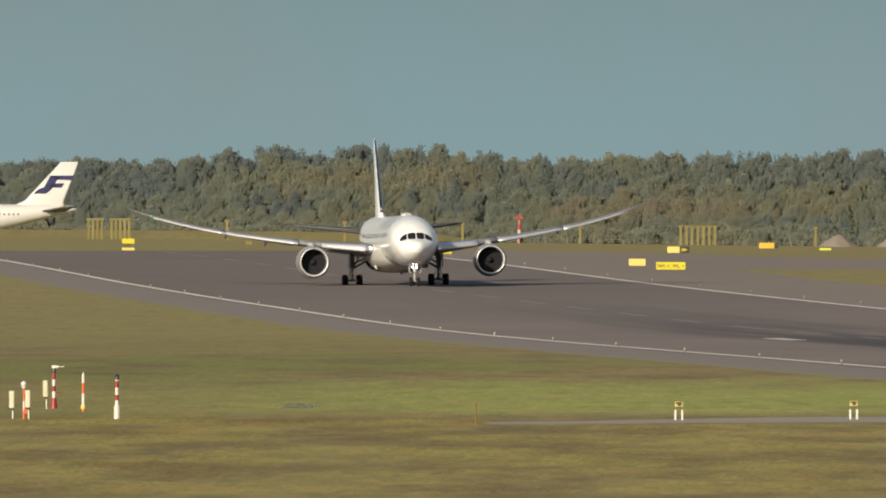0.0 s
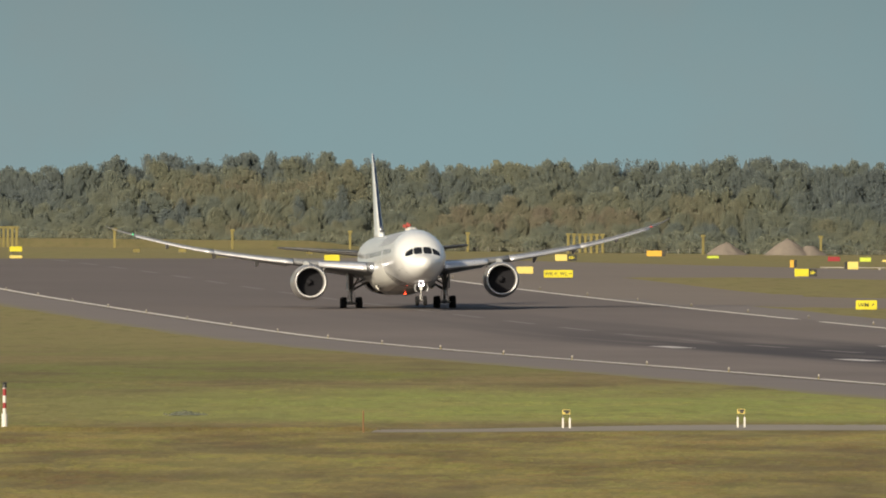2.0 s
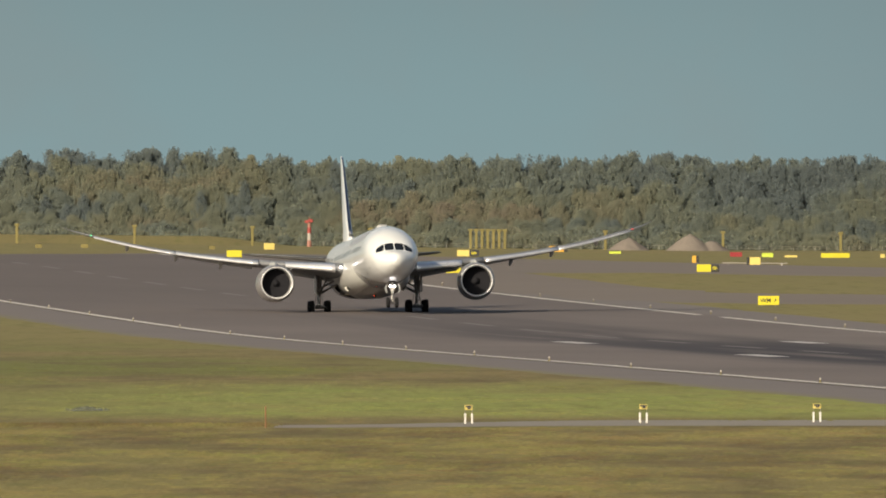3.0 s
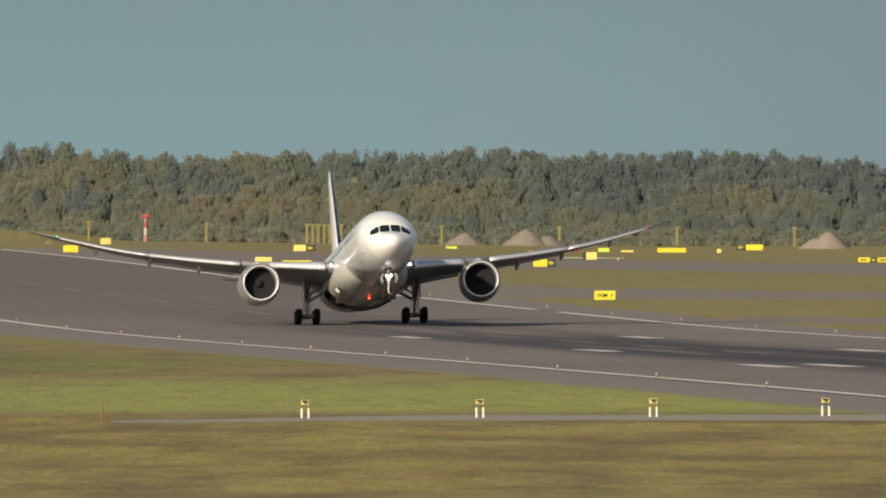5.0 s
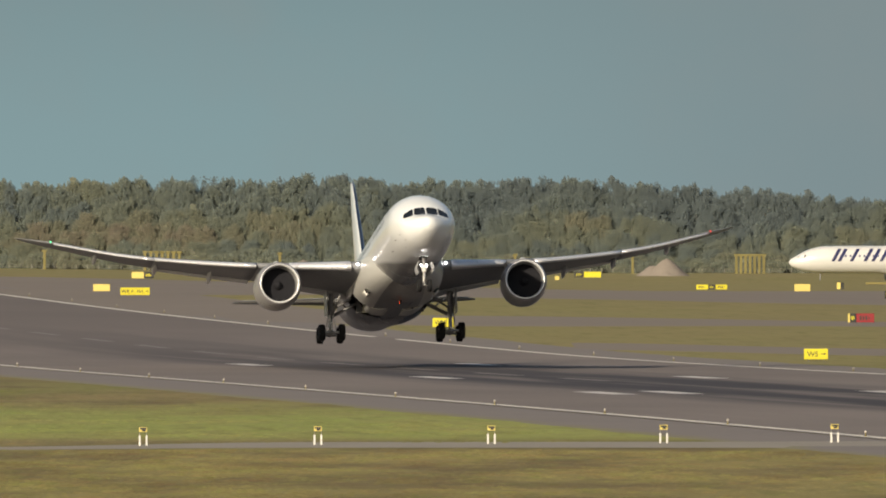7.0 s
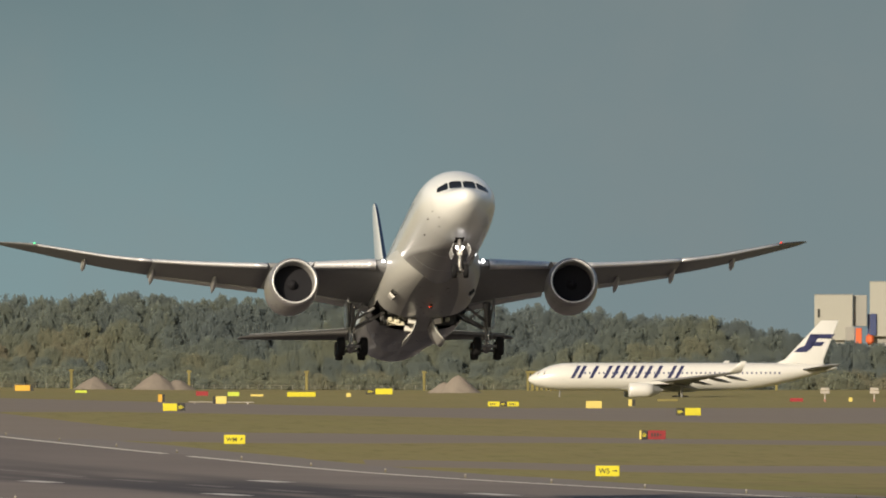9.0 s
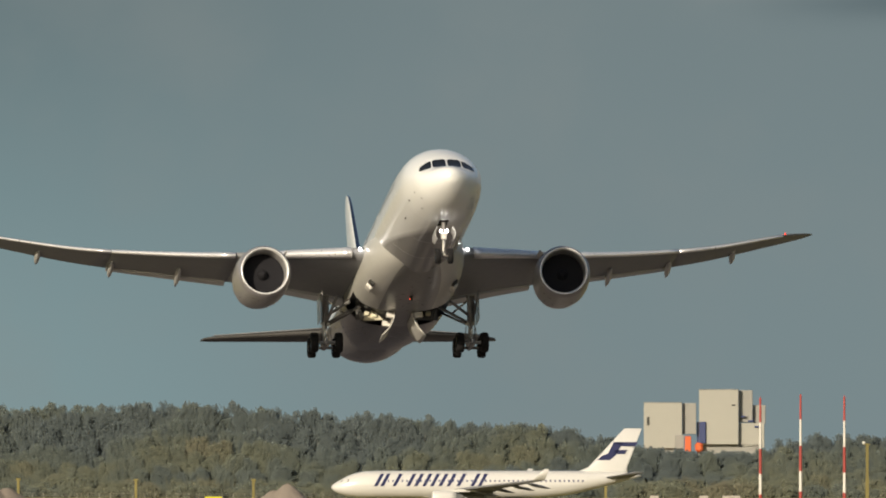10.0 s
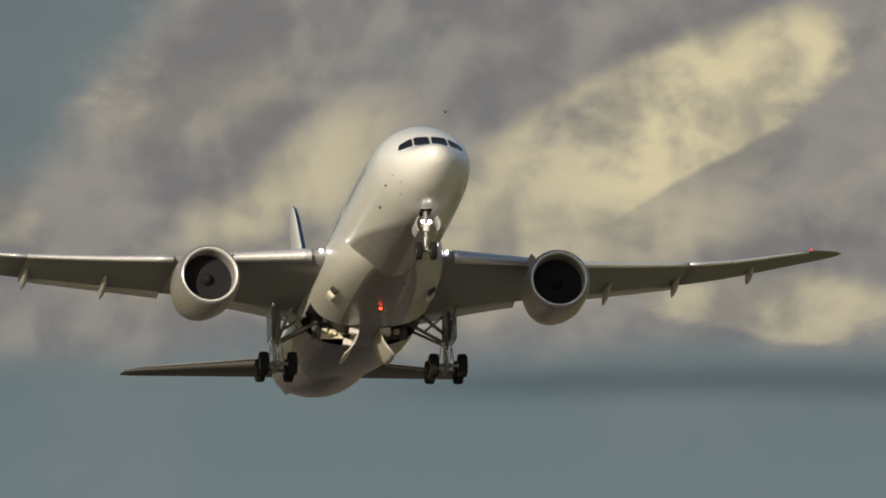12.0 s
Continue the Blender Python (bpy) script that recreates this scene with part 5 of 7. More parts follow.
        for y, s, c, z in ((0.8, 55.6, 5.6, 1.3), (9.6, 61.4, 2.3, 2.5)):
            rings.append([at(s + f * c, sd * y, z + u * c) for f, u in airfoil(6, 0.1, 0)])
        add_loft(bm, rings)
        part("tailplane", bm, M_WING, craft, "grey tailplane", smooth=True)
        bm = bmesh.new()
        add_tube(bm, at(31.3, sd * 5.2, -1.5), at(31.3, sd * 5.2, -4.5), 0.25, 0.2, 8)
        gear = part("main_gear", bm, M_STRUT, craft)
        for x in (30.4, 32.3):
            for dy in (-0.65, 0.65):
                t, hub = wheel("tyre", gear, a0 - x, sd * 5.2 + dy, 0.66, 0.66, 0.45)
                part("hub", hub, M_CHROME, gear)
    bm, rings = bmesh.new(), []
    for z, s, c in ((2.2, 49.5, 11.5), (3.0, 51.5, 9.2), (3.6, 52.8, 8.0), (11.5, 60.2, 3.6)):
        rings.append([at(s + f * c, u * c * 0.9, z) for f, u in airfoil(7, 0.10, 0)])
    add_loft(bm, rings)
    fin = part("tail_fin", bm, M_JET, craft, "tall white tail fin", smooth=True)
    E1 = [[(54.6, 5.0), (57.2, 5.0), (58.3, 5.9), (60.0, 8.7), (58.0, 8.7), (56.8, 6.3), (55.6, 5.9)],
          [(58.0, 8.7), (63.0, 8.7), (62.4, 7.85), (59.4, 7.85)], [(58.3, 7.1), (60.8, 7.1), (60.2, 6.25), (57.9, 6.25)]]
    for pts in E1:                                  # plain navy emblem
        for sd in (1, -1):
            verts = [at(s, sd * (0.40 - 0.018 * z + off), z) for off in (0.0, 0.05) for s, z in pts]
            n = len(pts)
            faces = [tuple(range(n)), tuple(range(2 * n - 1, n - 1, -1))] + [(k, (k + 1) % n, n + (k + 1) % n, n + k) for k in range(n)]
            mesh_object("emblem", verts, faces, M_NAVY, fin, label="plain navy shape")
    bm = bmesh.new()
    add_tube(bm, at(6.6, 0, -2.3), at(6.4, 0, -4.7), 0.15, 0.12, 8)
    ng = part("nose_gear", bm, M_STRUT, craft)
    for dy in (-0.3, 0.3):
        t, hub = wheel("tyre", ng, a0 - 6.4, dy, 0.5, 0.5, 0.3)
        part("hub", hub, M_CHROME, ng)
    bm = bmesh.new()
    add_loft(bm, [[at(s, w * math.sin(q), -2.2 - h * math.cos(q)) for q in [radians(-80 + 20 * k) for k in range(9)]] for s, w, h in ((18, 1.2, 0.5), (21, 2.6, 1.0), (33, 2.7, 1.0), (37, 1.2, 0.5))], closed=False, caps=False)
    part("belly_fairing", bm, M_JET, craft, smooth=True)
    return craft


jet_near = build_jet()
jet_far = copy_thing(jet_near, pose(-140, 3705, 0))

# ---------------------------------------------------------------- the forest


def forest_arrays(seed, plants):
    """Trees and bushes as leaf clumps on tapered stems: vertices, triangles, tint and material by face."""
    rs = np.random.RandomState(seed)
    V, F, T, MI, NN = [], [], [], [], []
    base, flat = 0, np.array([1.0, 0.22, 1.0])
    spray = np.array([[-0.9, -0.5], [0.6, -1.0], [1.0, 0.35], [-0.45, 1.0]])   # a hanging spray of leaves
    tf = np.array([[0, 1, 2], [0, 2, 3]])
    lat = [(0.0, 0.0)] + [(-0.6, 1.0 * k * 1.2566) for k in range(5)] + [(0.6, (k + 0.5) * 1.2566) for k in range(5)]
    ball = np.array([[0, 0, -1.0]] + [[math.cos(a) * 0.85, math.sin(a) * 0.85, z * 0.85] for z, a in lat[1:]] + [[0, 0, 1.0]])
    bf = np.array([[0, 1 + (k + 1) % 5, 1 + k] for k in range(5)] + [[1 + k, 1 + (k + 1) % 5, 6 + k] for k in range(5)]
                  + [[1 + (k + 1) % 5, 6 + (k + 1) % 5, 6 + k] for k in range(5)] + [[6 + k, 6 + (k + 1) % 5, 11] for k in range(5)])
    for kind, x, y, z, h, tint in plants:
        if kind == "spruce":
            n, r = 620, 0.15 * h + 1.4
            cores = [((0, 0, q * h), (0.75 * r * (1 - q) ** 0.9, 0.75 * r * (1 - q) ** 0.9, 0.10 * h)) for q in (0.12, 0.26, 0.40, 0.54, 0.67, 0.79)]
            u = rs.rand(n) ** 0.75
            hh = 0.06 + 0.94 * u
            rad = r * (1 - hh) ** 0.85 * (0.78 + 0.30 * rs.rand(n)) + 0.05
            a = rs.rand(n) * 6.283
            pos = np.c_[rad * np.cos(a), rad * np.sin(a), hh * h - 0.18 * rad]
            out = np.c_[np.cos(a), np.sin(a), np.full(n, 0.35)]
            size = (0.16 + 0.34 * (1 - hh))[:, None] * rs.uniform(0.7, 1.3, (n, 1)) * np.array([[1.0, 1.25]])
        elif kind == "bush":
            n = 220
            cores = [((rs.uniform(-0.5, 0.5) * h, rs.uniform(-0.3, 0.3) * h, h * rs.uniform(0.15, 0.62)), (h * 0.30, h * 0.30, h * 0.26)) for _ in range(8)]
            d = rs.normal(size=(n, 3))
            d /= np.linalg.norm(d, axis=1)[:, None]
            pos = d * (0.55 + 0.45 * rs.rand(n, 1)) * np.array([[h * 0.8, h * 0.7, h * 0.5]]) + np.array([[0, 0, h * 0.5]])
            out = d + np.array([[0, 0, 0.3]])
            size = rs.uniform(0.16, 0.36, (n, 1)) * np.array([[1.0, 1.3]]) * (0.5 + h / 6)
        else:
            n = 760
            lobes = rs.randint(13, 18)
            lz = np.linspace(0.34, 0.93, lobes)
            wide = (0.5 + 0.185 * h * np.sqrt(np.clip(1.05 - lz, 0, 1))) * rs.uniform(0.5, 1.25, lobes)
            la = rs.rand(lobes) * 6.283
            lc = np.c_[wide * np.cos(la), wide * np.sin(la), (lz + rs.normal(0, 0.03, lobes)) * h]
            lr = (0.35 + rs.uniform(0.034, 0.066, lobes) * h) * (1.2 - 0.45 * lz)
            cores = [(tuple(c), (q * 0.80, q * 0.70, q * 0.85)) for c, q in zip(lc, lr)] + [((0, 0.8, 0.50 * h), (0.15 * h, 0.10 * h, 0.44 * h))]
            k = rs.randint(0, lobes, n)
            d = rs.normal(size=(n, 3))
            d /= np.linalg.norm(d, axis=1)[:, None]
            pos = lc[k] + d * (lr[k] * (0.75 + 0.55 * rs.rand(n)))[:, None] * np.array([[1, 1, 1.15 if kind == "birch" else 0.85]])
            pos[:, 2] = np.minimum(pos[:, 2], h * rs.uniform(0.93, 1.0, n))
            out = d + 0.5 * (pos - np.array([[0, 0, 0.55 * h]])) / (0.25 * h)
            size = rs.uniform(0.15, 0.42, (n, 1)) * np.array([[1.0, 1.9]])
        out = out / np.linalg.norm(out, axis=1)[:, None] + rs.normal(0, 0.16, (n, 3))
        out /= np.linalg.norm(out, axis=1)[:, None]
        lean, yaw = rs.normal(0, 0.35, n), rs.normal(0, 0.6, n)
        side = np.c_[np.cos(lean) * np.cos(yaw), np.sin(yaw), np.sin(lean)]
        rise = np.c_[-np.sin(lean), rs.normal(0, 0.15, n), np.cos(lean)]
        pos = pos * flat                            # boughs reach sideways more than into the dense stand
        veil = rs.rand(n) < (0.82 if kind != "bush" else 0.6)      # fine twigs and leaves before the boughs, softening them as haze would
        pos[veil, 1] = -0.10 * h * flat[1] - rs.uniform(0.2, 0.9, veil.sum())
        pos[veil, 0] += rs.normal(0, 0.45, veil.sum())
        pos[veil, 2] -= np.abs(rs.normal(0, 0.5, veil.sum()))
        loc = (side * size[:, :1])[:, None, :] * spray[None, :, :1] + (rise * size[:, 1:])[:, None, :] * spray[None, :, 1:] + pos[:, None, :]
        V.append((loc + np.array([x, y, z])).reshape(-1, 3))
        wall = 0.17 * out + np.array([[-0.12, -0.40, 0.34]])      # leaves turn to the open field and the sky
        NN.append(np.repeat(wall / np.linalg.norm(wall, axis=1)[:, None], 4, axis=0))
        F.append((tf[None] + (base + 4 * np.arange(n))[:, None, None]).reshape(-1, 3))
        T.append(np.repeat(np.clip(tint + rs.normal(0, 0.04, n), 0, 0.9), 4))
        MI.append(np.zeros(2 * n, int))
        base += 4 * n
        for c, s3 in ((np.array(c) * flat, np.array(s3) * flat) for c, s3 in cores):      # the dense inside of each bough
            V.append(ball * rs.uniform(0.72, 1.22, (12, 1)) * s3 + c + np.array([x, y, z]))
            F.append(bf + base)
            lump = 0.17 * ball / np.linalg.norm(ball, axis=1)[:, None] + np.array([[-0.12, -0.40, 0.34]])
            NN.append(lump / np.linalg.norm(lump, axis=1)[:, None])
            T.append(np.full(12, min(0.9, max(0.0, tint + rs.normal(0, 0.025)))))
            MI.append(np.full(20, 2, int))
            base += 12
        if kind != "bush":                          # stem and limbs
            bars = [((0, 0, -0.5), (0, 0, 0.9 * h), 0.012 * h + 0.05, 0.03)]
            for _ in range(5):
                a, z0 = rs.rand() * 6.283, rs.uniform(0.3, 0.7) * h
                bars.append(((0, 0, z0), (0.13 * h * math.cos(a), 0.13 * h * math.sin(a), z0 + 0.12 * h), 0.07, 0.02))
            for p0, p1, r0, r1 in bars:
                ring = [(math.cos(2.0944 * k), math.sin(2.0944 * k)) for k in range(3)]
                V.append(np.array([[p0[0] + r0 * c + x, p0[1] + r0 * s + y, p0[2] + z] for c, s in ring] + [[p1[0] + r1 * c + x, p1[1] + r1 * s + y, p1[2] + z] for c, s in ring]))
                F.append(np.array([[0, 1, 4], [0, 4, 3], [1, 2, 5], [1, 5, 4], [2, 0, 3], [2, 3, 5]]) + base)
                NN.append(np.array([[c, s, 0.1] for c, s in ring + ring]))
                T.append(np.zeros(6))
                MI.append(np.ones(6, int))
                base += 6
    return np.concatenate(V), np.concatenate(F), np.concatenate(T), np.concatenate(MI), np.concatenate(NN)


def stuff_mesh(name, arrays, mats, label, category):
    V, F, T, MI, NN = arrays
    me = bpy.data.meshes.new(name)
    me.vertices.add(len(V))
    me.vertices.foreach_set("co", V.astype(np.float32).ravel())
    me.loops.add(3 * len(F))
    me.loops.foreach_set("vertex_index", F.astype(np.int32).ravel())
    me.polygons.add(len(F))
    me.polygons.foreach_set("loop_start", np.arange(0, 3 * len(F), 3, dtype=np.int32))
    me.polygons.foreach_set("material_index", MI.astype(np.int32))
    at = me.attributes.new("tint", "FLOAT", "POINT")
    at.data.foreach_set("value", T.astype(np.float32))
    for m in mats:
        me.materials.append(m)
    me.polygons.foreach_set("use_smooth", MI != 1)
    me.update(calc_edges=True)
    me.validate()
    me.normals_split_custom_set_from_vertices(NN.tolist())   # each clump shades as part of its crown
    return tagged(new(name, me), label, category, kind="stuff")


# skyline: height of the tree tops above the eye's level by sideways distance
SKYLINE = [(-330, 17.6), (-110, 17.8), (-60, 18.0), (-48, 19.8), (5, 20.6), (14, 18.2), (30, 18.8), (60, 19.0), (95, 20.0), (120, 19.0), (150, 19.2), (180, 17.2), (205, 15.8), (232, 13.6), (244, 10.6), (254, 8.8), (271, 8.4), (281, 12.0), (300, 12.0), (450, 10.0)]


def build_forest():
    rs = np.random.RandomState(11)
    plants = []
    for row in range(10):                           # the trees stand tier over tier, taller towards the back
        y, x = 4005 + 1.0 * row, -140.0
        while x < 350:
            x += (4.1 if row < 7 else 3.3) * rs.uniform(0.5, 1.5)
            yy = y + rs.uniform(-0.6, 0.6)
            g = land(x, yy)
            top = interp(SKYLINE, x)[0] - g
            drift = noise.noise(Vector((x * 0.030, row * 0.30, 2.0)))
            h = top * min(1.0, 0.32 + 0.68 * row / 7) * (rs.uniform(0.78, 1.12) if row < 7 else rs.uniform(0.88, 1.03))
            kind = "birch" if drift + rs.uniform(-0.35, 0.35) > -0.20 - (0.0 if row > 6 else 0.22) else "spruce"
            tint = (0.46 + 0.55 * drift + rs.uniform(-0.10, 0.12)) if kind == "birch" else rs.uniform(0.0, 0.22)
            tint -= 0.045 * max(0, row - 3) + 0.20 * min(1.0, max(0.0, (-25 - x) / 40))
            tint -= 0.26 * min(1.0, max(0.0, (x - 50) / 85))      # darker trees towards the works
            plants.append((kind, x, yy, g - 0.3, h, tint))
    tall = forest_arrays(3, plants)
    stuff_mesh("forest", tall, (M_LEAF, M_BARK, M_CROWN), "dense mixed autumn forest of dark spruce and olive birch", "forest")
    plants = []
    for y0 in (3998, 4003):
        x = -140.0
        while x < 350:
            x += rs.uniform(1.2, 3.4)
            y = y0 + rs.uniform(-2, 2)
            plants.append(("bush", x, y, land(x, y), rs.uniform(1.8, 5.0) * (0.8 if y0 < 4000 else 1.15), 0.44 + 0.22 * noise.noise(Vector((x * 0.04, 9, 0))) + rs.uniform(-0.1, 0.12)))
    stuff_mesh("brushwood", forest_arrays(5, plants), (M_LEAF, M_BARK, M_CROWN), "olive and tan brushwood along the forest edge", "bushes")


build_forest()

# ---------------------------------------------------------------- airfield furniture


def stand(x, y):
    return land(x, y)


def sign_board(name, x, y, panels, h, label, group="", legs=True, depth=0.35, turn=0.0, marks=True):
    """A low airfield board: panels are (width, face, dark lettering bars)."""
    total = sum(p[0] for p in panels)
    t = thing(name, pose(x, y, stand(x, y), 0, 0, turn), label, "sign" if marks else "box", group)
    lift = 0.16 if legs else 0.0
    x0 = -total / 2
    for w, mat, bars in panels:
        bm = bmesh.new()
        add_box(bm, x0 + 0.01, x0 + w - 0.01, -depth / 2, depth / 2, lift, lift + h, 0.03)
        p = part("panel", bm, mat, t)
        if isinstance(bars, tuple):                 # letters and the turn of their arrow
            lettering(p, bars[0], M_BLACKP, h * 0.66, (x0 + 0.36 * w, -depth / 2 - 0.008, lift + 0.27 * h))
            bm = bmesh.new()
            mt = Matrix.Translation((x0 + 0.80 * w, -depth / 2 - 0.010, lift + h * 0.5)) @ Matrix.Rotation(radians(-bars[1]), 4, "Y")
            add_box(bm, -0.17, 0.06, -0.004, 0.004, -0.035, 0.035, m=mt)
            bm.faces.new([bm.verts.new(mt @ Vector(q)) for q in ((0.05, -0.005, -0.12), (0.20, -0.005, 0.0), (0.05, -0.005, 0.12))])
            part("arrow", bm, M_BLACKP, p)
        elif bars:
            ink = M_BLACKP if mat is not M_BLACKP else M_YELLOW
            n = 4
            for k in range(n):
                bw = (0.62 * w) / n
                bx = x0 + 0.19 * w + k * bw
                bm = bmesh.new()
                hh = h * (0.42 if k != n - 1 else 0.16)
                add_box(bm, bx, bx + bw * 0.62, -depth / 2 - 0.012, -depth / 2 + 0.003, lift + h * 0.5 - hh / 2, lift + h * 0.5 + hh / 2)
                part("lettering_bar", bm, ink, p)
        if legs:
            for q in (0.18, 0.82):
                bm = bmesh.new()
                add_tube(bm, (x0 + q * w, 0, -0.1), (x0 + q * w, 0, lift + 0.02), 0.04, 0.04, 8)
                part("leg", bm, M_STRUT, t)
        x0 += w
    return t


def lettering(parent, words, ink, size, spot):
    """Raised letters on a board's face."""
    cu = bpy.data.curves.new("lettering", "FONT")
    cu.body, cu.size, cu.extrude, cu.offset, cu.align_x = words, size, 0.004, 0.006, "CENTER"
    ob = new("lettering_source", cu)
    me = bpy.data.meshes.new_from_object(ob.evaluated_get(bpy.context.evaluated_depsgraph_get()))
    bpy.data.objects.remove(ob)
    me.materials.clear()
    me.materials.append(ink)
    lt = new("lettering", me)
    lt.parent = parent
    lt.matrix_basis = pose(*spot, 90, 0, 0)
    return lt


def text_sign(x, y):
    """A taxiway board with its letters and arrow."""
    t = thing("taxiway_sign", pose(x, y, stand(x, y)), "yellow taxiway sign reading W5 with an arrow, in grass", "sign")
    bm = bmesh.new()
    add_box(bm, -1.0, 1.0, -0.17, 0.17, 0.16, 1.06, 0.03)
    p = part("panel", bm, M_YELLOW, t)
    lt = lettering(p, "W5", M_BLACKP, 0.62, (-0.28, -0.180, 0.40))
    tagged(lt, "black lettering")
    bm = bmesh.new()
    add_box(bm, 0.38, 0.72, -0.185, -0.165, 0.58, 0.65)
    v = [bm.verts.new(q) for q in ((0.66, -0.183, 0.49), (0.66, -0.183, 0.74), (0.84, -0.183, 0.615))]
    bm.faces.new(v)
    part("arrow", bm, M_BLACKP, p)
    for q in (-0.62, 0.62):
        bm = bmesh.new()
        add_tube(bm, (q, 0, -0.1), (q, 0, 0.2), 0.045, 0.045, 8)
        part("leg", bm, M_STRUT, t)


def build_signs():
    Y, B, C, O, R, G = M_YELLOW, M_BLACKP, M_CREAM, M_ORANGEY, M_REDP, M_GREENY
    rows = [
        ("taxiway_sign", 27.0, 2143, [(1.75, Y, ("WK", 45)), (1.75, Y, ("WL", 0))], 0.90, "yellow two-panel taxiway sign reading WK and WL"),
        ("marker_box", 23.5, 2187, [(2.05, C, 0)], 0.85, "pale yellow marker box on short legs"),
        ("taxiway_sign", 31.5, 2420, [(1.65, C, 0), (1.3, B, 1)], 0.85, "pale yellow and black taxiway sign"),
        ("marker_box", 0.2, 2352, [(2.0, Y, 0)], 0.92, "yellow marker board beyond the runway's edge"),
        ("marker_box", 5.1, 2526, [(1.5, C, 0)], 0.9, "pale yellow marker box in the far grass"),
        ("marker_box", -2.9, 2512, [(0.9, M_POSTY, 0)], 0.5, "small dull ochre marker box in the far grass"),
        ("marker_box", -21.0, 2562, [(1.1, M_POSTY, 0)], 0.5, "small dull ochre marker box in the far grass"),
        ("marker_box", -27.5, 2562, [(1.0, M_POSTY, 0)], 0.5, "small dull ochre marker box in the far grass"),
        ("taxiway_sign", 53.8, 1815, [(2.15, Y, ("WM", 45))], 0.92, "yellow taxiway sign reading WM in the grass"),
        ("taxiway_sign", 57.7, 2195, [(1.75, Y, 0), (1.0, B, 1)], 0.92, "yellow and black taxiway sign on asphalt"),
        ("marker_box", 61.4, 2399, [(0.55, O, 0), (0.35, B, 0)], 1.0, "small amber and black marker box"),
        ("marker_box", 69.2, 2402, [(0.4, B, 0), (1.45, C, 0)], 1.0, "cream and black marker box"),
        ("taxiway_sign", 119.1, 2675, [(1.75, Y, 1), (1.1, B, 1), (1.75, Y, 1)], 0.72, "three-panel yellow and black taxiway sign"),
        ("runway_sign", 100.1, 1896, [(0.22, C, 0), (0.65, B, 1), (1.9, R, 1)], 0.95, "red and black runway holding sign in grass"),
        ("marker_box", 128.9, 2602, [(2.3, C, 0)], 1.05, "pale yellow marker box on short legs"),
        ("marker_box", 139.6, 2703, [(0.55, C, 0), (0.5, B, 0)], 1.0, "small cream and black marker box"),
        ("taxiway_sign", 130.7, 2386, [(1.2, B, 1), (2.1, Y, 0)], 1.0, "yellow and black taxiway sign beside the taxiway"),
        ("marker_box", 118.7, 1771, [(0.7, C, 0)], 0.6, "small cream marker box in grass"),
        ("marker_box", 176.2, 2570, [(3.2, C, 0)], 0.75, "long low cream marker board"),
        ("marker_box", 182.0, 2560, [(6.0, Y, 0)], 1.1, "long yellow barrier board beside the taxiway"),
    ]
    for nm, x, y, panels, h, label in rows:
        sign_board(nm, x, y, panels, h, label, "airfield signs", marks=any(p[2] for p in panels))
    t = thing("barrier_pole", pose(70.5, 2440, stand(70.5, 2440)), "long thin chalky white pole on low feet", "pole")
    bm = bmesh.new()
    add_tube(bm, (-4.4, 0, 0.30), (4.4, 0, 0.24), 0.06, 0.05, 8)
    part("pole", bm, M_CHALK, t)
    for x in (-3.6, 0.0, 3.6):
        bm = bmesh.new()
        add_box(bm, x - 0.12, x + 0.12, -0.15, 0.15, -0.05, 0.22, 0.03)
        part("foot", bm, M_CHALK, t)
    t = thing("marker_board", pose(-42.4, 2436, stand(-42.4, 2436)), "yellow board on legs over a low pale board", "sign", "airfield signs")
    for z0, z1, mat in ((0.02, 0.40, C), (0.93, 1.62, Y)):
        bm = bmesh.new()
        add_box(bm, -0.85, 0.85, -0.12, 0.12, z0, z1, 0.03)
        part("panel", bm, mat, t)
    for q in (-0.6, 0.6):
        bm = bmesh.new()
        add_tube(bm, (q, 0, 0.3), (q, 0, 1.0), 0.04, 0.04, 8)
        part("leg", bm, M_STRUT, t)
    far = [(68.6, 3810, [(3.2, O, 0), (0.8, B, 0)], 1.2, "amber marker box at the field's edge"), (79.5, 3760, [(2.4, G, 0)], 0.5, "low lime marker board"),
           (102.4, 3678, [(2.5, R, 0)], 0.95, "red marker box at the field's edge"), (108.1, 3655, [(2.3, G, 0)], 0.85, "lime marker box at the field's edge"),
           (113.6, 3680, [(2.6, C, 0)], 0.4, "low cream marker board"), (122.0, 3660, [(5.8, Y, 0)], 0.95, "long yellow barrier board at the field's edge"),
           (132.0, 3672, [(0.9, C, 0)], 0.8, "small cream marker box"), (142.6, 3788, [(2.0, B, 1), (3.6, Y, 0)], 1.2, "yellow and black board at the field's edge"),
           (203.9, 3355, [(2.4, R, 0)], 0.65, "low red marker board in grass"), (213.0, 3340, [(0.7, C, 0)], 0.8, "small cream marker box"),
           (183.4, 3420, [(4.0, M_POSTY, 0)], 0.4, "long low ochre board")]
    for x, y, panels, h, label in far:
        sign_board("marker_box", x, y, panels, h, label, "airfield signs", legs=False, marks=any(p[2] for p in panels), depth=0.6)
    text_sign(76.1, 1513)


def striped_pole(name, x, y, bands, label, group="", seg=12, category="pole"):
    """bands from the ground up: (height, lower radius, upper radius, material)."""
    t = thing(name, pose(x, y, stand(x, y) - 0.03), label, category, group)
    z = 0.0
    for h, r0, r1, mat in bands:
        bm = bmesh.new()
        add_tube(bm, (0, 0, z), (0, 0, z + h), r0, r1, seg)
        part("band", bm, mat, t)
        z += h
    return t, z


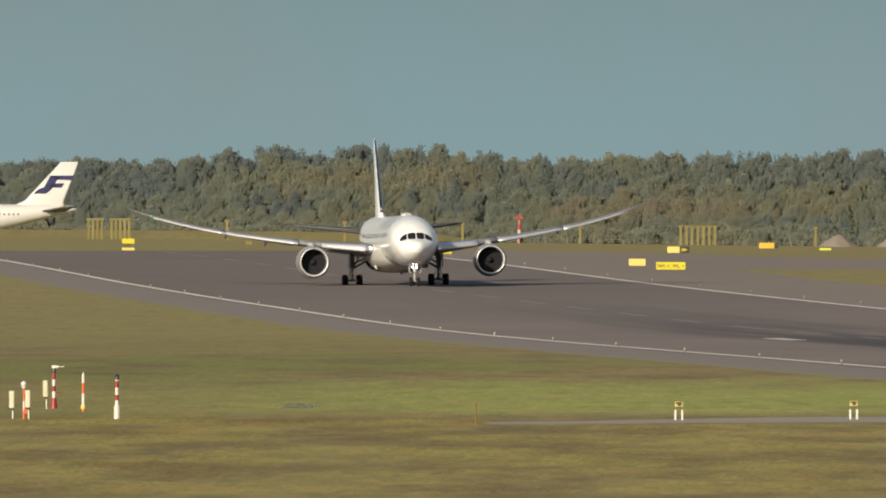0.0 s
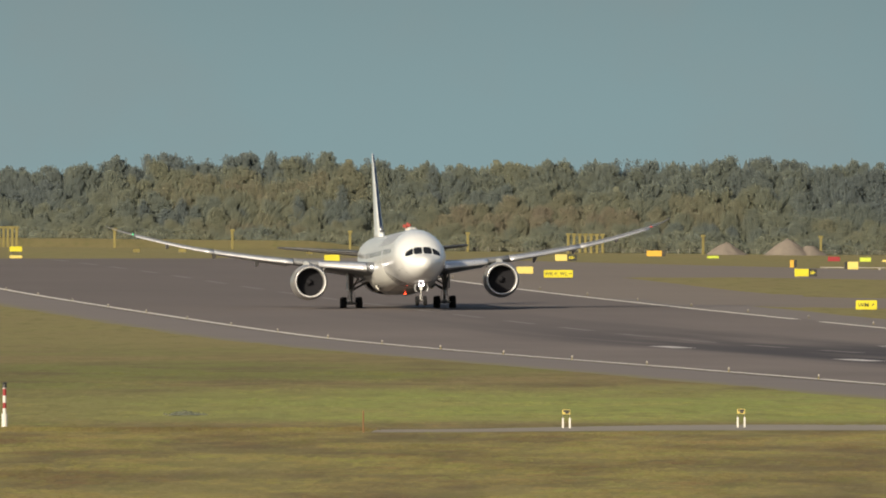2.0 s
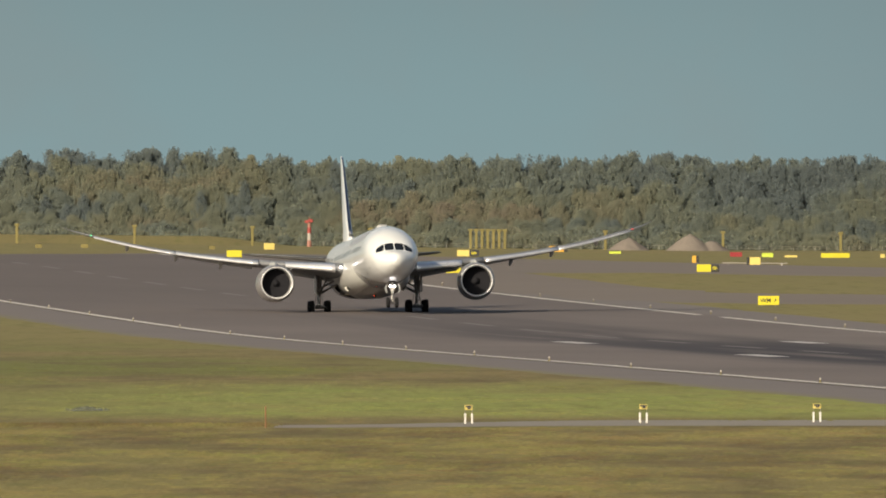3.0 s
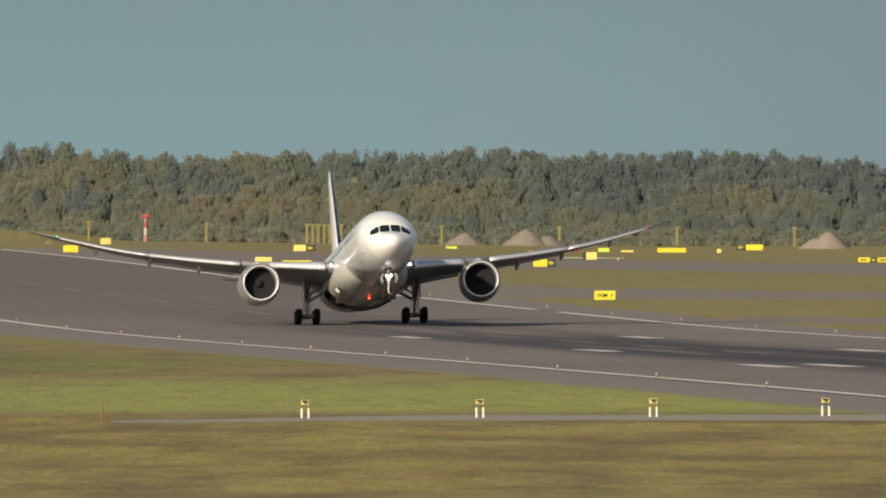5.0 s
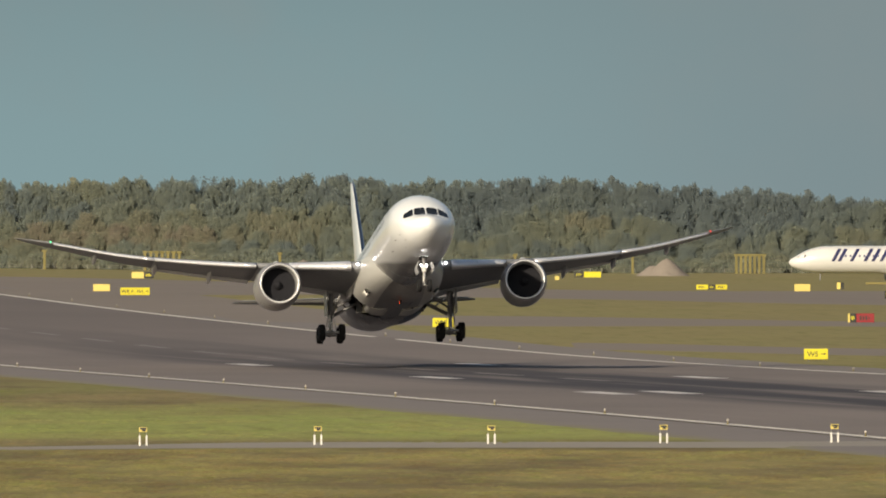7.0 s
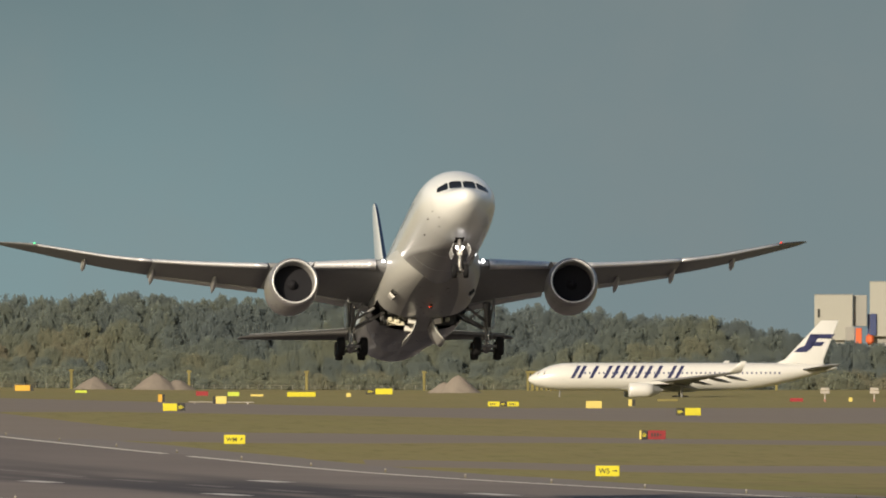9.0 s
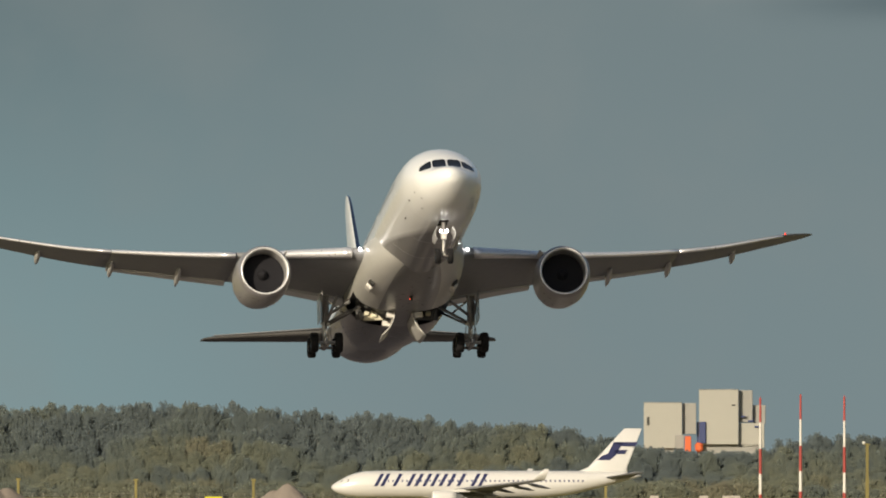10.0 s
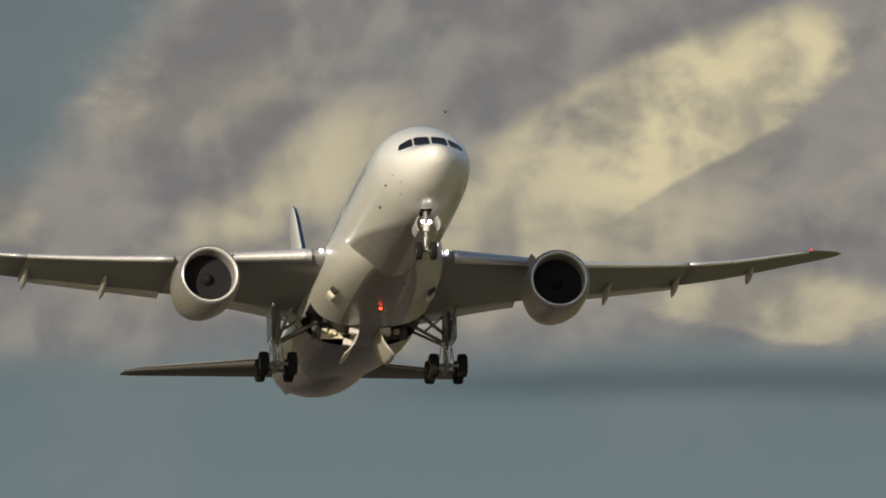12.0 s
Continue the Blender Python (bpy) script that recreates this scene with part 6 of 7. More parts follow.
def build_field_poles():
    W, R, K, O = M_WHITEP, M_REDP, M_BLACKP, M_ORANGE
    t, z = striped_pole("marker_pole", -16.3, 904, [(0.70, 0.15, 0.15, W), (0.26, 0.09, 0.09, W), (0.28, 0.09, 0.09, R), (0.36, 0.09, 0.09, W), (0.34, 0.09, 0.09, R), (0.05, 0.1, 0.1, W)],
                        "red and white striped pole with black lamp, in grass", "striped field poles")
    bm = bmesh.new()
    add_tube(bm, (0, 0, z), (0, 0, z + 0.22), 0.12, 0.10, 12)
    add_tube(bm, (0, 0, z + 0.2), (0, 0, z + 0.27), 0.16, 0.05, 12)
    part("lamp_head", bm, K, t, "black lamp head")
    t, z = striped_pole("marker_pole", -20.4, 948, [(0.60, 0.20, 0.13, R), (0.34, 0.09, 0.09, W), (0.28, 0.09, 0.09, R), (0.34, 0.09, 0.09, W), (0.36, 0.09, 0.09, R)],
                        "red and white striped pole with a wind vane", "striped field poles")
    bm = bmesh.new()
    add_tube(bm, (0, 0, z), (0, 0, z + 0.2), 0.13, 0.10, 12)
    part("lamp_head", bm, K, t, "black lamp head")
    bm = bmesh.new()
    add_tube(bm, (-0.12, 0, z + 0.28), (0.55, 0, z + 0.33), 0.03, 0.015, 8)
    add_box(bm, -0.12, 0.22, -0.012, 0.012, z + 0.24, z + 0.38, 0.004)
    add_tube(bm, (0, 0, z + 0.15), (0, 0, z + 0.32), 0.02, 0.02, 8)
    part("wind_vane", bm, W, t, "small white wind vane")
    t, z = striped_pole("marker_pole", -18.6, 935, [(0.16, 0.09, 0.06, O), (0.22, 0.13, 0.13, M_CREAM), (0.60, 0.075, 0.075, W), (0.52, 0.075, 0.075, O), (0.42, 0.075, 0.07, W), (0.14, 0.07, 0.02, W)],
                        "slim white pole with an orange band", "striped field poles")
    t, z = striped_pole("marker_pole", -20.7, 893, [(0.50, 0.07, 0.06, O), (0.55, 0.05, 0.05, W), (0.62, 0.05, 0.05, O)], "orange and white pole with a white dome", "striped field poles")
    bm = bmesh.new()
    bmesh.ops.create_uvsphere(bm, u_segments=14, v_segments=10, radius=0.15, matrix=Matrix.Translation((0, 0, z + 0.22)))
    add_tube(bm, (0, 0, z), (0, 0, z + 0.12), 0.09, 0.12, 12)
    part("dome", bm, W, t, "white dome")
    bm = bmesh.new()
    add_box(bm, -0.02, 0.2, -0.1, 0.1, 0.42, 0.66, 0.02)
    part("junction_box", bm, O, t)
    for x, y in ((-21.4, 897), (-20.68, 900), (-20.85, 948)):
        t = thing("field_cabinet", pose(x, y, stand(x, y), 0, 0, 10), "narrow cream equipment box on a post", "equipment box", "white field boxes")
        bm = bmesh.new()
        add_box(bm, -0.10, 0.10, -0.28, 0.28, 0.62, 1.48, 0.03)
        b = part("body", bm, M_PALE, t)
        bm = bmesh.new()
        add_box(bm, 0.101, 0.112, -0.24, 0.24, 0.67, 1.43, 0.004)
        part("door", bm, M_PALE, b)
        bm = bmesh.new()
        add_tube(bm, (0.06, 0, -0.1), (0.06, 0, 0.64), 0.035, 0.035, 8)
        part("post", bm, M_WHITEP, t)
        bm = bmesh.new()
        add_box(bm, 0.0, 0.1, -0.06, 0.06, 0.52, 0.62, 0.01)
        part("gland", bm, K, t)
    t, z = striped_pole("orange_stake", 1.6, 882, [(1.05, 0.045, 0.04, M_STAKE), (0.06, 0.04, 0.02, M_STAKE)], "weathered orange stake in the grass", category="stake")
    # pairs of white posts with a small sign on top, along the service track
    t = thing("reflector_stand", pose(0, 900, 0.2), "pair of short white posts under a small sign", "marker", "white marker stands")
    for dx in (-0.17, 0.17):
        bm = bmesh.new()
        add_box(bm, dx - 0.05, dx + 0.05, -0.05, 0.05, -0.05, 0.53, 0.012)
        part("post", bm, M_WHITEP, t)
        bm = bmesh.new()
        add_tube(bm, (dx, 0, 0.52), (dx, 0, 0.74), 0.012, 0.012, 6)
        part("stem", bm, M_STRUT, t)
    bm = bmesh.new()
    add_box(bm, -0.20, 0.20, -0.04, 0.04, 0.70, 0.95, 0.015)
    p = part("sign", bm, M_CREAM, t, "small pale yellow sign with a dark mark")
    bm = bmesh.new()
    add_box(bm, -0.16, 0.16, -0.047, -0.038, 0.83, 0.92)
    add_box(bm, -0.06, 0.12, -0.046, -0.038, 0.74, 0.826)
    part("dark_mark", bm, M_BLACKP, p)
    spots = [(11.7 + 8.74 * k, 897 + 3.0 * k) for k in range(6)]
    t.matrix_basis = pose(*spots[0], stand(*spots[0]))
    for x, y in spots[1:]:
        copy_thing(t, pose(x, y, stand(x, y)))


def build_edge_lights():
    t = thing("runway_light", pose(0, 0, 0), "small white runway edge light on a stem", "light", "runway edge lights")
    bm = bmesh.new()
    add_tube(bm, (0, 0, 0.0), (0, 0, 0.05), 0.10, 0.09, 12)
    part("base", bm, M_POSTY, t)
    bm = bmesh.new()
    add_tube(bm, (0, 0, 0.05), (0, 0, 0.19), 0.03, 0.03, 8)
    part("stem", bm, M_POSTY, t)
    bm = bmesh.new()
    add_lathe(bm, [(0.18, 0.05), (0.20, 0.07), (0.27, 0.065), (0.31, 0.04), (0.32, 0.0)], Matrix.Rotation(radians(-90), 4, "Y"), 14)
    part("lens", bm, M_CHALK, t, "pale glass lens", smooth=True)
    spots = [on_run(57.7 * n, w, 0.05) for w in (-0.1, RUN_W + 2.0) for n in range(-11, 19)]
    t.matrix_basis = Matrix.Translation(spots[0])
    for p in spots[1:]:
        copy_thing(t, Matrix.Translation(p))


def yellow_post(h, w=0.27):
    t = thing("light_mast", pose(0, 3950, 0), "dull yellow approach-light mast before the forest", "mast", "yellow masts")
    bm = bmesh.new()
    add_box(bm, -w, w, -w, w, -0.3, h - 0.35, 0.05)
    part("shaft", bm, M_POSTY, t)
    bm = bmesh.new()
    add_box(bm, -w * 1.9, w * 1.9, -w * 1.15, w * 1.15, h - 0.45, h, 0.04)
    part("head", bm, M_POSTY, t)
    return t


def build_far_masts():
    t = yellow_post(4.3)
    first = True
    for k in range(12):
        x = -47.15 + 25.71 * k
        xs = [x] if k not in (4, 9) else [x + d * (1.25 if k == 4 else 1.0) for d in (-3.0, -2.0, -1.0, 0.0, 1.0, 2.0, 3.0)]
        for q in xs:
            m = pose(q, 3950, land(q, 3950))
            if first:
                t.matrix_basis, first = m, False
            else:
                copy_thing(t, m)
    for x0, n in ((-77.0, 4), (-72.0, 5)):
        for k in range(n):
            copy_thing(t, pose(x0 + k * 0.95, 3930, land(x0, 3930) + 0.2))
    R, W, O = M_HAZED, M_CHALK, M_HAZED
    t, z = striped_pole("antenna_mast", 16.7, 3950, [(1.4, 0.5, 0.45, O), (1.6, 0.42, 0.4, W), (1.2, 0.40, 0.38, M_MASTR), (1.0, 0.36, 0.34, O)], "red and white antenna mast with a bulky head", category="mast")
    bm = bmesh.new()
    add_box(bm, -0.95, -0.1, -0.3, 0.3, z, z + 0.6, 0.1)
    add_box(bm, 0.0, 0.8, -0.3, 0.3, z + 0.1, z + 0.8, 0.1)
    add_tube(bm, (0, 0, z + 0.5), (0.1, 0, z + 1.1), 0.25, 0.10, 10)
    part("antenna_head", bm, M_MASTR, t, "red antenna head")
    # tall striped masts and low lamps beside the works
    for x, top in ((242.42, 20.9), (250.35, 21.5), (259.0, 21.2), (268.3, 27.4)):
        spans = [4.1, 5.2, 5.0, 4.0]                # painted bands from the top down
        while sum(spans) < top - 5:
            spans.append(5.0)
        spans.append(top - sum(spans))
        bands = [(h, 0.22 + 0.03 * k, 0.19 + 0.03 * k, M_MASTR if k % 2 == 0 else M_WHITEP) for k, h in enumerate(spans)]
        t, z = striped_pole("striped_mast", x, 3552, bands[::-1], "tall red and white striped mast", "striped masts", category="mast")
        bm = bmesh.new()
        add_tube(bm, (0, 0, z), (0, 0, z + 0.55), 0.20, 0.22, 8)
        add_tube(bm, (0, 0, z + 0.55), (0, 0, z + 0.9), 0.16, 0.08, 8)
        part("lamp", bm, M_MASTR, t, "red obstruction lamp")
    h = 10.1 - land(263.2, 3552)
    t = thing("lamp_mast", pose(263.5, 3552, land(263.2, 3552)), "tall dull yellow mast with a white lamp on its arm", "mast")
    bm = bmesh.new()
    add_box(bm, -0.34, 0.34, -0.3, 0.3, -0.3, h * 0.45, 0.05)
    add_box(bm, -0.27, 0.27, -0.24, 0.24, h * 0.45 - 0.02, h, 0.05)
    part("shaft", bm, M_POSTY, t)
    bm = bmesh.new()
    add_box(bm, -0.75, 0.6, -0.12, 0.12, h - 0.30, h - 0.12, 0.03)
    part("arm", bm, M_POSTY, t)
    bm = bmesh.new()
    add_box(bm, -0.95, -0.45, -0.25, 0.15, h - 0.10, h + 0.40, 0.08)
    part("lamp_head", bm, M_WHITEP, t, "white lamp head")
    for x in (209.2, 218.4, 222.7, 224.4):
        t, z = striped_pole("lamp_post", x, 3355, [(0.5, 0.22, 0.18, R), (1.0, 0.14, 0.14, W)], "short white lamp post with a boxy head", "short lamp posts", category="lamp post")
        bm = bmesh.new()
        add_box(bm, -0.85, 0.85, -0.3, 0.3, z, z + 0.55, 0.05)
        add_box(bm, -0.8, 0.8, -0.3, 0.3, z + 0.6, z + 1.1, 0.05)
        part("lamp_head", bm, W, t, "white boxy lamp head")


def build_heaps():
    """Rough cones of sand and gravel with slumped flanks."""
    rows = [(86.2, 3940, 3.2, 9.6, [(0, 0, 1.0, 1.0)], "brown cone of sand before the forest"), (100.9, 3945, 4.2, 13.0, [(-1.2, 0, 1.0, 0.85), (3.6, 0.5, 0.66, 0.62)], "double heap of grey gravel before the forest"),
            (161.0, 3840, 4.3, 12.4, [(0.4, 0, 1.0, 0.8), (-2.6, 0.3, 0.66, 0.6)], "pale grey gravel heap with a notched top"), (154.0, 2228, 0.55, 3.4, [(0, 0, 1, 1)], "low dark heap of soil on the grass")]
    for idx, (x, y, h, w, cones, label) in enumerate(rows):
        n = 44
        verts, faces = [], []
        for j in range(n + 1):
            for i in range(n + 1):
                px, py = (i / n - 0.5) * w * 1.3, (j / n - 0.5) * w * 1.1
                z = 0.0
                for cx, cy, ch, cr in cones:
                    d = math.hypot(px - cx, py - cy) / (w * 0.5 * cr)
                    z = max(z, h * ch * max(0, 1 - d) ** 1.05 - 0.10 * h * math.exp(-30 * d * d))
                if z > 0:
                    z += 0.16 * h / 4 * noise.fractal(Vector((px * 0.6, py * 0.6, idx * 5.0)), 0.8, 2.0, 4)
                verts.append((px, py, max(z, -0.05) - 0.04))
        for j in range(n):
            for i in range(n):
                a = j * (n + 1) + i
                if max(verts[q][2] for q in (a, a + 1, a + n + 1, a + n + 2)) > -0.03:
                    faces.append((a, a + 1, a + n + 2, a + n + 1))
        ob = mesh_object("sand_mound", verts, faces, M_SAND if idx != 3 else M_BARK, smooth=True)
        ob.matrix_basis = pose(x, y, land(x, y))
        tagged(ob, label, "heap", "gravel heaps")


def build_fence():
    """Low wire fence along the foot of the forest."""
    t = thing("wire_fence", pose(55, 3962, 0), "low pale wire fence before the forest", "fence")
    last = None
    for k in range(78):
        x = -40 + 2.45 * k
        z = land(55 + x, 3962)
        bm = bmesh.new()
        add_tube(bm, (x, 0, z - 0.2), (x, 0, z + 1.15), 0.06, 0.05, 6)
        part("post", bm, M_FENCE, t)
        if last:
            for h in (0.55, 1.05):
                bm = bmesh.new()
                add_tube(bm, (last[0], 0.02, last[1] + h), (x, 0.02, z + h), 0.02, 0.02, 4)
                part("wire", bm, M_FENCE, t)
        last = (x, z)


def build_works():
    """Blocky industrial building beyond the trees, clad in pale panels."""
    t = thing("industrial_building", pose(278.96, 4300, land(279, 4300), 0, 0, -3.7), "blocky pale concrete works with orange and blue fittings", "building")

    def block(name, x0, x1, z0, z1, d0, d1, mat, label="", bevel=0.12):
        bm = bmesh.new()
        add_box(bm, x0, x1, d0, d1, z0, z1, bevel)
        return part(name, bm, mat, t, label)
    block("hall", -13.3, -4.17, 10.68, 21.56, 0, 14, M_CONC, "pale clad hall")
    # the side bays' greyer tone holds the shade of the right faces
    block("shaded_side_bay", -4.09, -0.81, 14.04, 21.49, 1.5, 13, M_CONC2, "clad bay in a greyer tone for the shaded side")
    block("hall", -0.13, 9.27, 11.62, 24.65, -1.5, 15, M_CONC, "taller pale clad hall")
    block("shaded_side_bay", 9.35, 12.63, 16.86, 24.58, 0.5, 14, M_CONC2, "clad bay in a greyer tone for the shaded side")
    block("shaded_side_bay", 12.7, 15.72, 16.59, 21.02, 2.0, 12, M_CONC2, "clad bay in a greyer tone for the shaded side")
    block("lower_bay", 9.35, 15.45, 10.81, 16.72, 0.0, 14, M_CONC, "lower clad bay")
    block("base", -12.63, -3.76, -3.97, 10.8, 1, 13.5, M_CONC2, "grey base storey")
    block("base", -0.27, 15.05, -3.97, 11.75, 0, 13.5, M_CONC2, "grey base storey")
    block("lower_bay", -5.91, -3.7, 10.61, 13.9, -0.6, -0.05, M_CONC2, "grey annex")
    block("service_core", -0.67, 1.61, -3.97, 16.99, 3, 10, M_BLUEP, "dark blue service core")
    block("chute", -3.49, -2.02, -3.97, 13.63, -2.0, -0.6, M_ORANGE, "bright orange chute")
    block("hopper", -1.07, 0.81, 9.87, 12.15, -2.2, -0.4, M_ORANGE, "bright orange hopper", 0.5)
    block("small_window", -12.56, -11.96, 16.19, 18.2, -0.12, 0.05, M_BLACKP, "dark window", 0.0)
    block("small_window", 7.66, 8.47, 20.82, 21.16, -1.62, -1.45, M_BLACKP, "dark window", 0.0)
    for a, b, c in ((9.81, 11.02, 18.47), (13.03, 14.51, 16.05), (11.56, 12.9, 17.39)):
        block("pipe", a, b, c - 0.43, c, -0.5, 0.6, M_BLUEP, "dark pipe", 0.1)
    block("core_front", -0.10, 1.50, 11.9, 17.05, -2.0, -1.55, M_BLUEP, "dark blue stair core")
    for x, z0, z1, d in ((-13.34, 21.5, 21.68, -0.1), (-0.17, 24.58, 24.78, -1.6)):
        block("coping", x, x + (9.2 if x < -5 else 9.5), z0, z1, d, d + 14, M_CONC2, "thin grey roof coping", 0.03)


def build_bird():
    t = thing("bird", pose(57, 800, 37), "small dark bird in flight against the clouds", "bird")
    bm = bmesh.new()
    add_lathe(bm, [(-0.13, 0.0), (-0.10, 0.022), (-0.02, 0.042), (0.06, 0.036), (0.10, 0.02), (0.14, 0.0)], Matrix.Identity(4), 10)
    part("body", bm, M_BIRD, t, smooth=True)
    for sd in (1, -1):
        bm, rings = bmesh.new(), []
        for y, x, c, z in ((0.02, 0.05, 0.10, 0.01), (0.10, 0.06, 0.09, 0.07), (0.20, 0.01, 0.03, 0.09)):
            rings.append([Vector((x, sd * y, z)), Vector((x - c * 0.5, sd * y, z + 0.008)), Vector((x - c, sd * y, z)), Vector((x - c * 0.5, sd * y, z - 0.004))])
        add_loft(bm, rings)
        part("wing", bm, M_BIRD, t)
    bm = bmesh.new()
    add_loft(bm, [[Vector((x, y, z)) for y, z in ((-w, 0), (0, 0.006), (w, 0), (0, -0.004))] for x, w in ((-0.10, 0.015), (-0.19, 0.035))])
    part("tail", bm, M_BIRD, t)
    return t


def build_clump():
    """A clump of tall dark weeds standing alone in the grass."""
    x, y = -7.7, 953
    plants = [("bush", x + 0.25 * k, y + 0.2 * (k % 2), land(x, y) - 0.05, 0.34 - 0.05 * abs(k), 0.45) for k in (-1, 0, 1)]
    V, F, T, MI, NN = forest_arrays(8, plants)
    V[:, 2] = land(x, y) + (V[:, 2] - land(x, y)) * 0.6
    stuff_mesh("weed_clump", (V, F, T, MI, NN), (M_LEAF, M_BARK, M_CROWN), "dark clump of tall weeds in the grass", "weeds")


def build_tufts():
    """Low tussocks over the near field: fans of short blades, thicker where the turf was not mown."""
    rs = np.random.RandomState(21)
    V, F, NN = [], [], []
    base = 0
    for y0, y1, count in ((680, 800, 6500), (800, 895, 7500), (895, 1010, 5000), (1010, 1230, 4500)):
        ys = rs.uniform(y0, y1, count)
        xs = ys * rs.uniform(math.tan(radians(-1.5)), math.tan(radians(3.3)), count)
        for x, y in zip(xs, ys):
            w = (x - RUN_0.x) * RUN_V.x + (y - RUN_0.y) * RUN_V.y
            thickness = noise.noise(Vector((x * 0.12, y * 0.04, 4.0))) + 0.6 * noise.noise(Vector((x * 0.5, y * 0.15, 8.0)))
            on_track = x > 1.5 and 880 < y < 890 + 0.11 * x + 14
            if w > -12.0 or on_track or thickness < rs.uniform(-0.5, 0.25):
                continue
            n = 7
            tall = (0.10 if y < 890 else 0.07) * (0.7 + 0.9 * max(0.0, thickness)) * rs.uniform(0.6, 1.3)
            wide = rs.uniform(0.25, 0.75)
            z = land(x, y) - 0.02
            a = rs.rand(n) * 6.283
            r = wide * np.sqrt(rs.rand(n))
            fx, fy = x + r * np.cos(a), y + r * np.sin(a)
            hw = rs.uniform(0.07, 0.20, n)
            lean = np.c_[rs.normal(0, 0.08, n), rs.uniform(0.06, 0.30, n)]
            top = tall * rs.uniform(0.5, 1.1, n) * (1 - 0.5 * (r / wide) ** 2)
            V.append(np.stack([np.c_[fx - hw, fy, np.full(n, z)], np.c_[fx + hw, fy, np.full(n, z)], np.c_[fx + hw * 0.6 + lean[:, 0], fy + lean[:, 1], z + top],
                               np.c_[fx - hw * 0.6 + lean[:, 0], fy + lean[:, 1], z + top * 0.85]], axis=1).reshape(-1, 3))
            k = base + 4 * np.arange(n)[:, None]
            F.append(np.concatenate([k + np.array([[0, 1, 2]]), k + np.array([[0, 2, 3]])]))
            base += 4 * n
    for _ in range(900):                            # a ragged line of taller growth along the end of the track
        x = rs.uniform(-27, 2.0)
        y = 889 + 1.5 * rs.normal() - 0.05 * x
        n, z = 6, land(x, y) - 0.02
        fx, fy, hw, top = x + rs.normal(0, 0.3, n), y + rs.normal(0, 0.3, n), rs.uniform(0.03, 0.10, n), rs.uniform(0.06, 0.20, n)
        V.append(np.stack([np.c_[fx - hw, fy, np.full(n, z)], np.c_[fx + hw, fy, np.full(n, z)], np.c_[fx + hw * 0.5, fy - 0.04, z + top], np.c_[fx - hw * 0.5, fy - 0.04, z + top * 0.85]], axis=1).reshape(-1, 3))
        k = base + 4 * np.arange(n)[:, None]
        F.append(np.concatenate([k + np.array([[0, 1, 2]]), k + np.array([[0, 2, 3]])]))
        base += 4 * n
    V, F = np.concatenate(V), np.concatenate(F)
    NN = np.tile(np.array([[0.0, -0.12, 0.99]]), (len(V), 1))
    stuff_mesh("grass_tufts", (V, F, np.zeros(len(V)), np.zeros(len(F), int), NN), (M_TUFT,), "short uneven olive and straw grass tussocks", "grass")


build_tufts()
build_signs()
build_field_poles()
build_edge_lights()
build_far_masts()
build_heaps()
build_works()
build_fence()
bird = build_bird()
build_clump()

# seconds, place of the main wheels' axis, heading, pitch, bank
FLIGHT = [
    (0.0, -5.26, 1997.30, 5.49, 4.72, 0.45, 0.78),
    (0.5, -2.32, 1958.23, 5.35, 4.79, 0.51, 0.48),
    (1.0, 0.71, 1919.15, 5.15, 4.84, 0.53, 0.47),
    (1.5, 3.76, 1880.02, 4.90, 4.85, 0.96, 0.72),
    (2.0, 6.86, 1840.85, 4.82, 4.82, 1.37, 0.83),
    (2.5, 9.97, 1801.59, 4.57, 4.75, 1.93, 0.92),
    (3.0, 13.18, 1762.23, 4.48, 4.65, 2.45, 0.66),
    (5.0, 25.82, 1601.97, 4.31, 4.32, 6.19, 0.94),
    (5.5, 29.00, 1560.66, 4.53, 4.28, 7.06, 0.82),
    (6.0, 32.07, 1519.14, 5.04, 4.26, 7.84, 0.97),
    (6.5, 35.15, 1477.43, 5.77, 4.23, 8.43, 1.02),
    (7.0, 38.32, 1435.53, 6.86, 4.20, 8.91, 0.91),
    (9.0, 50.37, 1264.35, 15.12, 3.91, 12.17, 0.07),
    (9.5, 53.55, 1221.36, 18.54, 3.84, 12.48, 0.12),
    (10.0, 56.69, 1178.31, 22.49, 3.77, 12.61, 0.08),
    (10.5, 59.72, 1135.15, 26.80, 3.75, 12.83, -0.01),
    (11.0, 62.70, 1091.89, 31.43, 3.77, 12.98, -0.11),
    (11.5, 65.89, 1048.55, 36.33, 3.85, 13.07, -0.28),
    (12.0, 68.50, 1005.37, 41.63, 3.96, 12.99, -0.49),
]

# ---------------------------------------------------------------- what moves


def craft_pose(x, y, z, yaw, pitch, roll):
    return pose(x, y, z, 0, 0, yaw - 90) @ pose(0, 0, 0, 0, -pitch, 0) @ pose(0, 0, 0, roll, 0, 0)


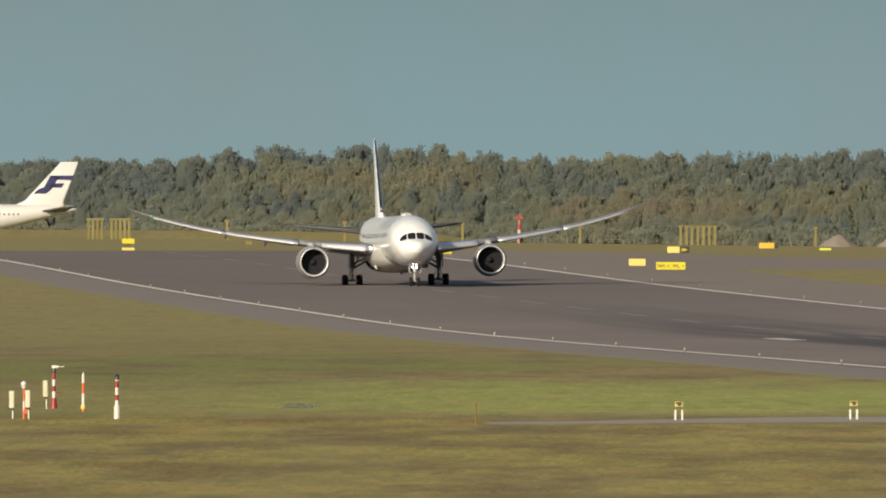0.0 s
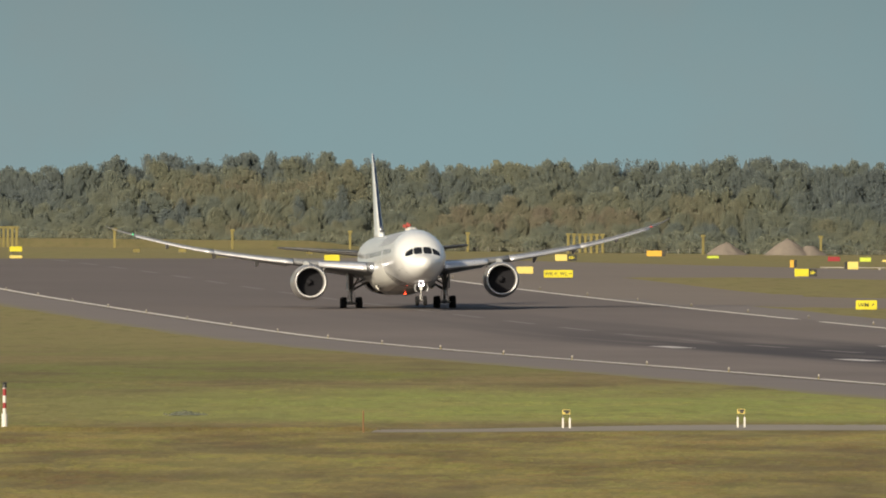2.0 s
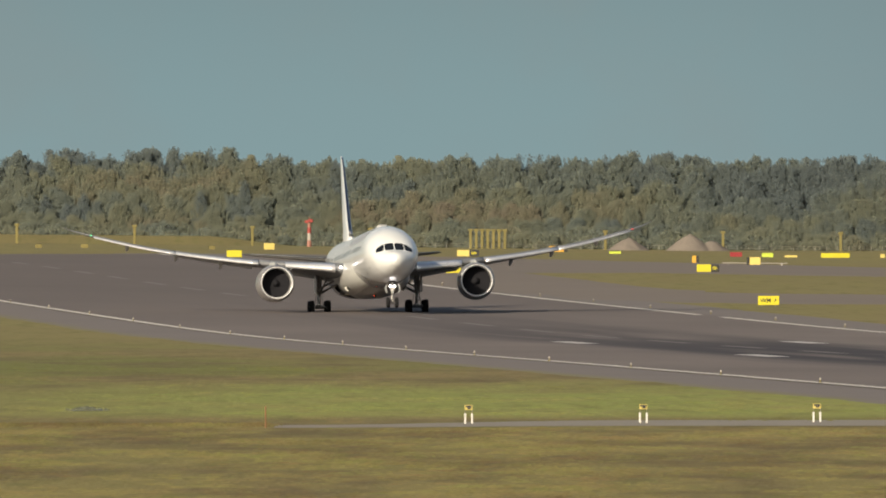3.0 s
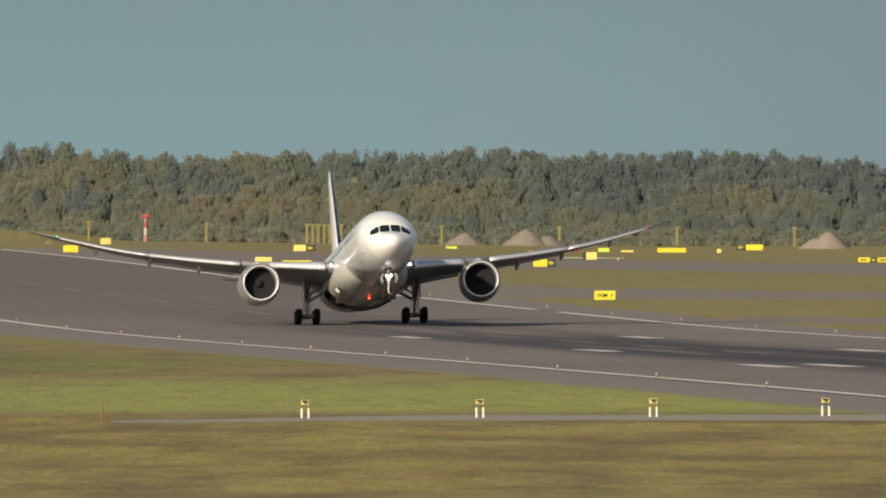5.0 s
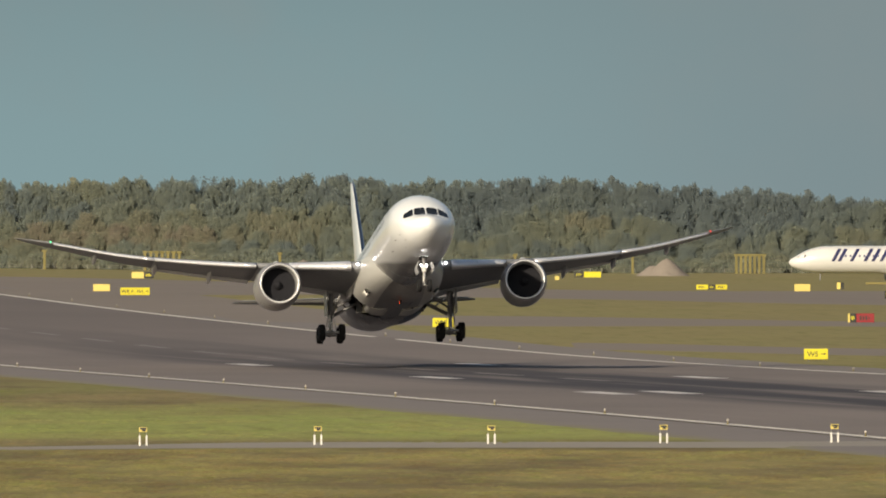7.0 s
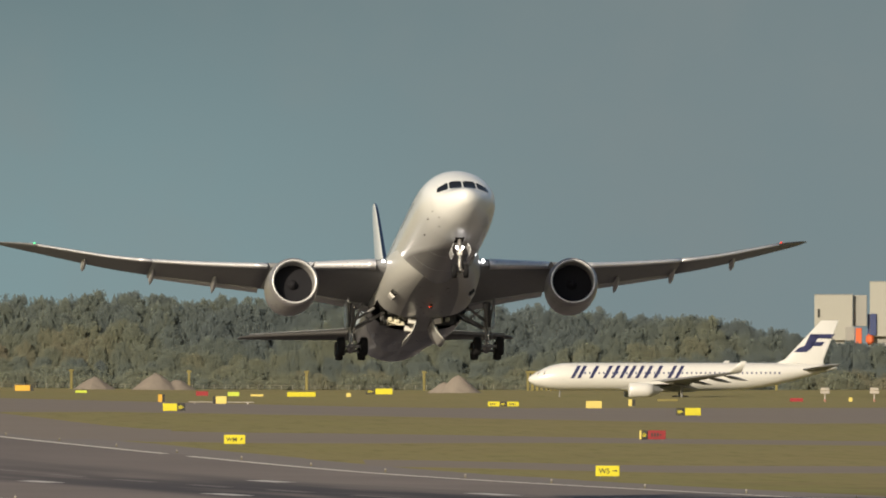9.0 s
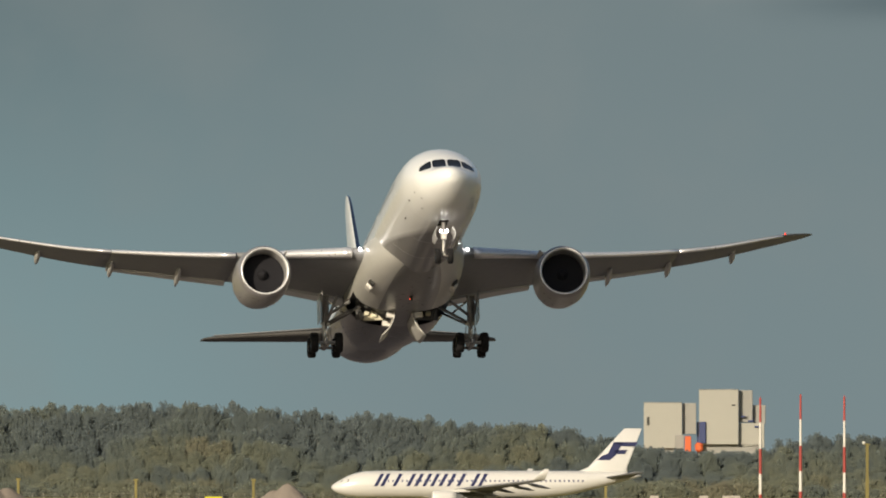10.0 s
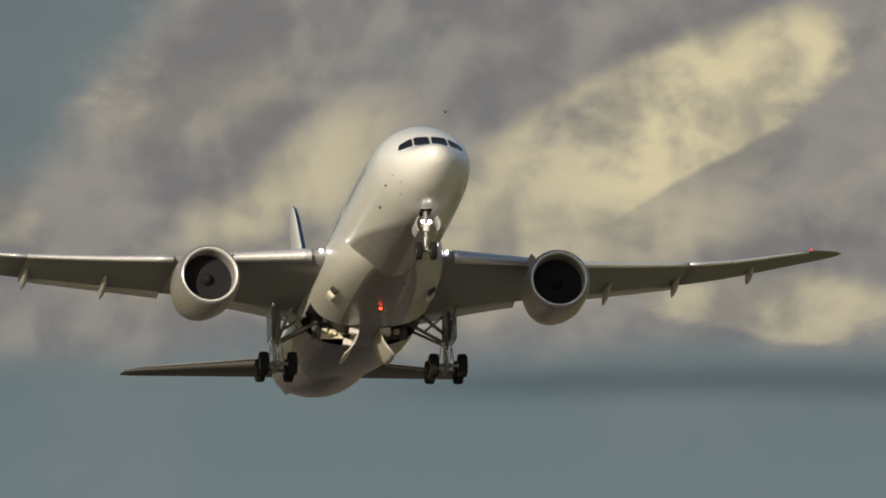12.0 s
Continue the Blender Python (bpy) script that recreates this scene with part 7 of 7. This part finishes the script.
def motions():
    walk(airliner, [(r[0], craft_pose(*r[1:])) for r in FLIGHT])
    for sd, door in doors:                          # the belly doors swing down after lift-off
        hinge = Matrix.Translation((0.0, sd * 0.58, -3.34))
        walk(door, [(0.0, hinge), (6.6, hinge), (7.3, hinge @ pose(0, 0, 0, -sd * 20)), (8.6, hinge @ pose(0, 0, 0, -sd * 82)), (12.0, hinge @ pose(0, 0, 0, -sd * 82))])
    *mains, nose = gear_legs
    walk(nose, [(0.0, pose(0, 0, 0)), (1.6, pose(0, 0, 0)), (4.0, pose(0, 0, -0.5)), (12.0, pose(0, 0, -0.5))])
    for leg in mains:                               # the legs stretch as the wheels leave the ground
        walk(leg, [(0.0, pose(0, 0, 0)), (5.3, pose(0, 0, 0)), (6.6, pose(0, 0, -0.50)), (12.0, pose(0, 0, -0.50))])
    for sd, lengths in wings:                       # the wings hang a little on the ground and bend up under load, more towards the tip
        at = [Matrix.Translation((0, sd * y, z)) for y, z in ((2.6, -0.9), (11.0, 0.13), (18.7, 1.52))]
        rows = [[] for _ in lengths]
        for t, bend in ((0.0, -0.85), (3.0, -0.80), (4.0, -0.1), (5.0, 0.62), (6.0, 0.56), (7.0, 0.50), (9.0, 0.90), (10.5, 0.65), (12.0, 0.38)):
            m = Matrix.Identity(4)
            for k, pivot in enumerate(at):
                m = m @ pivot @ pose(0, 0, 0, sd * 0.506 * bend) @ pivot.inverted()
                rows[k].append((t, m.copy()))
        for ob, r in zip(lengths, rows):
            walk(ob, r)
    turns = [(0.0, 180)]                # the beacon's lamp sweeps round to the front now and then
    for t in (2.0, 3.5, 5.0, 7.6, 8.6, 10.55, 11.98):
        turns += [(t - 0.35, 180), (t - 0.2, 110), (t - 0.09, 30), (t + 0.09, -30), (t + 0.2, -110), (t + 0.35, -180)] if t < 11.9 else [(t - 0.35, 180), (t - 0.2, 110), (t - 0.09, 30), (12.0, 0)]
    walk(beacons[0], [(t, pose(7.4, 0, 0, 0, 0, a)) for t, a in turns])
    walk(bird, [(t, pose(x, 800, z, 0, roll, 70)) for t, x, z, roll in ((0.0, 57.0, 37.0, 0), (10.8, 57.0, 37.6, 0), (11.2, 57.65, 38.5, 20), (11.4, 58.2, 39.0, -15), (11.6, 58.45, 39.4, 15), (11.8, 57.8, 40.3, -25), (12.0, 58.25, 43.2, 10))])
    walk(jet_near, [(0.0, pose(249.1, 3705, -3.60, 0, 0, 180)), (12.0, pose(185.0, 3705, -3.60, 0, 0, 180))])
    walk(jet_far, [(0.0, pose(-107.5, 3705, -0.28, 0, 0, 180)), (12.0, pose(-177.4, 3705, -0.28, 0, 0, 180))])


motions()
